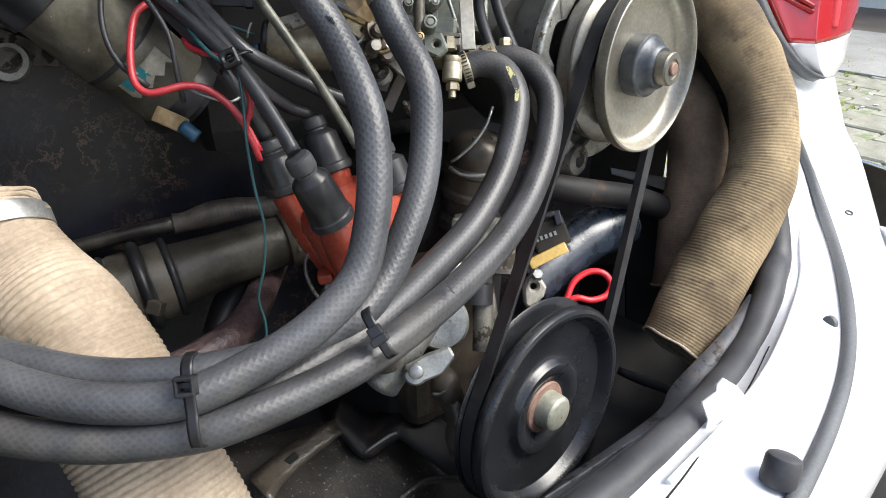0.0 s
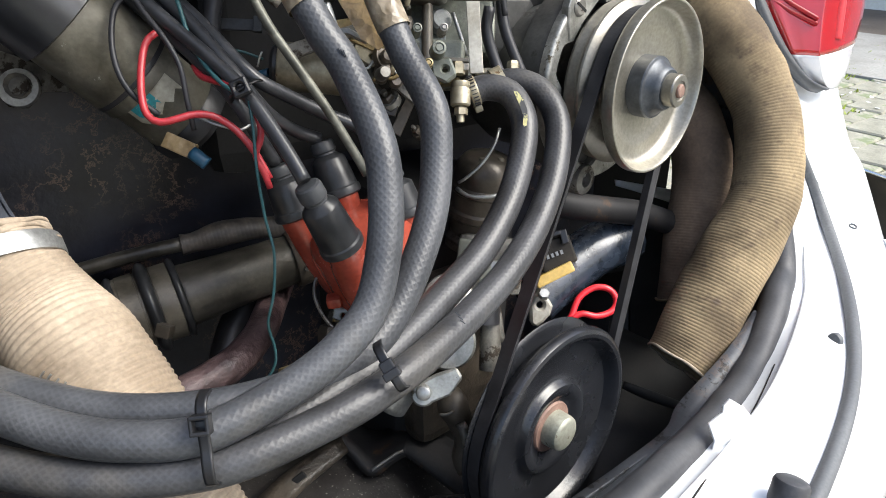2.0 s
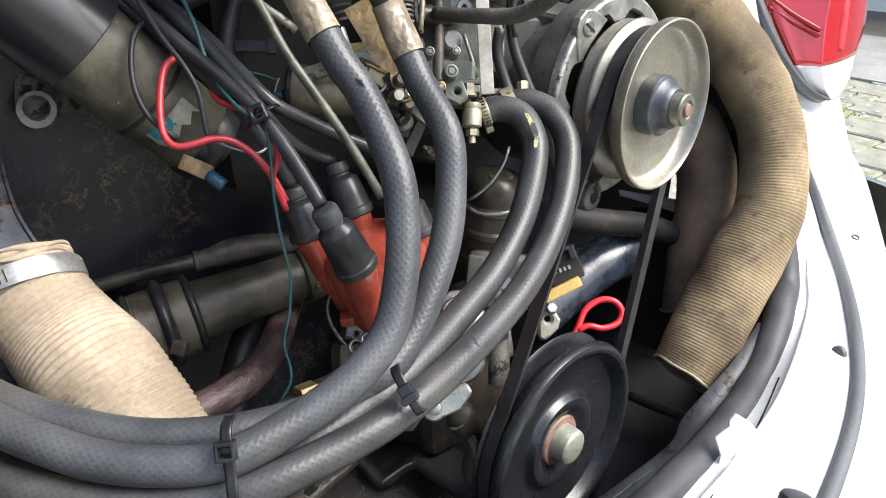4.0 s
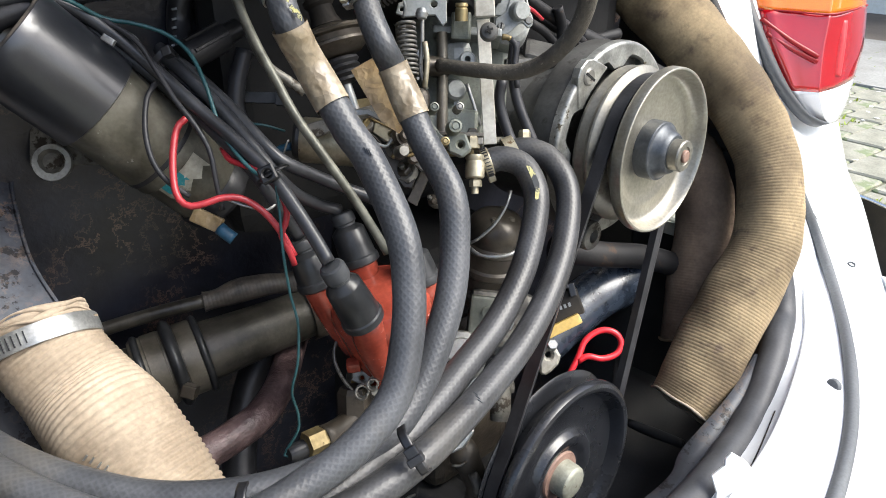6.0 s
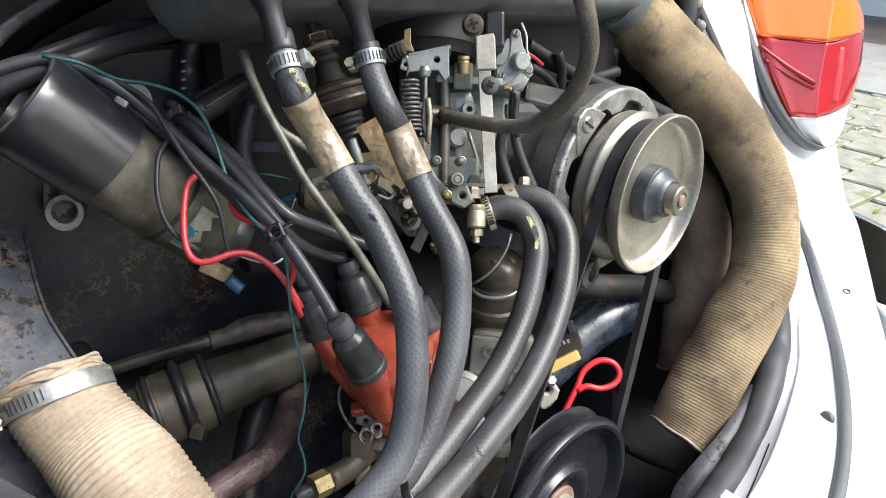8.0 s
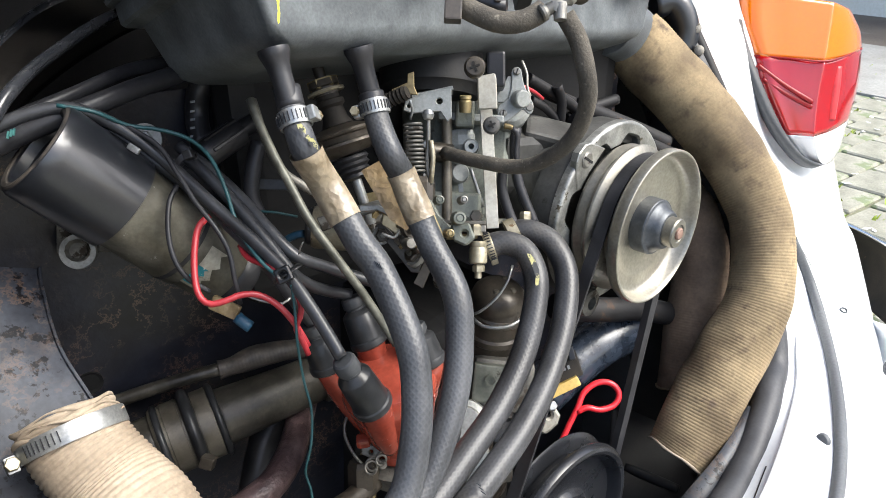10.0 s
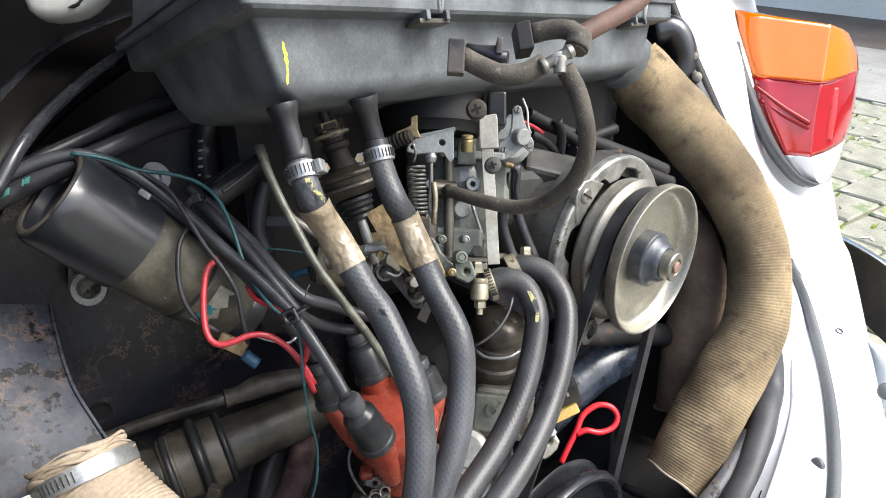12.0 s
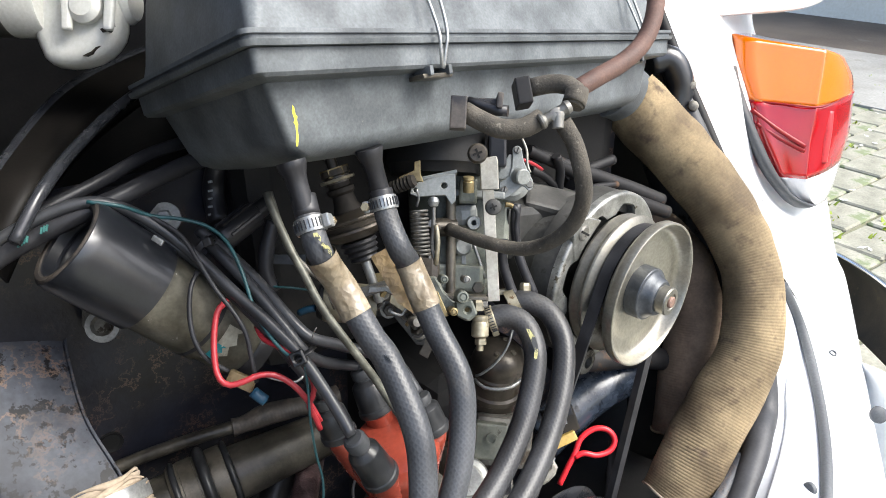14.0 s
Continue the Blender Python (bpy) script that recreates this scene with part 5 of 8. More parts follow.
H1 = [(0.1598, 0.3817, 0.8024), (0.1583, 0.3718, 0.7888), (0.1584, 0.362, 0.773)] + [(0.1689, 0.3641, 0.7523), (0.1736, 0.3532, 0.7355), (0.1774, 0.3405, 0.7191), (0.1824, 0.3297, 0.7051)] + [(0.1816, 0.2998, 0.6741), (0.1759, 0.2854, 0.6474), (0.1661, 0.2747, 0.6239), (0.1525, 0.2662, 0.6042), (0.1307, 0.2621, 0.5909), (0.1045, 0.2621, 0.5813), (0.0674, 0.2638, 0.5749), (0.0402, 0.2774, 0.5755), (0.0185, 0.2955, 0.5789), (-0.0052, 0.3244, 0.5863), (-0.0289, 0.3617, 0.5962)]
H2 = [(0.2193, 0.3933, 0.7889), (0.2182, 0.3833, 0.7712), (0.2194, 0.3724, 0.7548)] + [(0.2265, 0.3731, 0.7419), (0.228, 0.3611, 0.7238), (0.23, 0.3469, 0.7027)] + [(0.2301, 0.3212, 0.6779), (0.2226, 0.3079, 0.6508), (0.2104, 0.2964, 0.6277), (0.1925, 0.2862, 0.6066), (0.1748, 0.2787, 0.5904), (0.1558, 0.2728, 0.5799), (0.1311, 0.2713, 0.5743), (0.1004, 0.2732, 0.5739), (0.0731, 0.2811, 0.5741), (0.045, 0.2971, 0.5752), (0.0221, 0.3163, 0.5788), (-0.0033, 0.3439, 0.5867), (-0.0281, 0.3826, 0.5976)]
H3 = [(0.3044, 0.3825, 0.6649), (0.3153, 0.3751, 0.6685), (0.3235, 0.3613, 0.6648), (0.3204, 0.3447, 0.6514), (0.3089, 0.3329, 0.6334), (0.2871, 0.3194, 0.6113), (0.255, 0.3055, 0.5917), (0.2192, 0.2927, 0.5811), (0.1808, 0.2781, 0.5736), (0.1552, 0.2701, 0.5699), (0.1278, 0.2663, 0.5664), (0.1015, 0.2664, 0.5616), (0.0685, 0.2773, 0.5526), (0.0398, 0.2949, 0.551), (0.0122, 0.3172, 0.5541), (-0.0104, 0.3401, 0.5597), (-0.0361, 0.3785, 0.569)]
H4 = [(0.3373, 0.3893, 0.6665), (0.3459, 0.3783, 0.668), (0.3523, 0.3619, 0.6624), (0.349, 0.3422, 0.6459), (0.3285, 0.3222, 0.6212), (0.2983, 0.3047, 0.5981), (0.2611, 0.2878, 0.5836), (0.2234, 0.2748, 0.5748), (0.1881, 0.2628, 0.5708), (0.1626, 0.2556, 0.5686), (0.1351, 0.2521, 0.5655), (0.1092, 0.2529, 0.5624), (0.083, 0.2546, 0.5604), (0.0639, 0.2609, 0.5586), (0.0364, 0.2755, 0.5581), (0.0137, 0.291, 0.5606), (-0.0114, 0.3139, 0.5656), (-0.0359, 0.3459, 0.5725)]
hose_a = thing("rubber_hose", H1[0], "grey-black braided rubber hose bound with brown paper tape", "hose", "long hoses")
part("hose", sweep(H1, [0.0070, 0.0086, 0.0088, 0.0088, 0.0088, 0.0088, 0.0088, 0.0088], seg=28, step=0.004), HOSE, hose_a)
hose_b = thing("rubber_hose", H2[0], "grey-black braided rubber hose bound with brown paper tape", "hose", "long hoses")
part("hose", sweep(H2, [0.0074, 0.0086, 0.0088, 0.0088, 0.0088, 0.0088, 0.0088, 0.0088], seg=28, step=0.004), HOSE, hose_b)
hose_c = thing("rubber_hose", H3[0], "black braided rubber hose with a yellow paint mark at its bend", "hose", "long hoses")
part("hose", sweep(H3, 0.0088, seg=28, step=0.004), HOSE_DARK, hose_c)
hose_d = thing("rubber_hose", H4[0], "black braided rubber hose bent down beside the alternator", "hose", "long hoses")
part("hose", sweep(H4, 0.0088, seg=28, step=0.004), HOSE_DARK, hose_d)
def near(path, a, b, step=0.003):
    """The stretch of a hose's curve between the spots nearest to a and b."""
    c = curve(path, step)
    i = min(range(len(c)), key=lambda k: (c[k] - Vector(a)).length)
    j = min(range(len(c)), key=lambda k: (c[k] - Vector(b)).length)
    i, j = min(i, j), max(i, j)
    return c[max(0, i):max(j + 1, i + 3)]
part("tape", sweep(near(H1, (0.1585, 0.361, 0.7715), (0.1738, 0.3514, 0.7328)), [0.0091, 0.0095], seg=36, step=0.0025, wobble=0.0010, caps=False), TAPE, hose_a, "crinkled brown paper tape")
part("tape", sweep(near(H2, (0.2264, 0.3747, 0.7443), (0.2302, 0.3544, 0.7154)), [0.0091, 0.0095], seg=36, step=0.0025, wobble=0.0010, caps=False), TAPE, hose_b, "crinkled brown paper tape")
part("tape_flap", plate([(-0.012, 0.022), (0.008, 0.026), (0.016, -0.016), (0.004, -0.024), (-0.004, -0.014)], 0.0006, plane_at((0.2265, 0.3883, 0.7211), 18), 0.0), TAPE_DARK, hose_b, "loose end of brown tape")
part("sleeve", sweep(near(H1, (0.1598, 0.3817, 0.8024), (0.1582, 0.3738, 0.792)), [0.0076, 0.0074], seg=28, step=0.003), RUBBER, hose_a, "black end sleeve")
part("sleeve", sweep(near(H2, (0.2193, 0.3933, 0.7889), (0.2192, 0.3901, 0.7836)), [0.0078, 0.0076], seg=28, step=0.003), RUBBER, hose_b, "black end sleeve")
part("paint_mark", plate([(-0.0035, 0.013), (-0.001, 0.012), (0.002, 0.007), (0.0035, 0.0), (0.003, -0.006), (0.001, -0.012), (-0.001, -0.012), (0.0005, -0.004), (-0.001, 0.004)], 0.0008, plane_at((0.3137, 0.3402, 0.6605), 8), 0.0), YELLOW, hose_c, "worn yellow paint")
for q, k in (((0.1552, 0.3573, 0.7868), 0.75), ((0.1572, 0.3548, 0.7822), 0.5), ((0.1590, 0.3530, 0.7790), 0.85)):
    part("paint_mark", plate([(x * k, y * k) for x, y in ((-0.0022, 0.0040), (0.0010, 0.0034), (0.0024, -0.0010), (0.0012, -0.0042), (-0.0006, -0.0012), (-0.0024, 0.0004))], 0.0006, plane_at(q, 20), 0.0), YELLOW, hose_a, "worn yellow paint")
c1 = near(H1, (0.1587, 0.3737, 0.7902), (0.1588, 0.3722, 0.7878))
clamp(c1[1], c1[0] - c1[-1], 0.0080, 0.0088, screw=0.22)
c2 = near(H2, (0.2188, 0.3908, 0.7843), (0.2187, 0.3889, 0.781))
clamp(c2[1], c2[0] - c2[-1], 0.0079, 0.0088, screw=0.72)
clampc = thing("hose_clamp", (0.2919, 0.3759, 0.6665), "yellow zinc band clamp with a long hexagon bolt", "hose clamp")
c3 = curve(H3, 0.003)
clamp(c3[1], c3[3] - c3[0], 0.0089, 0.0060, screw=0.3, label="yellow zinc worm-drive band on the hose end", band=YELLOW_ZINC)
part("barrel", lathe([(0, 0.0085), (0.0060, 0.008), (0.0064, 0.006), (0.0058, 0.004), (0.0066, 0.002), (0.0066, -0.007), (0.0055, -0.008), (0, -0.008)], (0.2914, 0.3754, 0.6672), FU, 24), YELLOW_ZINC, clampc)
part("bolt_head", hexagon((0.2922, 0.3792, 0.6792), FU, 0.0085, 0.008), YELLOW_ZINC, clampc)
part("bolt_end", lathe([(0.0026, 0.0), (0.0026, -0.016), (0, -0.016)], (0.2908, 0.3745, 0.6651), FU, 14), YELLOW_ZINC, clampc)
part("nut", hexagon((0.2882, 0.3703, 0.655), FU, 0.0078, 0.005), YELLOW_ZINC, clampc)
part("second_bolt", hexagon((0.3468, 0.3861, 0.6706), FU, 0.008, 0.010), YELLOW_ZINC, clampc)
part("second_band", lathe([(0.0095, -0.004), (0.0106, -0.004), (0.0106, 0.004), (0.0095, 0.004)], (0.3355, 0.3882, 0.6672), Vector((0.75, -0.35, 0.35)), 32), YELLOW_ZINC, clampc)


def cable_tie(at, turn, head=(0.012, 0.011), closed=False):
    """A ratchet tie lying over a bundle: an open box head and its strap."""
    t = thing("cable_tie", at, "black plastic cable tie round a bundle", "cable tie", "cable ties")
    m = plane_at(at, turn)
    hx, hy, hm = head[0] / 2, head[1] / 2, m @ Matrix.Translation((0, 0, 0.003))
    wx, wy = hx * 0.42, hy * 0.46
    hd = join(block((hx * 2, wy, 0.0062), hm @ Matrix.Translation((0, hy - wy / 2, 0)), 0.0008), block((hx * 2, wy, 0.0062), hm @ Matrix.Translation((0, wy / 2 - hy, 0)), 0.0008), block((wx, hy * 2, 0.0058), hm @ Matrix.Translation((hx - wx / 2, 0, 0)), 0.0008), block((wx, hy * 2, 0.0058), hm @ Matrix.Translation((wx / 2 - hx, 0, 0)), 0.0008), block((hx * 1.6, hy * 0.5, 0.0022), hm @ Matrix.Translation((0, 0.0002, -0.0015)), 0.0))
    if closed:
        hd = join(block((hx * 1.5, hy * 1.1, 0.0055), hm @ Matrix.Translation((0, hy * 0.25, -0.001)), 0.0008), block((hx * 1.9, hy * 0.7, 0.0070), hm @ Matrix.Translation((0, -hy * 0.35, 0)), 0.0008))
    part("head", hd, DARKPLASTIC, t)
    return t, m
def strap(tie, tm, w, run):
    """A flat band across the bundle, by the heights it takes along its run."""
    rows = [[tm @ Vector((sx * w, y, z)) for y, z in run] for sx in (-1, 0, 1)]
    thicken(part("strap", patch(rows, nu=5, nv=2), DARKPLASTIC, tie), 0.0011)
tie, tm = cable_tie((0.066, 0.2558, 0.5865), 7, head=(0.0085, 0.0085))
strap(tie, tm, 0.0024, ((0.0125, -0.008), (0.011, -0.003), (0.008, 0.0004), (0.004, 0.0014), (-0.004, 0.0014), (-0.0085, 0.0010), (-0.012, 0.0008), (-0.016, 0.0014), (-0.022, 0.0010), (-0.0262, -0.0012), (-0.0272, -0.006)))
tie, tm = cable_tie((0.1504, 0.2463, 0.5831), 32, head=(0.009, 0.012), closed=True)
strap(tie, tm, 0.0024, ((0.0135, -0.010), (0.0115, -0.002), (0.006, 0.001), (-0.003, 0.002), (-0.010, 0.001), (-0.0125, -0.004), (-0.0135, -0.010)))

# paper heater hoses
paper_l = thing("paper_hose", (0.0304, 0.4007, 0.5918), "tan corrugated paper heater hose held by a band clamp", "hose", "paper hoses")
part("tube", sweep([(0.0196, 0.4344, 0.6137), (0.0202, 0.4261, 0.6043), (0.0244, 0.4145, 0.5924), (0.0312, 0.3995, 0.5794), (0.0387, 0.3762, 0.566)] + [(0.0454, 0.3536, 0.5453), (0.0533, 0.3232, 0.5132), (0.0597, 0.2922, 0.4736)], [0.0288, 0.0290, 0.0325, 0.0335, 0.0342, 0.0345, 0.035], seg=56, ridge=0.0016, pitch=0.0036, caps=False, wobble=0.0015), PAPER, paper_l)
for q in [(0.0202, 0.3469, 0.5781), (0.0224, 0.344, 0.5772), (0.0248, 0.3406, 0.5755), (0.0271, 0.3375, 0.5744)]:
    part("staple", block((0.0009, 0.0034, 0.0008), plane_at(q, -35), 0.0), STEEL, paper_l, "bright wire staple")
fray_m = along((0.0196, 0.4344, 0.6137), Vector((0.0196, 0.4344, 0.6137)) - Vector((0.0202, 0.4261, 0.6043)), FN)
for k in range(3):
    part("frayed_edge", sweep([fray_m @ Vector(((0.0285 + 0.0008 * k + 0.0010 * math.sin(a * 0.9 + k * 2)) * math.cos(a * 0.3), (0.0285 + 0.0008 * k + 0.0010 * math.sin(a * 0.9 + k * 2)) * math.sin(a * 0.3), -0.0042 * k + 0.0016 * math.sin(a * 1.3 + 1.7 * k))) for a in range(22)], 0.0012, seg=8, step=0.002, wobble=0.0022), PAPER, paper_l, "frayed paper edge")
part("core", sweep([(0.0198, 0.4293, 0.6078), (0.0244, 0.4145, 0.5924), (0.0312, 0.3995, 0.5794), (0.0387, 0.3762, 0.566)], 0.0255, seg=32), DARKPLASTIC, paper_l)
clamp((0.0202, 0.4257, 0.6046), Vector((0.0196, 0.4344, 0.6137)) - Vector((0.0211, 0.4187, 0.5953)), 0.0304, 0.011, screw=0.86, label="wide silver hose clamp on tan paper hose")
paper_r = thing("paper_hose", (0.6531, 0.3564, 0.5678), "wide tan corrugated paper hose curving down from the air cleaner", "hose", "paper hoses")
wide = sweep([(0.6159, 0.5245, 0.7639), (0.6289, 0.5004, 0.7401), (0.6499, 0.4612, 0.7014), (0.6642, 0.4161, 0.6563), (0.667, 0.3799, 0.6118), (0.6553, 0.3545, 0.5678), (0.6340, 0.338, 0.5234), (0.5995, 0.3345, 0.481), (0.5595, 0.3320, 0.435), (0.5222, 0.3255, 0.3856)], [0.0352, 0.0352, 0.0347, 0.0330, 0.0308, 0.0308, 0.0330, 0.0350, 0.0354, 0.0355], seg=56, ridge=0.0005, pitch=0.0031, caps=False, wobble=0.0016)
end_c, end_t = Vector((0.5222, 0.3255, 0.3856)), Vector((0.5222, 0.3255, 0.3856)) - Vector((0.5595, 0.3320, 0.435))
end_m = along(end_c, end_t)
end_t.normalize()
def slanted(v):
    d = (v - end_c).dot(end_t)
    return v + end_t * ((v - end_c).dot(FR) * 0.22 * (d + 0.06) / 0.06) if d > -0.06 else v
for v in wide.verts:
    v.co = slanted(v.co)
part("tube", wide, PAPER_DARK, paper_r)
part("torn_rim", sweep([slanted(end_m @ Vector((0.0355 * math.cos(k * 0.3), 0.0355 * math.sin(k * 0.3), 0.0009 * math.sin(k * 1.7)))) for k in range(22)], 0.0013, seg=8, step=0.003, wobble=0.0012), PAPER, paper_r, "torn pale inner edge")
paper_b = thing("paper_hose", (0.6503, 0.4178, 0.5158), "dirty brown paper hose behind the alternator pulley", "hose", "paper hoses")
part("tube", sweep([(0.6461, 0.5007, 0.6135), (0.6558, 0.4725, 0.5947), (0.6618, 0.4474, 0.5721), (0.6592, 0.4289, 0.5451), (0.6503, 0.4178, 0.5158), (0.6353, 0.4069, 0.4792), (0.6171, 0.3948, 0.437), (0.6025, 0.3835, 0.4004)], 0.0302, seg=40, ridge=0.00035, pitch=0.0030, caps=True, wobble=0.002), PAPER_SOOTY, paper_b)

part("torn_rim", sweep([along((0.6025, 0.3835, 0.4004), (0.0146, 0.0113, 0.0366)) @ Vector((0.0300 * math.cos(k * 0.3), 0.0300 * math.sin(k * 0.3), 0.0008 * math.sin(k * 1.9))) for k in range(22)], 0.0013, seg=8, step=0.003), PAPER_DARK, paper_b, "frayed lower edge")

# breather hoses with a tee
tee = thing("breather_hose", (0.3104, 0.3305, 0.8368), "brown cloth-covered breather hoses joined by a metal tee", "hose")
part("lower_hose", sweep([(0.3104, 0.3249, 0.8345), (0.3151, 0.3174, 0.8211), (0.3176, 0.3108, 0.8021), (0.3208, 0.3112, 0.784), (0.3242, 0.3225, 0.7611), (0.3228, 0.3419, 0.7413), (0.3164, 0.3634, 0.7302), (0.3072, 0.3907, 0.7277), (0.3019, 0.4294, 0.7256)], [0.0057, 0.0056, 0.0054, 0.0053, 0.0052, 0.0051, 0.0050, 0.0049], seg=20), CORD, tee)
part("left_hose", sweep([(0.3002, 0.3325, 0.837), (0.2896, 0.3359, 0.8319), (0.2788, 0.3445, 0.8307), (0.2704, 0.3562, 0.8351), (0.2652, 0.3655, 0.8396)], 0.0063, seg=20), CORD, tee)
part("upper_hose", sweep([(0.2905, 0.353, 0.8383), (0.2861, 0.3588, 0.8381), (0.2803, 0.3687, 0.8405), (0.2763, 0.3752, 0.8416)], 0.0036, seg=16), RUBBER, tee)
part("bend", sweep([(0.3105, 0.3549, 0.8497), (0.3185, 0.3454, 0.8529), (0.3232, 0.3353, 0.8534), (0.323, 0.3265, 0.8499), (0.3174, 0.3237, 0.8432)], 0.0060, seg=20), CORD, tee)
part("sleeve", sweep([(0.3234, 0.3271, 0.8515), (0.3215, 0.3254, 0.8486), (0.3181, 0.324, 0.8445)], 0.0073, seg=20), CORD, tee)
part("riser", sweep([(0.3349, 0.3397, 0.8474), (0.355, 0.3386, 0.854), (0.3754, 0.3382, 0.86), (0.3975, 0.3413, 0.8689), (0.4119, 0.3455, 0.8819), (0.4238, 0.3539, 0.8986), (0.4315, 0.3632, 0.9232)], 0.0062, seg=20), CORD_RED, tee, "faded red-brown hose")
part("tee_piece", join(lathe([(0, 0.011), (0.0038, 0.011), (0.0046, 0.008), (0.0035, 0.006), (0.0035, -0.006), (0.0050, -0.008), (0.0050, -0.0095), (0.0040, -0.0105), (0, -0.0105)], (0.3034, 0.3253, 0.8402), Vector((0.3173, 0.3253, 0.8457)) - Vector((0.2968, 0.3337, 0.8348)), 20), lathe([(0, 0.007), (0.0036, 0.007), (0.0042, -0.002), (0, -0.002)], (0.3047, 0.3235, 0.839), -FU, 20), lathe([(0, 0.003), (0.0045, 0.002), (0.0045, -0.003), (0, -0.003)], (0.3037, 0.3236, 0.8402), FN, 10)), OLD_STEEL, tee, "tarnished metal tee")

# ---- distributor ----
DB, DT = Vector((0.2254, 0.3826, 0.5268)), Vector((0.2116, 0.3772, 0.5972))
DAX = (DT - DB).normalized()
dist = thing("distributor", DB, "distributor with a glossy red-brown cap", "distributor")
L_ = (DT - DB).length
part("cap", join(lathe([(0.0, -0.004), (0.0232, -0.004), (0.0250, -0.002), (0.0252, 0.003), (0.0240, 0.006), (0.0272, L_ * 0.30), (0.0335, L_ * 0.74), (0.0345, L_ * 0.80), (0.0335, L_ * 0.90), (0.0300, L_ * 0.97), (0.022, L_ * 1.01), (0.0, L_ * 1.02)], DB, DAX, 56)), RED_CAP, dist)
mD = along(DB, DAX, FN)
for k in range(8):
    a = radians(22 + 45 * k)
    o = mD.to_3x3() @ Vector((math.cos(a), math.sin(a), 0))
    part("rib", block((0.004, 0.005, L_ * 0.8), along(DB + o * 0.0272 + DAX * L_ * 0.40, DAX + o * 0.20, o), 0.0015), RED_CAP, dist)
part("body", lathe([(0.0, -0.07), (0.018, -0.07), (0.022, -0.04), (0.034, -0.022), (0.036, -0.005), (0.0, -0.005)], DB, DAX, 40), ALU_DIRTY, dist, "stained metal housing")
part("ear", block((0.010, 0.009, 0.008), along(Vector((0.1895, 0.376, 0.5470)), DAX, FN), 0.0025), RED_CAP, dist, "cap ear")
boots = [((0.1847, 0.3522, 0.5984), (0.1661, 0.354, 0.6404)), ((0.1795, 0.4009, 0.6038), (0.1739, 0.4098, 0.6346)), ((0.2133, 0.4027, 0.6093), (0.2082, 0.4166, 0.6422)), ((0.2412, 0.369, 0.5995), (0.2367, 0.3794, 0.6271))]
for b0, b1 in boots:
    ax = Vector(b1) - Vector(b0)
    h = ax.length
    foot = DB + (Vector(b0) - DB - DAX * (Vector(b0) - DB).dot(DAX)) * 0.66 + DAX * L_ * 0.26
    part("tower", sweep([Vector(b0) + ax * 0.06, Vector(b0) - ax * 0.10, Vector(b0).lerp(foot, 0.5), foot], [0.0108, 0.0112, 0.0100, 0.0070], seg=24, step=0.004), RED_CAP, dist)
spring_clip = sweep([(0.1927, 0.399, 0.5571), (0.1864, 0.3956, 0.553), (0.183, 0.3913, 0.5463), (0.1829, 0.3854, 0.5387), (0.1847, 0.3783, 0.5315), (0.1891, 0.3724, 0.5247), (0.1937, 0.3708, 0.5255)], 0.0030, seg=10, step=0.003, flat=0.4)
part("retaining_clip", spring_clip, OLD_STEEL, dist, "bent steel spring clip")
for cq, cr in (((0.1929, 0.3705, 0.5286), 0.0042), ((0.2, 0.3681, 0.5333), 0.0034)):
    part("spring_loop", sweep([Vector(cq) + FR * cr * math.cos(k * 0.6) + FU * cr * math.sin(k * 0.6) + FN * 0.0007 * k for k in range(22)], 0.0009, seg=8, step=0.0015), OLD_STEEL, dist, "thin wire loop")
part("clip_foot", plate([(-0.007, 0.004), (0.004, 0.006), (0.010, 0.001), (0.007, -0.005), (-0.006, -0.004)], 0.004, plane_at((0.1941, 0.3759, 0.5345), -20), 0.0008, holes=[(0.001, 0.0, 0.0016)]), ALU, dist, "stained clip foot")
part("base_screw", lathe([(0, 0.003), (0.0024, 0.0028), (0.0034, 0.0014), (0.0034, -0.003), (0, -0.003)], (0.1991, 0.3672, 0.5262), FN + FR * 0.3, 18), OLD_STEEL, dist, "small base screw")
part("vacuum_arm", block((0.012, 0.05, 0.006), along(Vector((0.1949, 0.3823, 0.5003)), FN, FU), 0.002), BRASS, dist)

# ---- ignition coil ----
coil = thing("ignition_coil", (0.1051, 0.4908, 0.6956), "ignition coil with a black sleeve and a stained grey can", "coil")
CA, CB = Vector((0.0856, 0.4879, 0.7194)), Vector((0.1332, 0.4831, 0.6669))
CX = (CA - CB).normalized()
part("sleeve", lathe([(0.0, 0.049), (0.0225, 0.049), (0.0238, 0.0505), (0.0246, 0.0570), (0.0262, 0.0590), (0.0290, 0.0594), (0.0312, 0.0582), (0.0323, 0.0550), (0.0325, 0.050), (0.0325, 0.0), (0.030, -0.001), (0.0, -0.001)], CA, CX, 56), BLACK_GLOSS, coil, "glossy black sleeve")
part("worn_rim", lathe([(0.0252, 0.0584), (0.0262, 0.0593), (0.0290, 0.0598), (0.0302, 0.0592), (0.0306, 0.0586)], CA, CX, 56), WORN_EDGE, coil, "brown worn rim")
part("can", lathe([(0.0300, 0.0), (0.0300, -0.045), (0.029, -0.047), (0.0295, -0.049), (0.0295, -0.055), (0.0, -0.055)], CA, CX, 56), COIL_GREY, coil, "stained grey metal can")
part("collar", lathe([(0.0300, -0.0445), (0.0304, -0.0455), (0.0304, -0.0475), (0.028, -0.0485), (0, -0.0485)], CA, CX, 48), RUBBER, coil)
part("lower_can", lathe([(0.0275, -0.047), (0.0275, -0.090), (0.026, -0.093), (0.0, -0.093)], CA, CX, 48), COIL_GREY, coil)
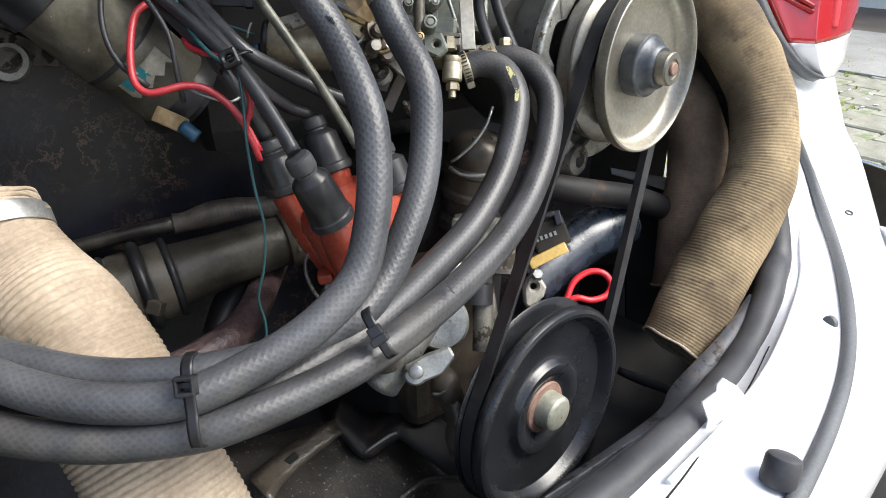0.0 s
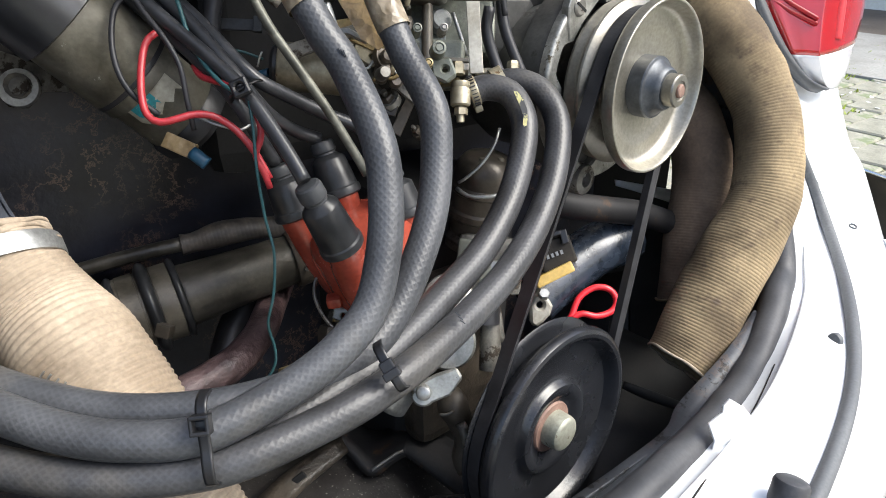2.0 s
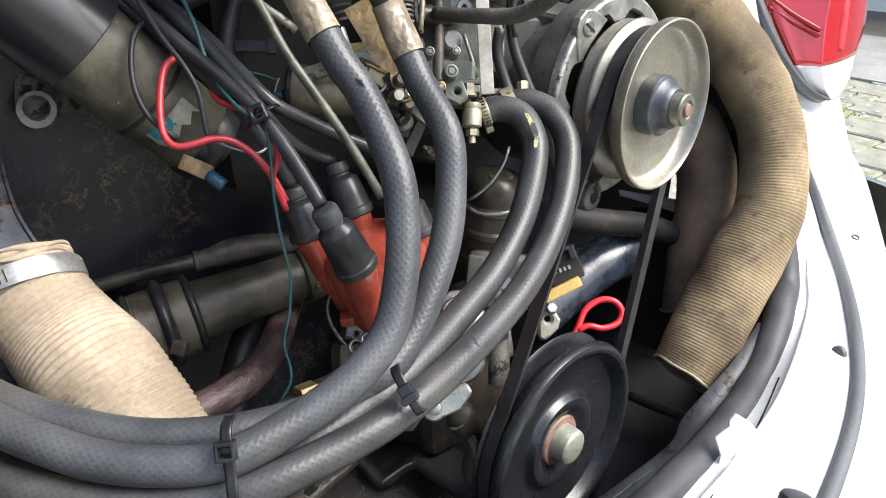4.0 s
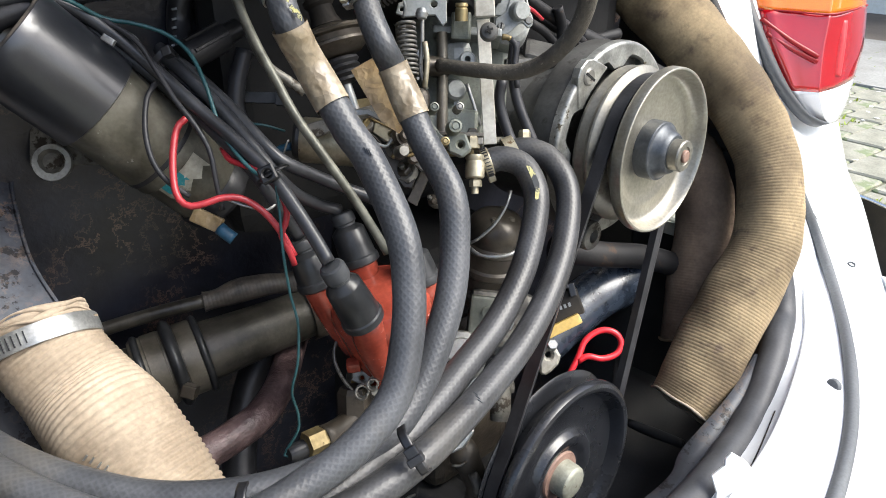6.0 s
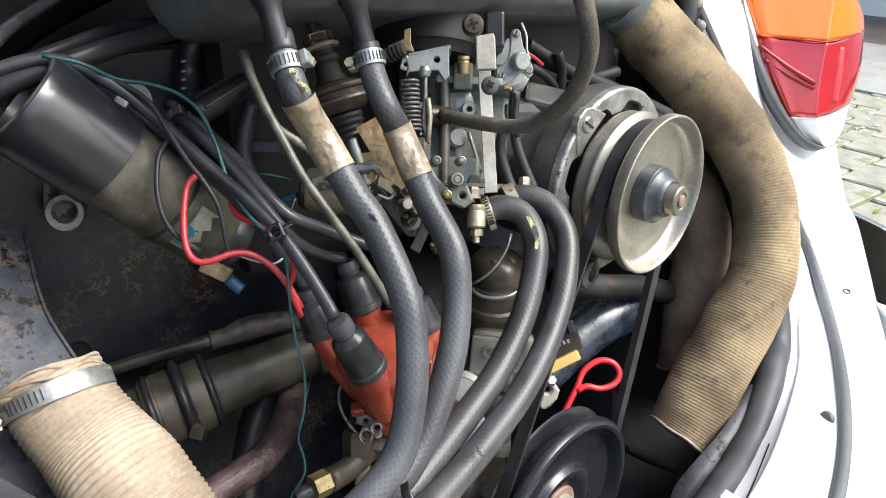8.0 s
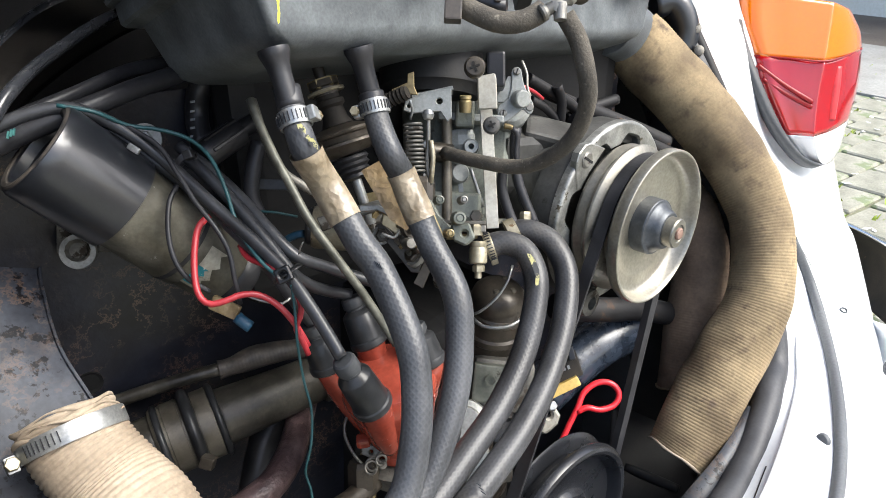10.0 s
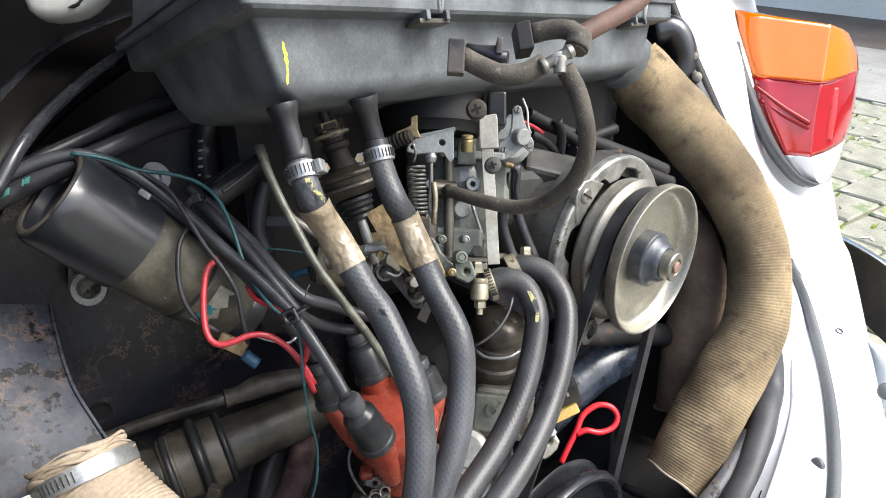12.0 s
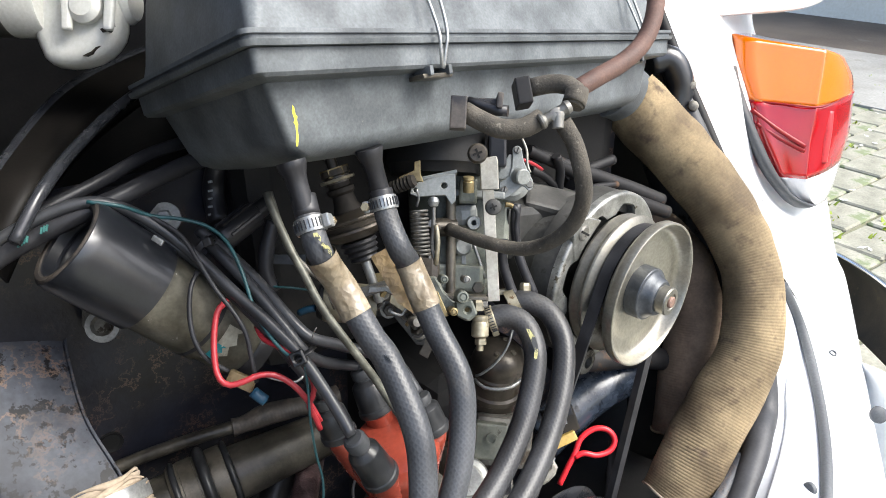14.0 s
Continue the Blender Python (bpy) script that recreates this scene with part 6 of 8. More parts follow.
part("lower_rim", lathe([(0.0280, -0.085), (0.0295, -0.088), (0.029, -0.097), (0.020, -0.099), (0.018, -0.104), (0.0, -0.104)], CA, CX, 48), RUBBER, coil)
mC = along(CA, CX, FN)
def on_can(deg, h, r=0.0285, n=10, w=22.0, hh=0.012):
    """A label bent round the can."""
    bm = bmesh.new()
    rows = []
    for i in range(n + 1):
        a = radians(deg - w + 2 * w * i / n)
        rows.append([bm.verts.new(mC @ Vector((r * math.cos(a), r * math.sin(a), h + s * hh * (1 + 0.25 * math.sin(i * 2.1 + s))))) for s in (-1, 1)])
    for a, b in zip(rows, rows[1:]):
        bm.faces.new((a[0], b[0], b[1], a[1])).smooth = True
    return bm
part("label", on_can(86, -0.058, 0.0278, w=36, hh=0.0095), LABEL, coil, "worn paper label")
part("print", on_can(73, -0.057, 0.0281, w=17, hh=0.0060), TEAL, coil, "teal patch of worn print")
part("terminal", block((0.020, 0.010, 0.006), plane_at((0.1290, 0.4483, 0.6445), -24), 0.001), TAPE_DARK, coil, "yellowed connector")
part("blue_sleeve", sweep([(0.131, 0.4323, 0.6440), (0.1339, 0.4283, 0.6405), (0.1369, 0.4256, 0.6372)], 0.0042, seg=12), BLUE, coil, "blue cable shoe")
big_bolt = thing("mounting_bolt", (0.0604, 0.5326, 0.6753), "recessed bolt with a wide pale washer on a bracket", "bolt")
part("washer", lathe([(0.006, 0.002), (0.012, 0.002), (0.0122, 0.001), (0.0125, -0.001), (0.006, -0.001)], (0.0596, 0.5314, 0.6746), FN + FR * 0.2, 32), ALU, big_bolt)
part("head", lathe([(0.0, 0.0025), (0.0042, 0.003), (0.0055, 0.003), (0.0078, 0.0055), (0.0082, 0.003), (0.0082, -0.002), (0, -0.002)], (0.0601, 0.5314, 0.6753), FN + FR * 0.2, 12), ALU_DIRTY, big_bolt)
part("bracket", plate([(-0.016, 0.018), (-0.013, 0.022), (0.02, 0.01), (0.03, 0.0), (0.03, -0.004), (0.014, -0.004), (0.004, -0.015), (-0.008, -0.014), (-0.016, -0.004)], 0.003, plane_at((0.0615, 0.5387, 0.6752))), ALU_DIRTY, big_bolt)

# ---- cables ----
def cable(name, pts, r, mat, label, category="cable", group=""):
    return solo(name, sweep(pts, r, seg=12, step=0.004), mat, label, category, group)
TIE_AT = (0.1545, 0.3982, 0.6833)
plug_leads = [[(0.1661, 0.354, 0.6404), (0.1638, 0.3641, 0.652), (0.16, 0.3792, 0.6676), (0.1551, 0.3963, 0.6831), (0.1454, 0.4192, 0.7), (0.1309, 0.4478, 0.7203), (0.1203, 0.4709, 0.7363), (0.1048, 0.4862, 0.7563), (0.0852, 0.4972, 0.7734), (0.0639, 0.5038, 0.781), (0.0347, 0.5083, 0.7754), (-0.0009, 0.5119, 0.7604)],
              [(0.1739, 0.4098, 0.6346), (0.167, 0.4093, 0.6483), (0.1548, 0.4065, 0.6722), (0.1475, 0.4191, 0.6886), (0.1375, 0.4426, 0.7059), (0.1257, 0.4722, 0.7244), (0.1096, 0.4885, 0.7432), (0.0905, 0.5031, 0.7621), (0.0631, 0.5173, 0.768), (0.0272, 0.5258, 0.7609)],
              [(0.2082, 0.4166, 0.6422), (0.1938, 0.4177, 0.6491), (0.1756, 0.4118, 0.663), (0.1609, 0.4056, 0.6804), (0.1543, 0.4199, 0.696), (0.1465, 0.444, 0.7148), (0.1369, 0.4699, 0.7322), (0.1298, 0.4869, 0.7424)],
              [(0.2367, 0.3794, 0.6271), (0.2288, 0.3954, 0.6486), (0.2094, 0.4059, 0.6603), (0.1875, 0.4095, 0.6738), (0.168, 0.4112, 0.687), (0.1593, 0.4259, 0.7006), (0.1526, 0.4498, 0.7159), (0.1421, 0.4744, 0.7323), (0.1301, 0.4972, 0.746)]]
for path, (b0, b1) in zip(plug_leads, boots):
    lead = thing("ignition_lead", b0, "thick black ignition lead with a rubber boot on the distributor", "cable", "ignition leads")
    part("wire", sweep(path, 0.0042, seg=12, step=0.004), LEAD, lead)
    ax = Vector(b1) - Vector(b0)
    h = ax.length * 0.88
    bt = part("boot", lathe([(0.0, -0.004), (0.0120, -0.004), (0.0136, -0.003), (0.0139, -0.0005), (0.0136, 0.0015), (0.0127, 0.0025), (0.0123, h * 0.32), (0.0114, h * 0.66), (0.0108, h * 0.69), (0.0072, h * 0.78), (0.0, h * 0.78)], b0, ax, 32), BOOT_DARK, lead, "black rubber plug boot")
    part("boot_cap", lathe([(0.0, h * 0.74), (0.0069, h * 0.75), (0.0069, h * 0.82), (0.0079, h * 0.845), (0.0081, h * 0.87), (0.0080, h * 1.02), (0.0074, h * 1.06), (0.0060, h * 1.08), (0.0, h * 1.08)], b0, ax, 32), BOOT, bt, "grey rubber cap")
cable("cable", [(-0.0117, 0.511, 0.7435), (0.0095, 0.5096, 0.7554), (0.0304, 0.5089, 0.7636), (0.055, 0.5068, 0.7717), (0.0882, 0.5077, 0.7793), (0.1228, 0.5199, 0.7843), (0.1614, 0.5348, 0.7873)], 0.0066, WIRE, "thick black cable along the side panel")
cable("cable", [(-0.0045, 0.5435, 0.7601), (0.0213, 0.5342, 0.7647), (0.0507, 0.5379, 0.7722), (0.0827, 0.5461, 0.7789), (0.12, 0.5641, 0.7853), (0.155, 0.58, 0.7857)], 0.005, WIRE, "black cable under the air cleaner")
cable("earth_wire", [(0.0633, 0.4953, 0.7846), (0.0817, 0.4894, 0.779), (0.0997, 0.4898, 0.7674), (0.1152, 0.4829, 0.7637), (0.1302, 0.4747, 0.7571), (0.1383, 0.4625, 0.7468), (0.1401, 0.4475, 0.7311), (0.1396, 0.4342, 0.7131), (0.1411, 0.422, 0.6993), (0.1452, 0.4069, 0.6886), (0.1504, 0.3956, 0.683)], 0.0013, TEAL_WIRE, "thin teal wire along the loom")
cable("earth_wire", [(0.1539, 0.3898, 0.6801), (0.1528, 0.3863, 0.6614), (0.1506, 0.3823, 0.6407), (0.1511, 0.3796, 0.6138), (0.1517, 0.3738, 0.5936), (0.1471, 0.3698, 0.5698), (0.1411, 0.3695, 0.5504), (0.1423, 0.3667, 0.5356), (0.1403, 0.3641, 0.5243), (0.1324, 0.3662, 0.5112), (0.13, 0.3665, 0.5065), (0.1357, 0.3617, 0.5055)], 0.0009, TEAL_WIRE, "thin teal wire hanging beside the distributor")
cable("red_wire", [(0.1276, 0.4462, 0.7134), (0.1193, 0.4442, 0.7091), (0.1125, 0.4371, 0.6983), (0.1071, 0.4273, 0.6846), (0.1057, 0.4197, 0.6749), (0.1097, 0.4139, 0.6701), (0.1188, 0.4105, 0.671), (0.1289, 0.4093, 0.6724), (0.1395, 0.4055, 0.6699), (0.1485, 0.3992, 0.6614), (0.155, 0.3922, 0.6488), (0.1593, 0.3859, 0.6343)], 0.0021, RED_WIRE, "red wire looped below the coil")
cable("red_wire", [(0.1402, 0.4333, 0.694), (0.1401, 0.4226, 0.6899), (0.1456, 0.4105, 0.688), (0.1513, 0.3994, 0.6859), (0.1558, 0.3917, 0.6764), (0.1582, 0.3884, 0.6647), (0.1562, 0.3875, 0.6561), (0.1532, 0.3882, 0.649), (0.1561, 0.3849, 0.6378), (0.1579, 0.384, 0.6296)], 0.0019, RED_WIRE, "red wire tied into the loom")
cable("black_wire", [(0.1155, 0.4633, 0.7316), (0.1072, 0.4566, 0.7241), (0.1009, 0.4465, 0.7087), (0.0998, 0.4382, 0.6936), (0.1044, 0.433, 0.6815), (0.115, 0.4293, 0.6701)], 0.0017, WIRE, "thin black wire over the coil")
cable("black_wire", [(0.0983, 0.4908, 0.7674), (0.1115, 0.4752, 0.7556), (0.1161, 0.4601, 0.7408), (0.1202, 0.4445, 0.7247), (0.1257, 0.4322, 0.7111), (0.1292, 0.4238, 0.6968), (0.1288, 0.4186, 0.6785), (0.1299, 0.4184, 0.6612)], 0.0016, WIRE, "thin black wire over the coil")
cable("black_wire", [(0.1307, 0.4148, 0.67), (0.1399, 0.4078, 0.6651), (0.1517, 0.4023, 0.6613), (0.159, 0.4038, 0.6637)], 0.0009, STEEL, "thin bare wire behind the red one")
cable("green_wire", [(0.1706, 0.4824, 0.6935), (0.1829, 0.4728, 0.6928), (0.1984, 0.4711, 0.6861)], 0.0009, TEAL_WIRE, "thin green wire behind the loom")
cable("cable", [(0.1752, 0.5468, 0.7829), (0.1651, 0.5467, 0.7703), (0.1599, 0.5461, 0.7515), (0.1559, 0.5309, 0.7327)], 0.0085, RUBBER, "black breather hose with pale printing")
cable("cable", [(0.1867, 0.4976, 0.7385), (0.1779, 0.4936, 0.7209), (0.1726, 0.4893, 0.7028), (0.1743, 0.4831, 0.6877)], 0.006, WIRE, "black cable behind the loom")
wt = thing("cable_tie", TIE_AT, "black plastic cable tie round a bundle of leads", "cable tie", "cable ties")
tm = plane_at((0.1504, 0.3913, 0.6874), 25)
part("head", plate([(-0.005, -0.005), (0.005, -0.005), (0.005, 0.005), (-0.005, 0.005)], 0.005, tm @ Matrix.Translation((0, 0, 0.003)), 0.001, holes=[(0, 0, 0.0025)]), DARKPLASTIC, wt)
part("strap", sweep([tm @ Vector(q) for q in ((-0.0085, -0.002, -0.008), (-0.007, -0.001, -0.002), (0.0, 0.0, 0.0005), (0.008, 0.001, -0.001), (0.0105, 0.002, -0.008))], 0.0022, seg=8, flat=0.35), DARKPLASTIC, wt)
part("tail", sweep([tm @ Vector(q) for q in ((0.013, 0.008, -0.004), (0.016, 0.011, -0.002), (0.019, 0.013, 0.0))], 0.0012, seg=6, flat=0.4), STEEL, wt, "bright tie end")
tie2_ = thing("cable_tie", (0.1292, 0.4755, 0.7457), "black plastic cable tie on the loom", "cable tie", "cable ties")
part("head", block((0.006, 0.006, 0.008), plane_at((0.1279, 0.4706, 0.7475), 20), 0.001), DARKPLASTIC, tie2_)
part("strap", lathe([(0.0085, -0.002), (0.0095, -0.002), (0.0095, 0.002), (0.0085, 0.002)], (0.1269, 0.4784, 0.7409), Vector((0.135, 0.4657, 0.7298)) - Vector((0.1226, 0.4845, 0.7456)), 20), DARKPLASTIC, tie2_)
shoe = thing("cable_shoe", (0.1896, 0.4589, 0.6781), "blue insulated cable shoe on a terminal", "connector")
part("sleeve", sweep([(0.1841, 0.4613, 0.6752), (0.1889, 0.4572, 0.6787), (0.1938, 0.452, 0.6808)], 0.0028, seg=10), BLUE, shoe)
part("tongue", block((0.010, 0.0045, 0.002), plane_at((0.198, 0.4477, 0.6812)), 0.0005), STEEL, shoe)
cs = thing("crimp", (0.0966, 0.4722, 0.7573), "small bright crimped cable end", "connector")
part("ferrule", block((0.008, 0.004, 0.003), plane_at((0.0961, 0.4713, 0.7576), -32), 0.0008), STEEL, cs)

plug = thing("connector_plug", (0.1666, 0.4896, 0.7463), "ribbed black plastic connector plug", "connector")
pa, pb = Vector((0.1412, 0.4841, 0.7403)), Vector((0.1893, 0.4989, 0.7553))
part("shell", lathe([(0, 0), (0.0088, 0), (0.0098, 0.003), (0.0098, 0.030), (0.0088, 0.033), (0.0070, 0.034), (0.0066, 0.046), (0, 0.047)], pa, pb - pa, 20), DARKPLASTIC, plug)
for k in range(5):
    o = (along(pa, pb - pa, FN).to_3x3() @ Vector((math.cos(k - 2), math.sin(k - 2), 0)))
    part("rib", block((0.0025, 0.0022, 0.028), along(pa + o * 0.0101 + (pb - pa).normalized() * 0.018, pb - pa, o), 0.0006), DARKPLASTIC, plug)

# ---- carburettor ----
carb = thing("carburettor", (0.2986, 0.4214, 0.7222), "grey cast carburettor with springs, levers and brass screws", "carburettor")
def facing_box(name, t_pt, size, mat, turn=0.0, bevel=0.002, parent=carb, label=""):
    return part(name, block(size, plane_at(t_pt, turn), bevel), mat, parent, label)
part("throat", lathe([(0, 0.03), (0.030, 0.03), (0.030, 0.012), (0.026, 0.008), (0.024, -0.05), (0.028, -0.055), (0.028, -0.07), (0, -0.07)], (0.3359, 0.4912, 0.734), FU, 36), CARB_BODY, carb)
facing_box("body", (0.3356, 0.4563, 0.7044), (0.050, 0.105, 0.035), CARB_BODY, -3, 0.004)
facing_box("float_bowl", (0.3653, 0.4677, 0.6971), (0.05, 0.06, 0.04), CARB_BODY, -3, 0.005)
facing_box("base_flange", (0.2864, 0.4011, 0.6787), (0.050, 0.005, 0.030), ALU_DIRTY, -2, 0.001)
part("lever_plate", plate([(-0.019, -0.006), (-0.0175, 0.001), (0.004, 0.009), (0.014, 0.010), (0.015, -0.010), (0.012, -0.013), (0.007, -0.006), (-0.013, -0.008)], 0.003, plane_at((0.2826, 0.4199, 0.7684), -2), 0.0005, holes=[(-0.015, -0.003, 0.0015), (0.006, 0.001, 0.0022)]), CARB_ZINC, carb, "pressed lever plate with two holes")
part("lever_web", block((0.03, 0.003, 0.018), plane_at((0.2955, 0.4356, 0.7688), 12), 0.0006), CARB_ZINC, carb)
spring_pts = []
for k in range(12 * 9 + 1):
    a, f = 2 * math.pi * k / 9, k / 108
    c = Vector((0.2577, 0.4059, 0.7606)).lerp(Vector((0.2537, 0.3973, 0.7282)), f)
    spring_pts.append(c + FR * (0.0058 * math.cos(a)) + FN * (0.0058 * math.sin(a)))
part("return_spring", sweep(spring_pts, 0.0010, seg=6, step=0.0022), OLD_STEEL, carb, "steel coil spring")
part("spring_hook", sweep([(0.256, 0.4059, 0.7768), (0.2573, 0.4052, 0.7704), (0.2561, 0.4063, 0.7639)], 0.001, seg=6, step=0.002), STEEL, carb)
part("push_rod", sweep([(0.2708, 0.4064, 0.7659), (0.2668, 0.401, 0.7477), (0.2632, 0.3981, 0.7319), (0.2633, 0.3914, 0.721)], 0.0015, seg=8), OLD_STEEL, carb)
part("ball_stud", lathe([(0, 0.004), (0.003, 0.003), (0.0042, 0.0), (0.003, -0.003), (0, -0.004)], (0.2676, 0.4019, 0.766), FU, 14), STEEL, carb)
part("support_strip", plate([(-0.0046, 0.016), (0.0046, 0.016), (0.0050, -0.072), (-0.0042, -0.072)], 0.002, plane_at((0.3289, 0.4134, 0.7411), 3), 0.0004), STRIP, carb, "pale flat support strip")
part("throttle_shaft", lathe([(0, 0.012), (0.0045, 0.012), (0.0045, -0.03), (0, -0.03)], (0.317, 0.4457, 0.7206), -FR + FN, 16), OLD_STEEL, carb)
facing_box("step", (0.3099, 0.4268, 0.6811), (0.040, 0.022, 0.02), CARB_BODY, -3, 0.003)
part("pump_arm", plate([(-0.0022, 0.016), (0.0022, 0.016), (0.0018, -0.014), (-0.0018, -0.014)], 0.002, plane_at((0.3163, 0.4283, 0.6961), 4), 0.0004), CARB_ZINC, carb, "pump arm")
part("plug", hexagon((0.3179, 0.411, 0.6763), FN, 0.009, 0.006), BAND_BROWN, carb, "stained plug")
part("gasket_edge", block((0.050, 0.0025, 0.030), plane_at((0.2869, 0.4018, 0.6828), -2), 0.0005), BAND_BROWN, carb)
part("bowl_lid", block((0.05, 0.006, 0.035), plane_at((0.3412, 0.4486, 0.7386), -3), 0.0015), CARB_ZINC, carb)
part("pivot_screw", lathe([(0, 0.0028), (0.003, 0.0027), (0.0052, 0.0020), (0.0062, 0.0006), (0.0062, -0.003), (0, -0.003)], (0.3188, 0.3966, 0.7512), FN, 24), HOUSING, carb, "dark slotted pivot screw")
part("choke_housing", lathe([(0, 0.008), (0.012, 0.008), (0.016, 0.004), (0.016, -0.02), (0, -0.02)], (0.3736, 0.4387, 0.7458), FN, 28), CARB_ZINC, carb)
part("choke_lever", plate([(-0.0017, 0.014), (-0.0022, 0.007), (-0.0042, 0.0), (-0.0084, -0.0036), (-0.0123, -0.006), (-0.0125, -0.014), (-0.012, -0.0199), (-0.0084, -0.0193), (-0.0028, -0.0165), (0.0028, -0.0119), (0.0063, -0.0087), (0.0084, -0.0095), (0.0109, -0.0123), (0.0132, -0.0122), (0.0148, -0.0101), (0.0154, -0.0067), (0.0146, -0.0035), (0.0118, 0.0014), (0.0078, 0.0105), (0.0064, 0.0175), (0.0057, 0.0214), (0.0043, 0.023), (0.0024, 0.0237), (0.0004, 0.0231), (-0.0011, 0.0217), (-0.0018, 0.0193)], 0.0025, plane_at((0.3633, 0.4237, 0.7587)), 0.0006), CARB_ZINC, carb, "cast choke lever with rounded ends")
part("choke_back", plate([(-0.0125, -0.004), (-0.0125, 0.001), (-0.004, 0.016), (-0.0015, 0.016), (-0.002, -0.004)], 0.002, plane_at((0.3640, 0.4252, 0.7589)), 0.0004), CARB_ZINC, carb, "plate behind the lever")
for q, a in (((0.3701, 0.4290, 0.7768), 70), ((0.3535, 0.4242, 0.7483), 80)):
    part("lever_screw", lathe([(0, 0.0016), (0.0022, 0.0015), (0.0028, 0.0006), (0.0028, -0.002), (0, -0.002)], q, FN, 18), OLD_STEEL, carb, "slotted screw")
    part("slot", block((0.0046, 0.0009, 0.0006), plane_at(Vector(q) + FN * 0.0016, a), 0.0), HOLE, carb)
part("rivet", lathe([(0, 0.0012), (0.0026, 0.0010), (0.0031, 0.0), (0.0031, -0.002), (0, -0.002)], (0.3712, 0.4139, 0.7522), FN, 18), OLD_STEEL, carb, "flat rivet")
part("terminal", sweep([(0.3405, 0.4075, 0.7442), (0.3425, 0.4052, 0.7441), (0.3445, 0.4032, 0.7430)], [0.0024, 0.0020, 0.0022], seg=10, step=0.001), BRASS, carb, "brass wire terminal")
for q in [(0.2837, 0.4268, 0.7357)]:
    part("screw", lathe([(0, 0.0022), (0.0028, 0.002), (0.0035, 0.0008), (0.0035, -0.002), (0, -0.002)], q, FN, 14), STEEL, carb, "small slotted screw")
part("phillips_screw", lathe([(0, 0.002), (0.0022, 0.0025), (0.006, 0.002), (0.0075, 0.0), (0.0075, -0.004), (0, -0.004)], (0.3137, 0.4105, 0.7904), FN, 22), BROWN_METAL, carb, "dark cross-head screw")
part("screw_cross", join(block((0.0072, 0.0016, 0.001), plane_at((0.3122, 0.4087, 0.7912), 20), 0.0), block((0.0016, 0.0072, 0.0011), plane_at((0.3122, 0.4087, 0.7912), 20), 0.0)), HOLE, carb)
part("pivot_cross", join(block((0.0056, 0.0013, 0.001), plane_at((0.3162, 0.3935, 0.7529), 20), 0.0), block((0.0013, 0.0056, 0.0011), plane_at((0.3162, 0.3935, 0.7529), 20), 0.0)), HOLE, carb)
part("brass_nut", lathe([(0, 0.006), (0.0042, 0.006), (0.0045, 0.004), (0.0036, 0.003), (0.0045, 0.002), (0.0045, -0.006), (0, -0.006)], (0.317, 0.4246, 0.761), FU + FN * 0.3, 20), BRASS, carb, "brass nut")
facing_box("clamp_block", (0.3506, 0.4316, 0.7788), (0.014, 0.026, 0.02), DARKPLASTIC, 0, 0.002)
facing_box("jet_cover", (0.3249, 0.4373, 0.7286), (0.019, 0.019, 0.014), CARB_ZINC, 4, 0.006)
part("cover_boss", lathe([(0.0022, -0.001), (0.0022, 0.007), (0.005, 0.007), (0.006, 0.005), (0.0062, -0.006), (0, -0.006)], (0.3232, 0.425, 0.7266), FN, 20), CARB_ZINC, carb, "hollow cast boss")
facing_box("jet_block", (0.3283, 0.4394, 0.7476), (0.0145, 0.020, 0.014), CARB_BODY, -2, 0.002)
part("top_strip", plate([(-0.0065, 0.018), (0.0065, 0.020), (0.0075, 0.016), (0.0075, -0.006), (-0.0065, -0.006)], 0.0025, plane_at((0.3277, 0.4131, 0.764), 2), 0.0008), STRIP, carb, "broad upper end of the support strip")
part("choke_boss", lathe([(0, 0.008), (0.0056, 0.008), (0.0066, 0.0070), (0.0070, 0.0), (0, -0.004)], (0.3661, 0.4213, 0.7581), FN + FR * 0.45 - FU * 0.25, 28), CARB_ZINC, carb, "cylindrical lever boss")
part("pale_rod", sweep([(0.2673, 0.3988, 0.7493), (0.2662, 0.3947, 0.7391), (0.2635, 0.3923, 0.7296), (0.2615, 0.3909, 0.7226)], 0.0018, seg=8), YELLOW_ZINC, carb)
part("post", lathe([(0, 0.027), (0.0040, 0.027), (0.0040, -0.054), (0, -0.054)], (0.3094, 0.4368, 0.72), FU, 16), BAND_BROWN, carb, "olive stained post")
part("linkage", sweep([(0.3211, 0.4227, 0.7111), (0.3225, 0.416, 0.6971), (0.3244, 0.41, 0.6827)], 0.0014, seg=8), STEEL, carb, "thin link rod")
part("eye", lathe([(0.0020, 0.0015), (0.0043, 0.0015), (0.0043, -0.0015), (0.0020, -0.0015), (0.0020, 0.0015)], (0.3136, 0.4227, 0.688), FN, 20), CARB_ZINC, carb)
part("pump_cover", lathe([(0, 0.005), (0.0062, 0.0045), (0.0078, 0.002), (0.0080, -0.008), (0, -0.008)], (0.3167, 0.4311, 0.7058), FN + FR * 0.3, 24), CARB_ZINC, carb, "round pump cover")
part("side_pipe", lathe([(0, 0.010), (0.0065, 0.010), (0.0075, 0.006), (0.0075, -0.01), (0, -0.01)], (0.3035, 0.4391, 0.723), -FR + FN * 0.5, 20), BROWN_METAL, carb)
part("bracket_low", plate([(-0.013, 0.0015), (0.0, 0.0035), (0.012, 0.001), (0.0125, -0.0015), (0.0, -0.0005), (-0.013, -0.003)], 0.008, plane_at((0.335, 0.3924, 0.6735), -4), 0.0005), YELLOW_ZINC, carb, "yellow zinc bracket")
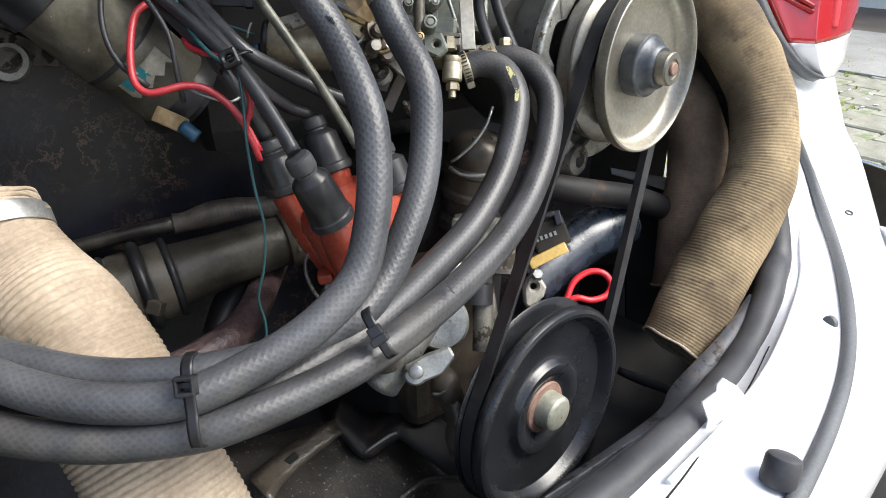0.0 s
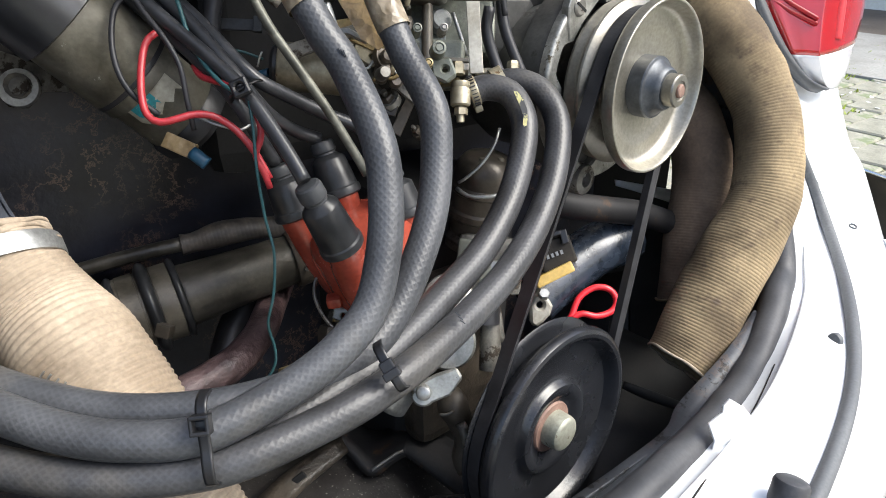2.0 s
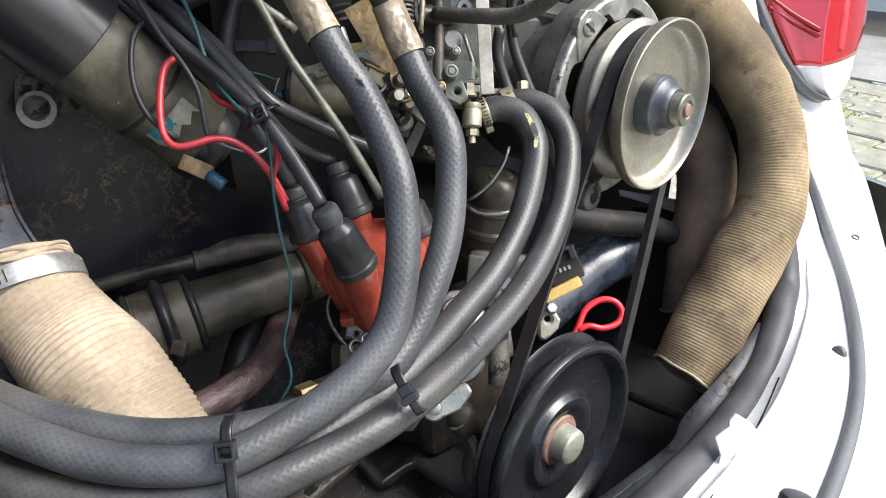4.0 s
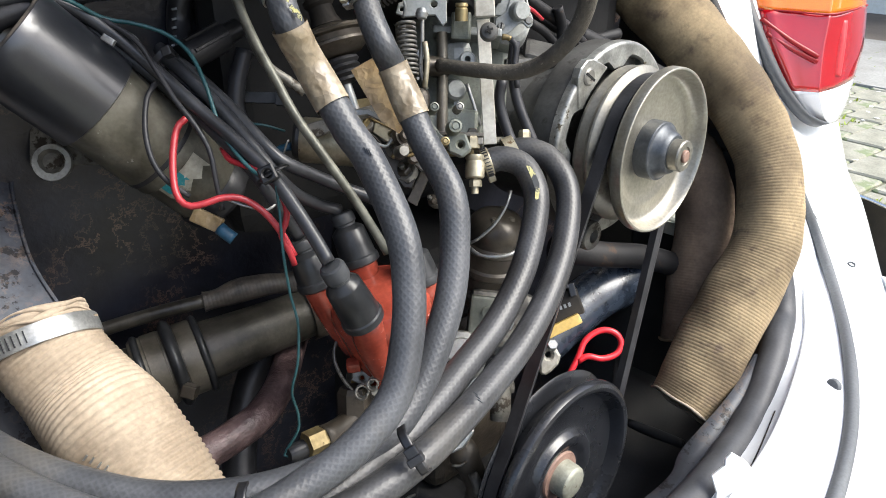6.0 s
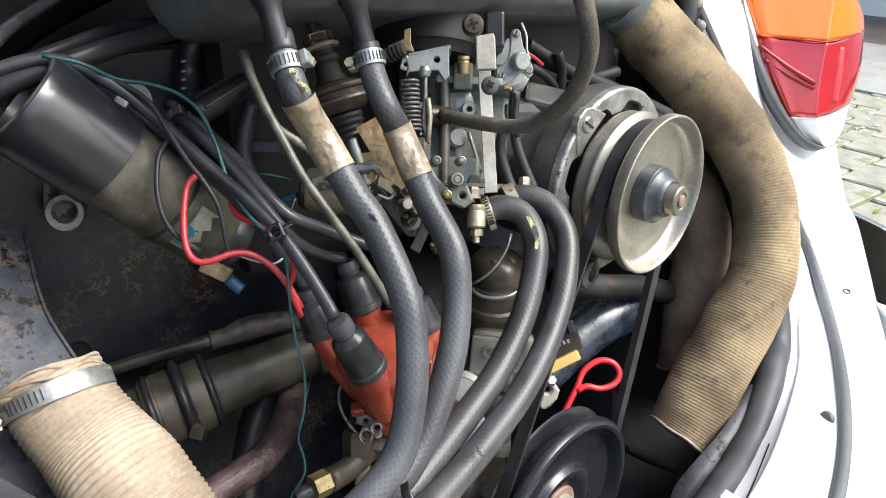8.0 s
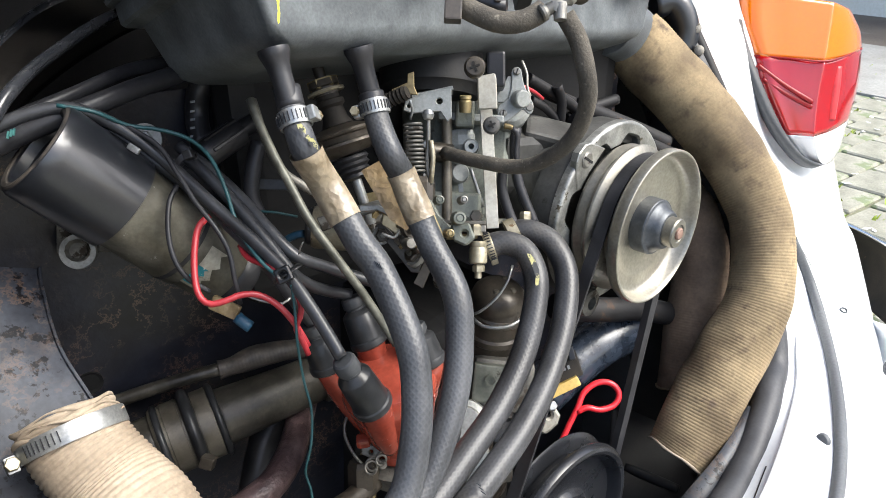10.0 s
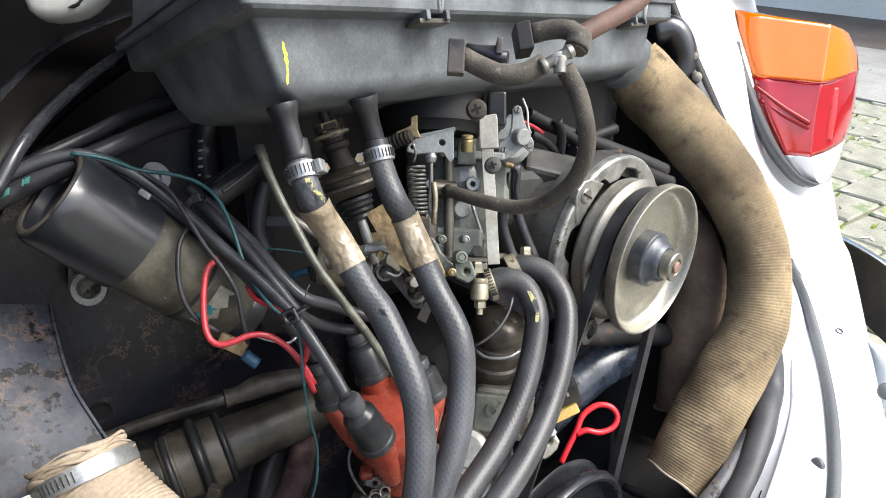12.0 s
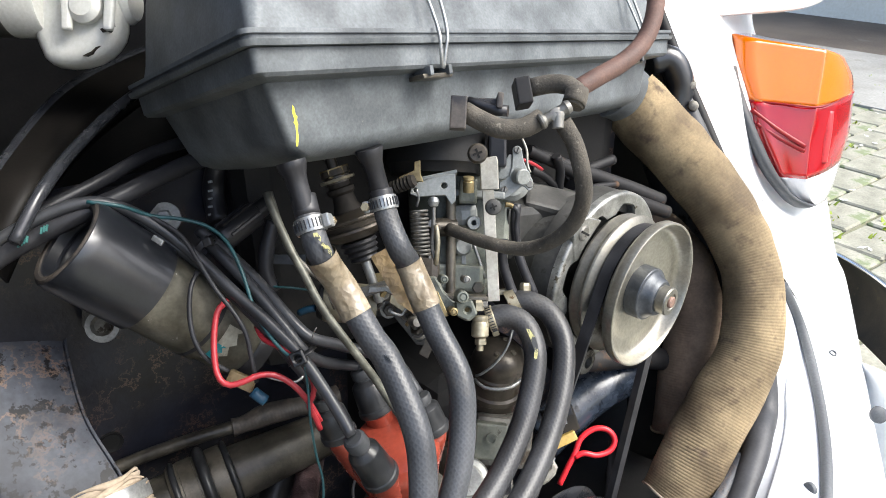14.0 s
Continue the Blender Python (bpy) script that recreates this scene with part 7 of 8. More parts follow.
part("bracket_end", plate([(-0.012, 0.001), (0.010, 0.003), (0.011, -0.001), (-0.012, -0.003)], 0.010, plane_at((0.2918, 0.3937, 0.6729), -3), 0.0005), BRASS, carb)
part("intake_stub", block((0.03, 0.035, 0.02), plane_at((0.2774, 0.4336, 0.6938)), 0.006), BROWN_METAL, carb)

pump = thing("vacuum_unit", (0.2156, 0.4307, 0.7505), "brown vacuum unit with rubber bellows and a plunger", "vacuum unit")
PA = Vector((0.2168, 0.4539, 0.7899)); PB = Vector((0.2252, 0.4137, 0.7002))
PX = (PB - PA).normalized()
part("top_stud", lathe([(0, -0.006), (0.004, -0.006), (0.004, 0.004), (0.010, 0.004), (0.0105, 0.008), (0.009, 0.009), (0.009, 0.014), (0, 0.014)], PA, PX, 20), BROWN_METAL, pump, "locknut on a stud")
part("nut", hexagon(PA + PX * 0.003, PX, 0.018, 0.007), BRASS, pump)
part("washer", lathe([(0, 0.0105), (0.0125, 0.0105), (0.0128, 0.012), (0.0122, 0.0128), (0, 0.0128)], PA, PX, 28), YELLOW_ZINC, pump)
part("neck", lathe([(0.0060, 0.008), (0.0078, 0.013), (0.0078, 0.017), (0.0098, 0.018), (0.0098, 0.021), (0.0078, 0.023), (0.0086, 0.030), (0.0110, 0.035), (0, 0.035)], PA, PX, 28), DUSTY, pump)
part("diaphragm_can", lathe([(0, 0.034), (0.012, 0.0355), (0.021, 0.0385), (0.0258, 0.0398), (0.0266, 0.0412), (0.0258, 0.0424), (0.0215, 0.0432), (0.0205, 0.0465), (0.0240, 0.0475), (0.0244, 0.0492), (0.0160, 0.0550), (0, 0.0565)], PA, PX, 40), BROWN_METAL, pump, "stained round can")
part("bellows", lathe([(0, 0.056), (0.0125, 0.057), (0.0135, 0.059), (0.0115, 0.061), (0.013, 0.063), (0.0105, 0.065), (0.0118, 0.067), (0.0095, 0.069), (0.0105, 0.071), (0.006, 0.073), (0, 0.073)], PA, PX, 28), RUBBER, pump, "black rubber bellows")
part("plunger", lathe([(0, 0.072), (0.0035, 0.072), (0.0035, 0.104), (0.003, 0.105), (0, 0.105)], PA, PX, 16), STEEL, pump, "bright plunger rod")
part("foot_bracket", plate([(-0.03, 0.004), (0.02, 0.008), (0.022, 0.002), (-0.028, -0.006)], 0.004, plane_at((0.2187, 0.413, 0.7027), 12), 0.0006), ALU_DIRTY, pump)
part("side_clip", plate([(-0.008, 0.001), (0.003, 0.005), (0.0035, 0.011), (0.008, 0.012), (0.0075, 0.002), (0.0095, -0.004), (0.004, -0.003), (-0.008, -0.004)], 0.0022, plane_at(Vector((0.2609, 0.4243, 0.7832)) - FU * 0.004 + FR * 0.002, 4), 0.0005), BRASS, pump, "bent plated clip")
part("adjuster", lathe([(0, 0.010), (0.0042, 0.010)] + [(0.0052 if k % 2 else 0.0043, 0.009 - 0.0015 * k) for k in range(13)] + [(0, -0.010)], Vector((0.2550, 0.4262, 0.7785)) - FU * 0.004 + FR * 0.002, FR * 0.9 + FU * 0.3 + FN * 0.4, 22), DUSTY, pump, "dark threaded adjuster")
can = thing("idle_solenoid", (0.212, 0.443, 0.6984), "dull brass-coloured solenoid can", "solenoid")
part("can", lathe([(0, 0.018), (0.0145, 0.018), (0.0155, 0.016), (0.0155, -0.022), (0, -0.022)], (0.2159, 0.442, 0.6823), Vector((-0.75, 0.5, 0.1)), 28), YELLOW_ZINC, can)
part("cap", lathe([(0, 0.004), (0.012, 0.004), (0.0135, 0.002), (0.0135, -0.001), (0, -0.001)], Vector((0.2159, 0.442, 0.6823)) + Vector((-0.75, 0.5, 0.1)).normalized() * 0.0185, Vector((-0.75, 0.5, 0.1)), 28), DARKPLASTIC, can)
lever = thing("throttle_linkage", (0.2387, 0.4014, 0.689), "rusty throttle levers and clips under the carburettor", "linkage")
part("lever_a", plate([(-0.03, 0.010), (-0.01, 0.016), (0.02, 0.004), (0.03, -0.012), (0.018, -0.018), (0.0, -0.006), (-0.026, 0.002)], 0.003, plane_at((0.2437, 0.3982, 0.7014), -8), 0.0005, holes=[(0.01, -0.004, 0.003)]), BRASS, lever)
part("lever_b", plate([(-0.006, 0.014), (0.006, 0.012), (0.010, -0.014), (0.0, -0.02), (-0.008, -0.006)], 0.004, plane_at((0.2565, 0.391, 0.6822), 20), 0.0008), ALU_DIRTY, lever)
for q in [(0.2438, 0.3873, 0.695), (0.2432, 0.3936, 0.6816), (0.2493, 0.3874, 0.6789)]:
    part("screw", lathe([(0, 0.003), (0.003, 0.003), (0.0045, 0.001), (0.0045, -0.003), (0, -0.003)], q, FN + FR * 0.3, 12), BROWN_METAL, lever)
part("rod", sweep([(0.2473, 0.3932, 0.7089), (0.2494, 0.387, 0.6967), (0.2461, 0.3871, 0.6837)], 0.0018, seg=8), YELLOW_ZINC, lever)
part("cam", lathe([(0.004, 0.003), (0.009, 0.003), (0.009, -0.003), (0.004, -0.003), (0.004, 0.003)], (0.2472, 0.3924, 0.6937), FN + FR * 0.6, 20), BROWN_METAL, lever)

tube = thing("dipstick_tube", (0.1707, 0.3845, 0.715), "thin dull metal tube crossing in front of the leads", "tube")
part("tube", sweep([(0.1633, 0.4452, 0.7834), (0.1629, 0.437, 0.7738), (0.1637, 0.4196, 0.7552), (0.1661, 0.4055, 0.7394), (0.1702, 0.39, 0.7187), (0.1791, 0.3755, 0.6966), (0.19, 0.3639, 0.6725), (0.1993, 0.3539, 0.649), (0.2035, 0.3496, 0.6378)], 0.0028, seg=14), OLIVE_TUBE, tube)
part("second_pipe", sweep([(0.1657, 0.4481, 0.7819), (0.1646, 0.4301, 0.7599), (0.1671, 0.4158, 0.7439), (0.1751, 0.4077, 0.7358), (0.1834, 0.4036, 0.7278)], 0.0028, seg=12), ALU_DIRTY, tube)

# ---- pump, pipes and castings below ----
fuel = thing("fuel_pump", (0.3433, 0.4085, 0.5773), "brown stained fuel pump with a domed cover and wire bail", "fuel pump")
DOME, DX = Vector((0.3478, 0.4171, 0.581)), Vector((0.03, -0.15, 1.0)).normalized()
part("dome", lathe([(0, 0.026), (0.006, 0.0258), (0.011, 0.0250), (0.0180, 0.0222), (0.0222, 0.0172), (0.0241, 0.0100), (0.0246, 0.0030), (0.0262, 0.0012), (0.0266, -0.003), (0.0250, -0.0050), (0.0242, -0.018), (0.0262, -0.020), (0.0264, -0.025), (0.0244, -0.027), (0.0225, -0.041), (0.0262, -0.045), (0.0264, -0.053), (0, -0.053)], DOME, DX, 48), BROWN_METAL, fuel, "oily brown domed cover with raised rings")
for qx, qy in ((-0.010, -0.006), (0.004, -0.011), (0.009, 0.006)):
    q = along(DOME, DX, (0, 1, 0)) @ Vector((qx, qy, 0.0240))
    part("cover_screw", lathe([(0, 0.0022), (0.0022, 0.0018), (0.0030, 0.0004), (0.0030, -0.003), (0, -0.003)], q, DX, 16), BAND_BROWN, fuel, "stained cover screw")
part("bail", sweep([(0.3489, 0.4008, 0.6288), (0.3401, 0.3967, 0.618), (0.3302, 0.3981, 0.6057), (0.3205, 0.4033, 0.5956), (0.3165, 0.4088, 0.5906)], 0.0012, seg=8), STEEL, fuel, "wire bail")
part("ring", sweep([(0.3173, 0.4118, 0.5851), (0.3193, 0.4013, 0.5818), (0.3286, 0.3916, 0.5815), (0.3393, 0.387, 0.5826), (0.3498, 0.3876, 0.5851)], 0.0016, seg=8), STEEL, fuel)
facing_box("casting", (0.3364, 0.394, 0.5219), (0.052, 0.045, 0.03), ALU_DIRTY, -6, 0.006, fuel, "dirty cast body")
facing_box("boss", (0.318, 0.3893, 0.5326), (0.028, 0.032, 0.014), GREEN_CAST, -6, 0.002, fuel, "grey-green cast plate")
part("emblem", lathe([(0.0035, 0.0), (0.0035, 0.001), (0.0050, 0.001), (0.0050, 0.0)], (0.3154, 0.3837, 0.5397), FN, 24), GREEN_CAST, fuel, "raised oval ring")
for q in [(0.324, 0.383, 0.5314), (0.329, 0.3774, 0.5283), (0.3197, 0.3897, 0.5372)]:
    part("bolt", hexagon(q, FN, 0.010, 0.006), STEEL, fuel, "dull bolt head")
hub = thing("oil_filler", (0.2753, 0.3759, 0.5084), "pale round cast cover behind the hoses", "cover")
part("cover", lathe([(0, 0.006), (0.012, 0.006), (0.0135, 0.003), (0.018, 0.002), (0.0195, -0.001), (0.0195, -0.012), (0, -0.012)], (0.2824, 0.3759, 0.5171), FN + FU * 0.3, 36), ALU, hub)
part("neck", sweep([(0.2821, 0.381, 0.5022), (0.2679, 0.3844, 0.4789), (0.2488, 0.3851, 0.4566), (0.2348, 0.3893, 0.4347)], 0.015, seg=20), ALU, hub)
part("stub", lathe([(0, 0.006), (0.006, 0.006), (0.007, -0.03), (0, -0.03)], (0.2644, 0.3688, 0.5176), FU + FR * 0.2, 18), RUBBER, hub)

pipe = thing("heater_pipe", (0.128, 0.4901, 0.5162), "dull dark pipe with a rubber sleeve and band clamps", "pipe")
E0, E1 = Vector((0.0623, 0.5116, 0.5052)), Vector((0.2278, 0.491, 0.5258))
EX = (E1 - E0).normalized()
part("pipe", sweep([E0.lerp(E1, k) for k in (0.38, 0.7, 1.0)], [0.0240, 0.0215, 0.0190], seg=36, wobble=0.0006), PIPE, pipe)
part("sleeve", lathe([(0, 0.016), (0.0270, 0.016), (0.0285, 0.018), (0.0285, 0.066), (0.0265, 0.068), (0, 0.068)], E0, EX, 48), BAND_BROWN, pipe, "brown rubber sleeve")
for h, w, rr, mt in ((0.021, 0.0030, 0.0308, BOOT_DARK), (0.0445, 0.0050, 0.0345, BOOT_DARK), (0.065, 0.0030, 0.0310, BOOT_DARK)):
    part("band", lathe([(0.0275 + (rr - 0.0275) * math.sin(math.pi * k / 10), -w * math.cos(math.pi * k / 10)) for k in range(11)], E0 + EX * h, EX, 48), mt, pipe, "dark rounded ring")
for h in (0.032, 0.056):
    part("strap", lathe([(0.0284, -0.0062), (0.0291, -0.0058), (0.0291, 0.0058), (0.0284, 0.0062)], E0 + EX * h, EX, 48), BAND_BROWN, pipe, "stained metal strap")
part("clamp_screw", block((0.010, 0.009, 0.010), plane_at((0.1003, 0.4539, 0.5184), -15), 0.001), BROWN_METAL, pipe)
part("flange", lathe([(0.0, -0.006), (0.0225, -0.006), (0.0235, -0.004), (0.0235, 0.004), (0.0225, 0.006), (0.0, 0.006)], E1 - EX * 0.010, EX, 40), BROWN_OIL, pipe, "oily end flange")
mE = along(E1 - EX * 0.010, EX, FN)
for k in range(9):
    a = radians(-120 + 30 * k)
    o = mE.to_3x3() @ Vector((math.cos(a), math.sin(a), 0))
    part("bolt", hexagon(mE.translation + o * 0.0232, o, 0.0042, 0.0028), ALU_DIRTY, pipe, "small pale bolt")
part("elbow", sweep([E0 - EX * 0.035 + Vector((0, 0, -0.02)), E0 - EX * 0.02, E0, E0 + EX * 0.02], 0.0245, seg=30), PIPE, pipe)
rod = thing("control_rod", (0.1323, 0.5296, 0.541), "dark rod with a woven sleeve along the bulkhead", "rod")
part("rod", sweep([(0.0418, 0.5447, 0.5347), (0.0698, 0.5401, 0.5387), (0.1062, 0.5302, 0.5442), (0.1403, 0.5208, 0.5477)], 0.0055, seg=14), PIPE, rod)
part("sleeve", sweep([(0.1381, 0.5224, 0.5477), (0.1659, 0.5162, 0.5486), (0.197, 0.5081, 0.5506), (0.2311, 0.5036, 0.5508)], [0.0086, 0.0098, 0.0092], seg=20, ridge=0.0002, pitch=0.0030, wobble=0.005), WORN_EDGE, rod, "woven black sleeve")
cable("maroon_pipe", [(0.2224, 0.5391, 0.4842), (0.1954, 0.4989, 0.4875), (0.1673, 0.4586, 0.4893), (0.1411, 0.4359, 0.4883), (0.118, 0.4302, 0.4847), (0.0915, 0.4272, 0.4816), (0.0595, 0.4309, 0.4713)], 0.0120, MAROON, "maroon painted pipe curving under the distributor", "pipe")
cable("grey_hose", [(0.1864, 0.5236, 0.4831), (0.1674, 0.5143, 0.467), (0.1514, 0.5005, 0.4474), (0.1366, 0.4838, 0.4245), (0.1259, 0.4646, 0.4025)], 0.014, RUBBER, "dark rubber hose behind the maroon pipe", "hose")
nipple = thing("brass_fitting", (0.1516, 0.3593, 0.512), "brass pipe fitting with a black nozzle", "fitting")
nx = Vector((0.1872, 0.3691, 0.5032)) - Vector((0.1329, 0.3638, 0.5079))
part("nut", hexagon((0.1437, 0.3619, 0.5111), nx, 0.0155, 0.015), BRASS, nipple)
part("nozzle", lathe([(0, -0.004), (0.004, -0.004), (0.006, 0.0), (0.0065, 0.014), (0, 0.014)], (0.1356, 0.3634, 0.5081), nx, 16), RUBBER, nipple)
part("stem", sweep([Vector((0.1552, 0.3624, 0.5101)), Vector((0.1731, 0.3678, 0.5066)), Vector((0.1949, 0.3737, 0.5088))], 0.0085, seg=16), BROWN_OIL, nipple)
part("elbow_nut", hexagon((0.1862, 0.3731, 0.5086), Vector((0.2, 0.3, 1)), 0.02, 0.02), BROWN_OIL, nipple)

# lower engine: block, sump tin, brackets
engine = thing("engine_block", (0.307, 0.4264, 0.4048), "dark oily engine block with cast brackets", "engine")
part("crankcase", block((0.13, 0.16, 0.30), along(Vector((0.335, 0.515, 0.42)), (0.05, 0, 1), AXLE), 0.02), SHADE_BLACK, engine)
part("front_cover", block((0.10, 0.03, 0.16), along(Vector((0.330, 0.435, 0.43)), (0.05, 0.1, 1), AXLE), 0.012), OIL_CASE, engine)
# Dark block added where the bay reads only as deep black.
part("dark_backing", block((0.42, 0.05, 0.30), Matrix.Translation((0.38, 0.535, 0.74)), 0.03), SHADE_BLACK, engine)
lug = [(0.0092 * math.cos(radians(a)), 0.0092 * math.sin(radians(a))) for a in range(135, 316, 15)] + [(0.020, -0.002), (0.030, 0.010), (0.026, 0.018), (0.010, 0.014)]
part("lug_plate", plate(lug, 0.006, plane_at((0.2473, 0.3601, 0.4554), 4), 0.0016), ALU, engine, "bare cast lug")
part("lug_bolt", lathe([(0, 0.004), (0.003, 0.004), (0.005, 0.003), (0.0058, 0.0), (0.0058, -0.003), (0, -0.003)], (0.2464, 0.358, 0.4589), FN, 24), STEEL, engine, "round bolt head")
part("pale_disc", lathe([(0, 0.003), (0.020, 0.003), (0.022, 0.0), (0.022, -0.012), (0, -0.012)], (0.2882, 0.384, 0.4726), FN, 32), ALU, engine)
part("bracket_a", sweep([(0.2823, 0.38, 0.4351), (0.2779, 0.3616, 0.4288), (0.28, 0.3584, 0.4191), (0.2812, 0.3512, 0.4013), (0.2766, 0.3494, 0.388), (0.2759, 0.3441, 0.378)], [0.008, 0.015, 0.011, 0.008, 0.0075, 0.007], seg=14, wobble=0.004), BROWN_OIL, engine, "oily stained casting")
part("drip_edge", sweep([(0.261, 0.3582, 0.4321), (0.2649, 0.3542, 0.4327), (0.2698, 0.3522, 0.4354)], 0.0012, seg=8), ALU_DIRTY, engine)
part("side_rib", sweep([(0.2749, 0.3504, 0.4226), (0.2758, 0.3445, 0.4136), (0.2765, 0.3431, 0.4051)], 0.0045, seg=10, wobble=0.002), ALU_DIRTY, engine, "scraped casting rib")
part("bracket_b", block((0.018, 0.05, 0.02), plane_at((0.3344, 0.3886, 0.4801), 8), 0.005), ALU_DIRTY, engine)
part("black_collar", lathe([(0, 0.008), (0.012, 0.008), (0.012, -0.008), (0, -0.008)], (0.3223, 0.3813, 0.4874), FU, 24), RUBBER, engine)
part("stem", lathe([(0, 0.02), (0.008, 0.02), (0.009, -0.02), (0, -0.02)], (0.3224, 0.3734, 0.4626), FU, 20), ALU_DIRTY, engine)
part("white_fitting", plate([(-0.0080, -0.0169), (-0.0089, -0.0019), (-0.0052, 0.0066), (-0.0014, 0.0094), (-0.0028, 0.0160), (0.0009, 0.0188), (0.0042, 0.0141), (0.0028, 0.0075), (0.0075, 0.0038), (0.0108, -0.0019), (0.0085, -0.0094), (0.0019, -0.0160), (-0.0038, -0.0197)][::-1], 0.012, plane_at((0.3786, 0.3761, 0.4794)), 0.0022, holes=[(0.0, -0.001, 0.0030)]), CAST_PALE, engine, "pale cast fitting")
part("fitting_nut", hexagon((0.3800, 0.3745, 0.4880), FN + FU * 0.4, 0.0085, 0.006), STEEL, engine, "dull nut")
tin = thing("cooling_tin", (0.2138, 0.4289, 0.3387), "dirty black cooling tin with a slot and raised edges", "tin panel")
tin_a = [(0.1311, 0.4859, 0.3662), (0.1753, 0.4753, 0.357), (0.2338, 0.4631, 0.3516), (0.291, 0.4413, 0.3282), (0.3442, 0.4061, 0.2773)]
tin_b = [(0.1049, 0.4017, 0.3426), (0.1442, 0.3928, 0.3303), (0.1934, 0.3768, 0.3184), (0.2445, 0.357, 0.3025), (0.2963, 0.3317, 0.2779)]
thicken(part("sheet", patch([tin_a, tin_b], nu=6, nv=5), OILY, tin), 0.002)
thicken(part("edge_strip", patch([[(0.1346, 0.423, 0.3693), (0.1692, 0.4368, 0.3706), (0.2206, 0.4468, 0.3704)], [(0.1396, 0.3961, 0.365), (0.1681, 0.4181, 0.361), (0.2207, 0.4341, 0.3631)]], nu=6, nv=3), OIL_CASE, tin, "bare strip with a slot"), 0.002)
part("slot", block((0.014, 0.0055, 0.003), plane_at((0.1705, 0.4257, 0.3686), 38), 0.001), HOLE, tin, "dark slot")
thicken(part("pressed_step", patch([[(0.2203, 0.446, 0.3711), (0.2274, 0.4311, 0.3594), (0.2328, 0.417, 0.3493), (0.2483, 0.4154, 0.3545), (0.2613, 0.4133, 0.3579), (0.2669, 0.4086, 0.357), (0.2779, 0.3828, 0.3459), (0.2867, 0.3576, 0.3376)], [(0.2461, 0.4799, 0.3605), (0.254, 0.4699, 0.3535), (0.2623, 0.4604, 0.3479), (0.2759, 0.4549, 0.3487), (0.2886, 0.4506, 0.3526), (0.298, 0.4433, 0.3521), (0.3131, 0.4141, 0.3449), (0.3226, 0.3849, 0.331)]], nu=6, nv=3), BLACK_PAINT, tin, "raised pressed step"), 0.007)
# Pale steel line paints the highlight along the step's edge.
part("step_edge", sweep([(0.2326, 0.4166, 0.3497), (0.2397, 0.4153, 0.3529), (0.2479, 0.4147, 0.3552), (0.2561, 0.4141, 0.3575), (0.2617, 0.412, 0.3586)], 0.0013, seg=8), OLD_STEEL, tin, "pale line for the highlight on the edge")
part("ridge", sweep([(0.2239, 0.3568, 0.346), (0.2501, 0.3597, 0.3489), (0.2681, 0.3575, 0.3445), (0.2948, 0.3467, 0.3363)], 0.003, seg=8), OILY, tin, "pressed ridge")

loop = thing("dipstick", (0.4698, 0.4068, 0.4092), "red wire dipstick handle loop", "dipstick")
part("handle", sweep([(0.4390, 0.4110, 0.3930), (0.4505, 0.413, 0.4071), (0.4623, 0.4149, 0.4202), (0.4747, 0.4181, 0.4339), (0.4901, 0.4141, 0.4416), (0.5013, 0.4051, 0.4406), (0.5047, 0.397, 0.4313), (0.4966, 0.3947, 0.4221), (0.4817, 0.3999, 0.4192), (0.4702, 0.4086, 0.4219), (0.4608, 0.4132, 0.4177)], 0.0032, seg=12, step=0.003), RED_LOOP, loop)
relay = thing("relay", (0.3988, 0.3886, 0.5024), "small relay with an ochre base and dark wired top", "relay")
part("base", block((0.034, 0.009, 0.02), plane_at((0.3934, 0.3782, 0.5016), 26), 0.0015), OCHRE, relay, "ochre plastic base")
part("top", block((0.030, 0.024, 0.02), plane_at((0.4024, 0.3866, 0.5153), 20), 0.002), DUSTY, relay)
part("terminals", join(block((0.006, 0.012, 0.01), plane_at((0.405, 0.3808, 0.532), 15), 0.001), block((0.010, 0.004, 0.012), plane_at((0.3992, 0.3863, 0.5341), 15), 0.001)), DARKPLASTIC, relay)
cable("cooling_duct", [(0.4411, 0.4503, 0.4268), (0.4705, 0.4499, 0.4399), (0.5002, 0.4488, 0.4519), (0.5296, 0.4463, 0.4612), (0.571, 0.4447, 0.4638)], 0.027, DUCT, "glossy blue-black pipe behind the belt", "pipe")
cable("rear_hose", [(0.4513, 0.4494, 0.5313), (0.4761, 0.4402, 0.5235), (0.5154, 0.432, 0.5124), (0.5639, 0.4285, 0.4974), (0.6253, 0.4222, 0.4707)], 0.013, BLACK_PAINT, "black rubber hose behind the alternator", "hose")
cable("rear_hose", [(0.4828, 0.4675, 0.7252), (0.5169, 0.4604, 0.7095), (0.5523, 0.4523, 0.6937), (0.5883, 0.4425, 0.6758)], 0.008, BLACK_PAINT, "black rubber hose above the alternator", "hose")
cable("rear_hose", [(0.4601, 0.452, 0.7179), (0.4938, 0.446, 0.7034), (0.5299, 0.4404, 0.6925), (0.59, 0.4348, 0.6653)], 0.007, BLACK_PAINT, "black rubber hose above the alternator", "hose")
cable("rear_cable", [(0.4106, 0.4596, 0.7611), (0.4377, 0.4578, 0.7457), (0.4621, 0.4592, 0.732), (0.4843, 0.4604, 0.7155)], 0.005, BLACK_PAINT, "black cable behind the carburettor")
cable("red_wire", [(0.3913, 0.4455, 0.7601), (0.4047, 0.4453, 0.7534), (0.4161, 0.4461, 0.7456)], 0.0015, RED_WIRE, "short red wire behind the choke lever")
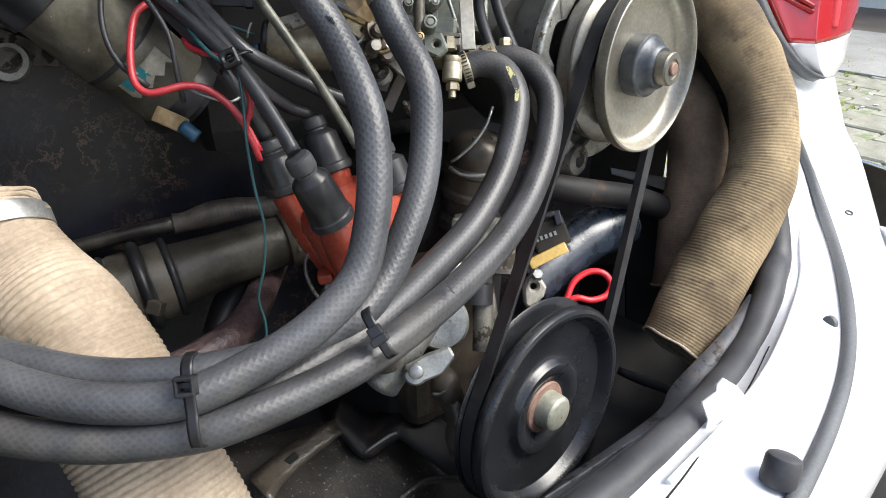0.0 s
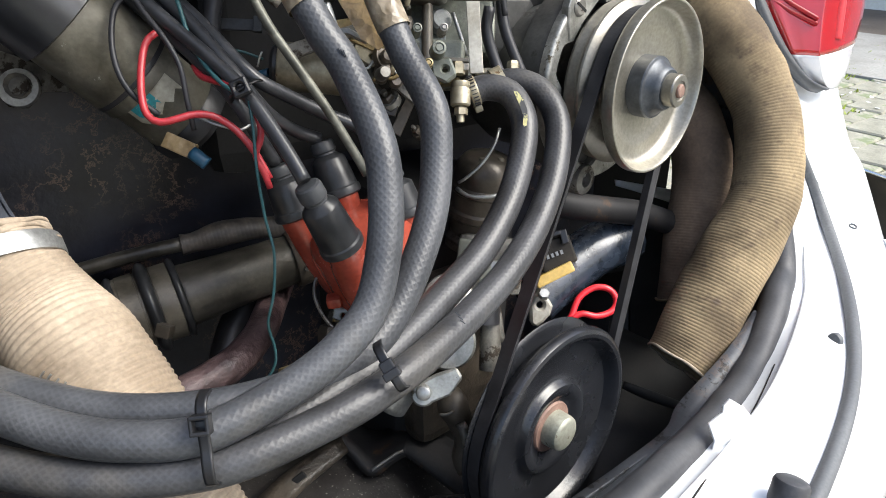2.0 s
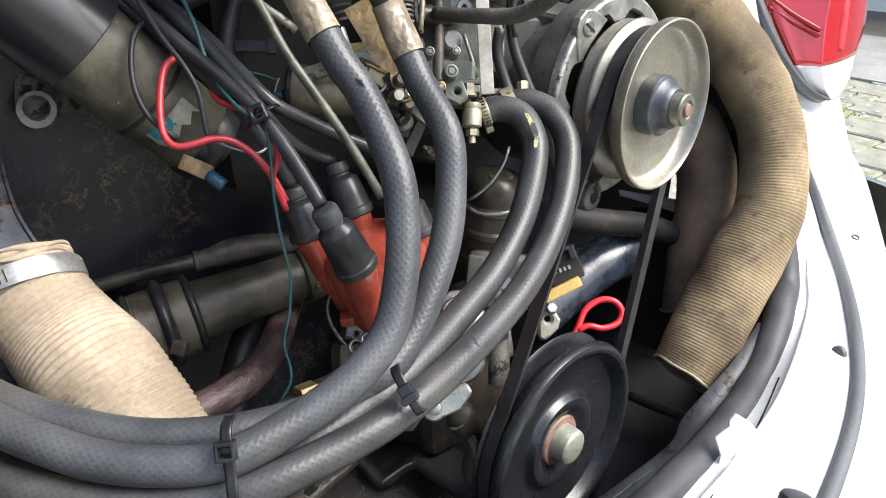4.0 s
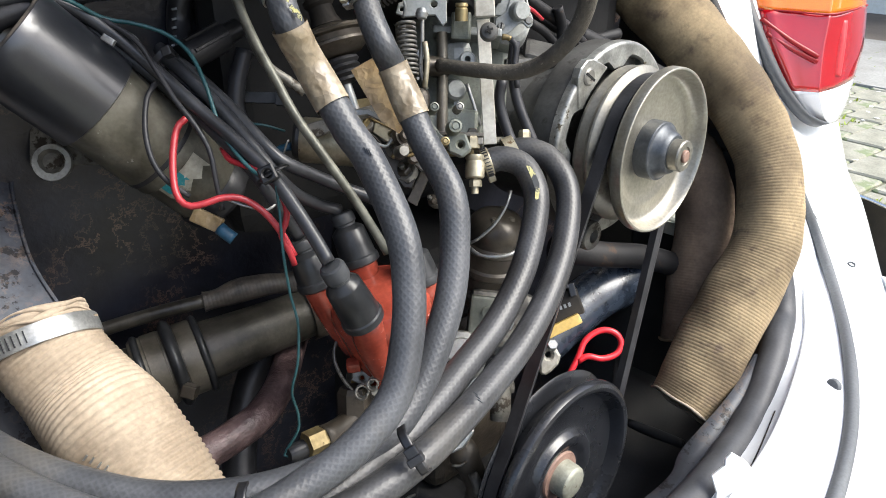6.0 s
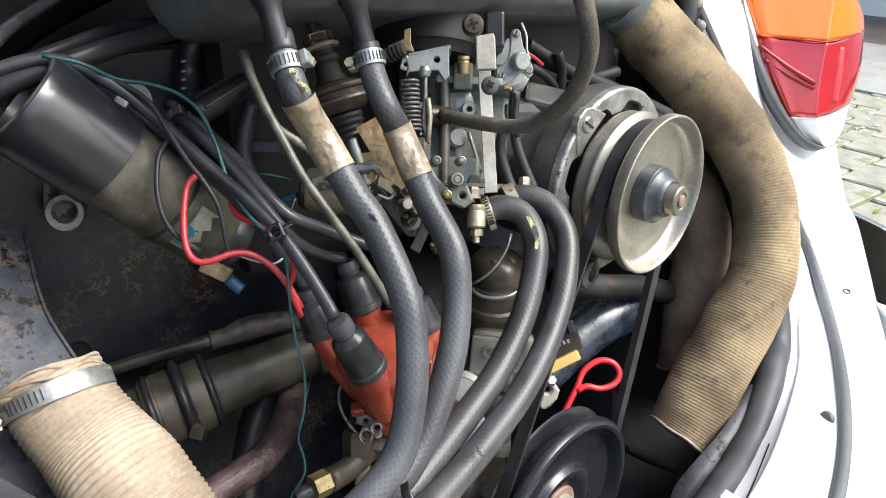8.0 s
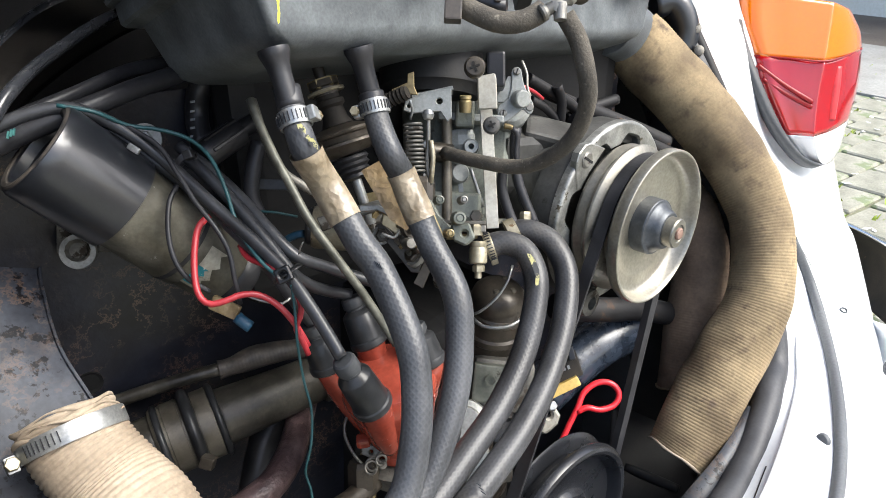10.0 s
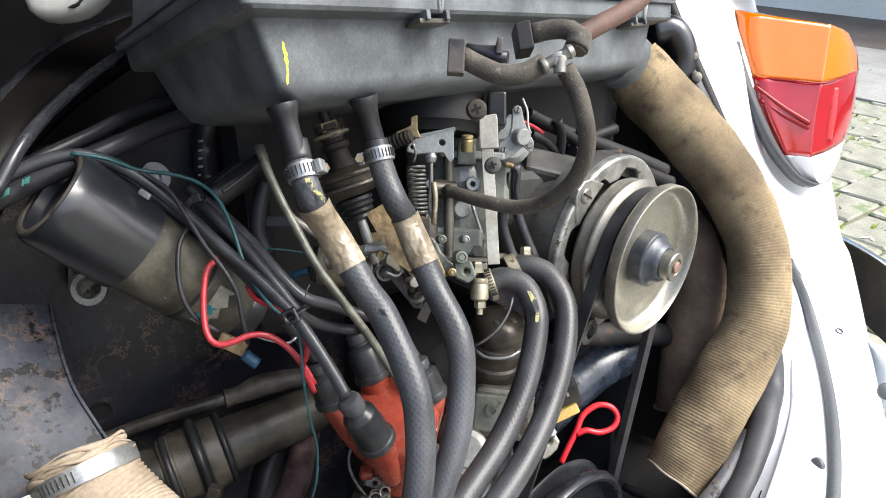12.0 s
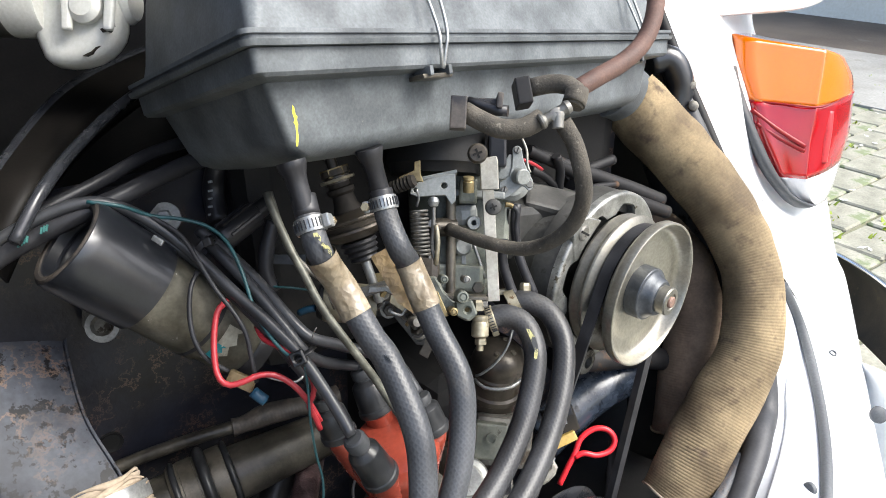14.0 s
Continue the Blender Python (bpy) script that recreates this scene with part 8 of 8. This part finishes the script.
cable("black_wire", [(0.4362, 0.4499, 0.7535), (0.4427, 0.45, 0.7388), (0.4448, 0.4517, 0.7215), (0.4454, 0.4542, 0.7037)], 0.0042, BLACK_PAINT, "black wire behind the breather hose")
cable("black_wire", [(0.4147, 0.4588, 0.7422), (0.43, 0.4559, 0.7333), (0.4424, 0.4528, 0.7206), (0.4537, 0.4504, 0.7075)], 0.0038, BLACK_PAINT, "black wire behind the choke lever")
cable("rear_cable", [(0.439, 0.4855, 0.7471), (0.4714, 0.4795, 0.7311), (0.5051, 0.4727, 0.7154), (0.538, 0.4669, 0.7003)], 0.0065, BLACK_PAINT, "thick black cable behind the breather hose")
cable("rear_cable", [(0.4779, 0.4762, 0.711), (0.5133, 0.4803, 0.715), (0.5516, 0.4813, 0.7177)], 0.0055, BLACK_PAINT, "black cable crossing behind the breather hose")
cable("black_wire", [(0.4501, 0.4432, 0.7141), (0.4841, 0.4454, 0.7133), (0.518, 0.4454, 0.7091)], 0.0035, BLACK_PAINT, "black wire over the alternator")
cable("black_wire", [(0.3443, 0.4034, 0.7430), (0.3477, 0.4009, 0.7384), (0.3462, 0.3998, 0.7300), (0.3450, 0.3986, 0.7243), (0.3455, 0.3950, 0.7100)], 0.0022, WIRE, "thin black wire from a brass terminal on the choke")
cable("pale_wire", [(0.3805, 0.4352, 0.7829), (0.3810, 0.4295, 0.774), (0.3784, 0.4253, 0.7639), (0.3787, 0.4216, 0.7582)], 0.0010, STRIP, "thin pale wire beside the choke lever")
cable("black_wire", [(0.3377, 0.4027, 0.716), (0.3348, 0.4017, 0.6997), (0.3373, 0.3929, 0.677), (0.3399, 0.3811, 0.6607)], 0.004, WIRE, "black wire beside the support strip")
cable("black_wire", [(0.3588, 0.4145, 0.7382), (0.3542, 0.4102, 0.721), (0.3523, 0.4024, 0.6992), (0.357, 0.3868, 0.668)], 0.004, WIRE, "black wire in front of the alternator")
junction = thing("terminal_block", (0.4058, 0.4279, 0.7035), "dark grey regulator block on the alternator", "regulator")
part("case", block((0.05, 0.045, 0.04), plane_at((0.4215, 0.4418, 0.6999), -14) @ Matrix.Rotation(radians(35), 4, "X"), 0.004), HOUSING, junction)

# printing on the hoses and leads, as plain bars
def bars(name, t_pts, size, turn, mat, parent, label):
    for q in t_pts:
        part(name, block(size, plane_at(q, turn), 0.0), mat, parent, label)
PALE = surf("pale_print", (0.16, 0.17, 0.175), (0.24, 0.25, 0.255), 0.6, scale=200)
TEALPRINT = surf("teal_print", (0.04, 0.16, 0.15), (0.07, 0.22, 0.2), 0.6, scale=200)
bars("print", [(0.1779, 0.3263, 0.7134), (0.1786, 0.3251, 0.7129), (0.1792, 0.3239, 0.7125)], (0.0006, 0.0032, 0.0008), 28, BOOT_DARK, hose_a, "dark printed bar")
bars("print", [(0.2037, 0.2638, 0.5853), (0.2036, 0.2616, 0.584), (0.2035, 0.2595, 0.5827)], (0.0006, 0.0034, 0.0008), 55, BOOT, hose_d, "dark printed bar")

loom_print = thing("cable_print", (0.0254, 0.5024, 0.7674), "teal printed bars on the thick black cable", "print")
bars("bar", [(0.0211, 0.5016, 0.7643), (0.0228, 0.5009, 0.7652), (0.0245, 0.5002, 0.7662), (0.0262, 0.5001, 0.7669), (0.0349, 0.4989, 0.7708), (0.0366, 0.4982, 0.7718), (0.0382, 0.498, 0.7722)], (0.0011, 0.0042, 0.0008), -8, TEALPRINT, loom_print, "")
bars("print", [(0.3862, 0.3833, 0.5162), (0.3895, 0.3816, 0.5175), (0.3929, 0.3798, 0.5187), (0.3962, 0.3781, 0.52), (0.3996, 0.3763, 0.5212)], (0.0022, 0.0035, 0.0006), 20, PALE, relay, "pale printed bar")
# small fittings round the throttle shaft
fittings = random.Random(21)
for k, q in enumerate([(0.2304, 0.4141, 0.6998), (0.2392, 0.4111, 0.7012), (0.2434, 0.4057, 0.6928), (0.2534, 0.4054, 0.7), (0.2585, 0.3985, 0.6857), (0.2465, 0.4026, 0.6822), (0.272, 0.3958, 0.6404), (0.2332, 0.4291, 0.6823), (0.2395, 0.4219, 0.6781), (0.2536, 0.4029, 0.664)]):
    bits = thing("fastener", q, "small stained nut and washer on the throttle linkage", "fastener", "throttle fasteners")
    ax = (FN + FR * fittings.uniform(-0.8, 0.8) + FU * fittings.uniform(-0.6, 0.6)).normalized()
    r_ = fittings.uniform(0.003, 0.0055)
    mt = fittings.choice((BROWN_METAL, BROWN_METAL, OLD_STEEL, BRASS))
    part("washer", lathe([(0, 0.0012), (r_ * 1.35, 0.0012), (r_ * 1.4, 0.0006), (r_ * 1.4, -0.004), (0, -0.004)], q, ax, 18), fittings.choice((OLD_STEEL, BROWN_METAL)), bits)
    part("nut", hexagon(Vector(q) + ax * 0.001, ax, r_ * 1.75, 0.0045), mt, bits)
    part("stud", lathe([(0, 0.009), (r_ * 0.4, 0.0085), (r_ * 0.42, 0.0), (0, 0.0)], q, ax, 10), OLD_STEEL, bits)
part("arm", plate([(-0.02, 0.003), (0.022, 0.006), (0.026, 0.0), (0.022, -0.004), (-0.02, -0.003)], 0.002, plane_at((0.2448, 0.4118, 0.6725), -50), 0.0004, holes=[(0.02, 0.001, 0.002)]), BROWN_METAL, lever)
part("arm", plate([(-0.016, 0.004), (0.014, 0.006), (0.018, 0.0), (-0.016, -0.004)], 0.002, plane_at((0.2652, 0.3993, 0.6539), 60), 0.0004), BROWN_METAL, lever)

# ---- more small things on the bulkhead and the linkage ----
upper_bolt = thing("mounting_bolt", (0.1215, 0.5499, 0.7391), "bolt with a pale washer high on the black bulkhead", "bolt")
part("washer", lathe([(0.005, 0.001), (0.0118, 0.001), (0.0120, 0.0), (0.0120, -0.0015), (0.005, -0.0015)], (0.1215, 0.5499, 0.7391), FN + FR * 0.2, 32), ALU, upper_bolt, "pale round washer")
part("head", hexagon((0.1215, 0.5499, 0.7391), FN + FR * 0.2, 0.011, 0.006), STEEL, upper_bolt)
flat_bar = thing("flat_bracket", (0.1905, 0.4917, 0.7066), "dark grey flat metal bracket behind the ignition leads", "bracket")
part("bar", block((0.034, 0.0078, 0.003), plane_at((0.1905, 0.4917, 0.7066), -2), 0.0008), BOOT, flat_bar)
part("bar_end", block((0.006, 0.0105, 0.005), plane_at((0.2013, 0.4797, 0.707), -2), 0.0008), BOOT, flat_bar)
vent_print = thing("cable_print", (0.1551, 0.5382, 0.7571), "pale printed bars on the black breather hose", "print")
bars("bar", [(0.1585, 0.5429, 0.7688), (0.1569, 0.5407, 0.7633), (0.1551, 0.5382, 0.7571), (0.1535, 0.5361, 0.7517), (0.1519, 0.5339, 0.7463), (0.1503, 0.5318, 0.7408)], (0.0034, 0.0016, 0.0008), 8, PALE, vent_print, "")
part("link_wire", sweep([(0.2289, 0.4033, 0.6891), (0.2348, 0.3974, 0.6868), (0.2401, 0.3964, 0.6915), (0.2452, 0.3912, 0.6892), (0.2496, 0.3844, 0.6834)], 0.0011, seg=8, step=0.002), STEEL, lever, "thin bent link wire")
part("link_wire", sweep([(0.2359, 0.3925, 0.68), (0.2407, 0.3914, 0.6841), (0.2454, 0.3863, 0.6814), (0.2518, 0.3836, 0.6848)], 0.0013, seg=8, step=0.002), BRASS, lever, "thin bent link wire")
part("eye_ring", sweep([(0.2424, 0.3933, 0.6984), (0.2459, 0.3919, 0.7004), (0.2468, 0.3892, 0.697), (0.2434, 0.3897, 0.6937), (0.241, 0.3927, 0.6957), (0.2429, 0.3933, 0.699)], 0.0016, seg=8, step=0.002), BRASS, lever, "stained wire eye")
part("clip_plate", plate([(-0.010, 0.004), (0.004, 0.007), (0.011, 0.002), (0.006, -0.005), (-0.008, -0.003)], 0.002, plane_at((0.237, 0.4003, 0.6942), -25), 0.0005, holes=[(0.003, 0.001, 0.0018)]), YELLOW_ZINC, lever, "small plated clip")
part("pivot", lathe([(0, 0.004), (0.0032, 0.004), (0.0042, 0.002), (0.0042, -0.006), (0, -0.006)], (0.2393, 0.3852, 0.6857), FN + FR * 0.4, 18), OLD_STEEL, lever, "worn pivot end")
part("foot_arc", plate([(-0.012, 0.003), (0.0, 0.006), (0.012, 0.002), (0.012, -0.001), (0.0, 0.002), (-0.012, -0.002)], 0.005, plane_at((0.2234, 0.4002, 0.7067), -12), 0.0006), ALU, pump, "pale curved foot")

# small castings on the carburettor's face
for q, r_, d_, mt in (((0.2584, 0.3967, 0.7027), 0.0040, 0.006, CARB_BODY), ((0.2691, 0.3919, 0.7079), 0.0032, 0.005, CARB_BODY), ((0.2757, 0.3778, 0.6973), 0.0046, 0.004, CARB_BODY), ((0.2665, 0.3768, 0.6888), 0.0030, 0.006, BRASS), ((0.2503, 0.3898, 0.6904), 0.0036, 0.005, BROWN_METAL), ((0.2823, 0.3821, 0.7079), 0.0028, 0.006, OLD_STEEL)):
    part("cast_boss", lathe([(0, d_), (r_ * 0.45, d_), (r_ * 0.5, d_ * 0.7), (r_ * 0.62, d_ * 0.7), (r_ * 0.66, d_), (r_ * 0.92, d_ * 0.95), (r_, d_ * 0.7), (r_ * 1.1, -0.008), (0, -0.008)], q, FN + FR * 0.15, 22), mt, carb)
part("cast_web", plate([(-0.010, 0.012), (-0.004, 0.013), (0.003, 0.002), (0.012, -0.006), (0.012, -0.012), (-0.010, -0.012)], 0.008, plane_at((0.2703, 0.3983, 0.6924), -3), 0.0014, holes=[(-0.005, -0.005, 0.0024)]), CARB_BODY, carb, "cast web")
part("cast_web", plate([(-0.007, 0.008), (0.006, 0.006), (0.008, -0.006), (0.0, -0.010), (-0.008, -0.004)], 0.006, plane_at((0.2798, 0.3785, 0.6851), 12), 0.0014, holes=[(0.001, -0.001, 0.0020)]), CARB_BODY, carb, "cast web")
part("pump_link", sweep([(0.2446, 0.3939, 0.6993), (0.2487, 0.3945, 0.7054), (0.2521, 0.3928, 0.7067), (0.2536, 0.3897, 0.7034), (0.2512, 0.389, 0.6993)], 0.0009, seg=8, step=0.002), STEEL, carb, "thin link wire")
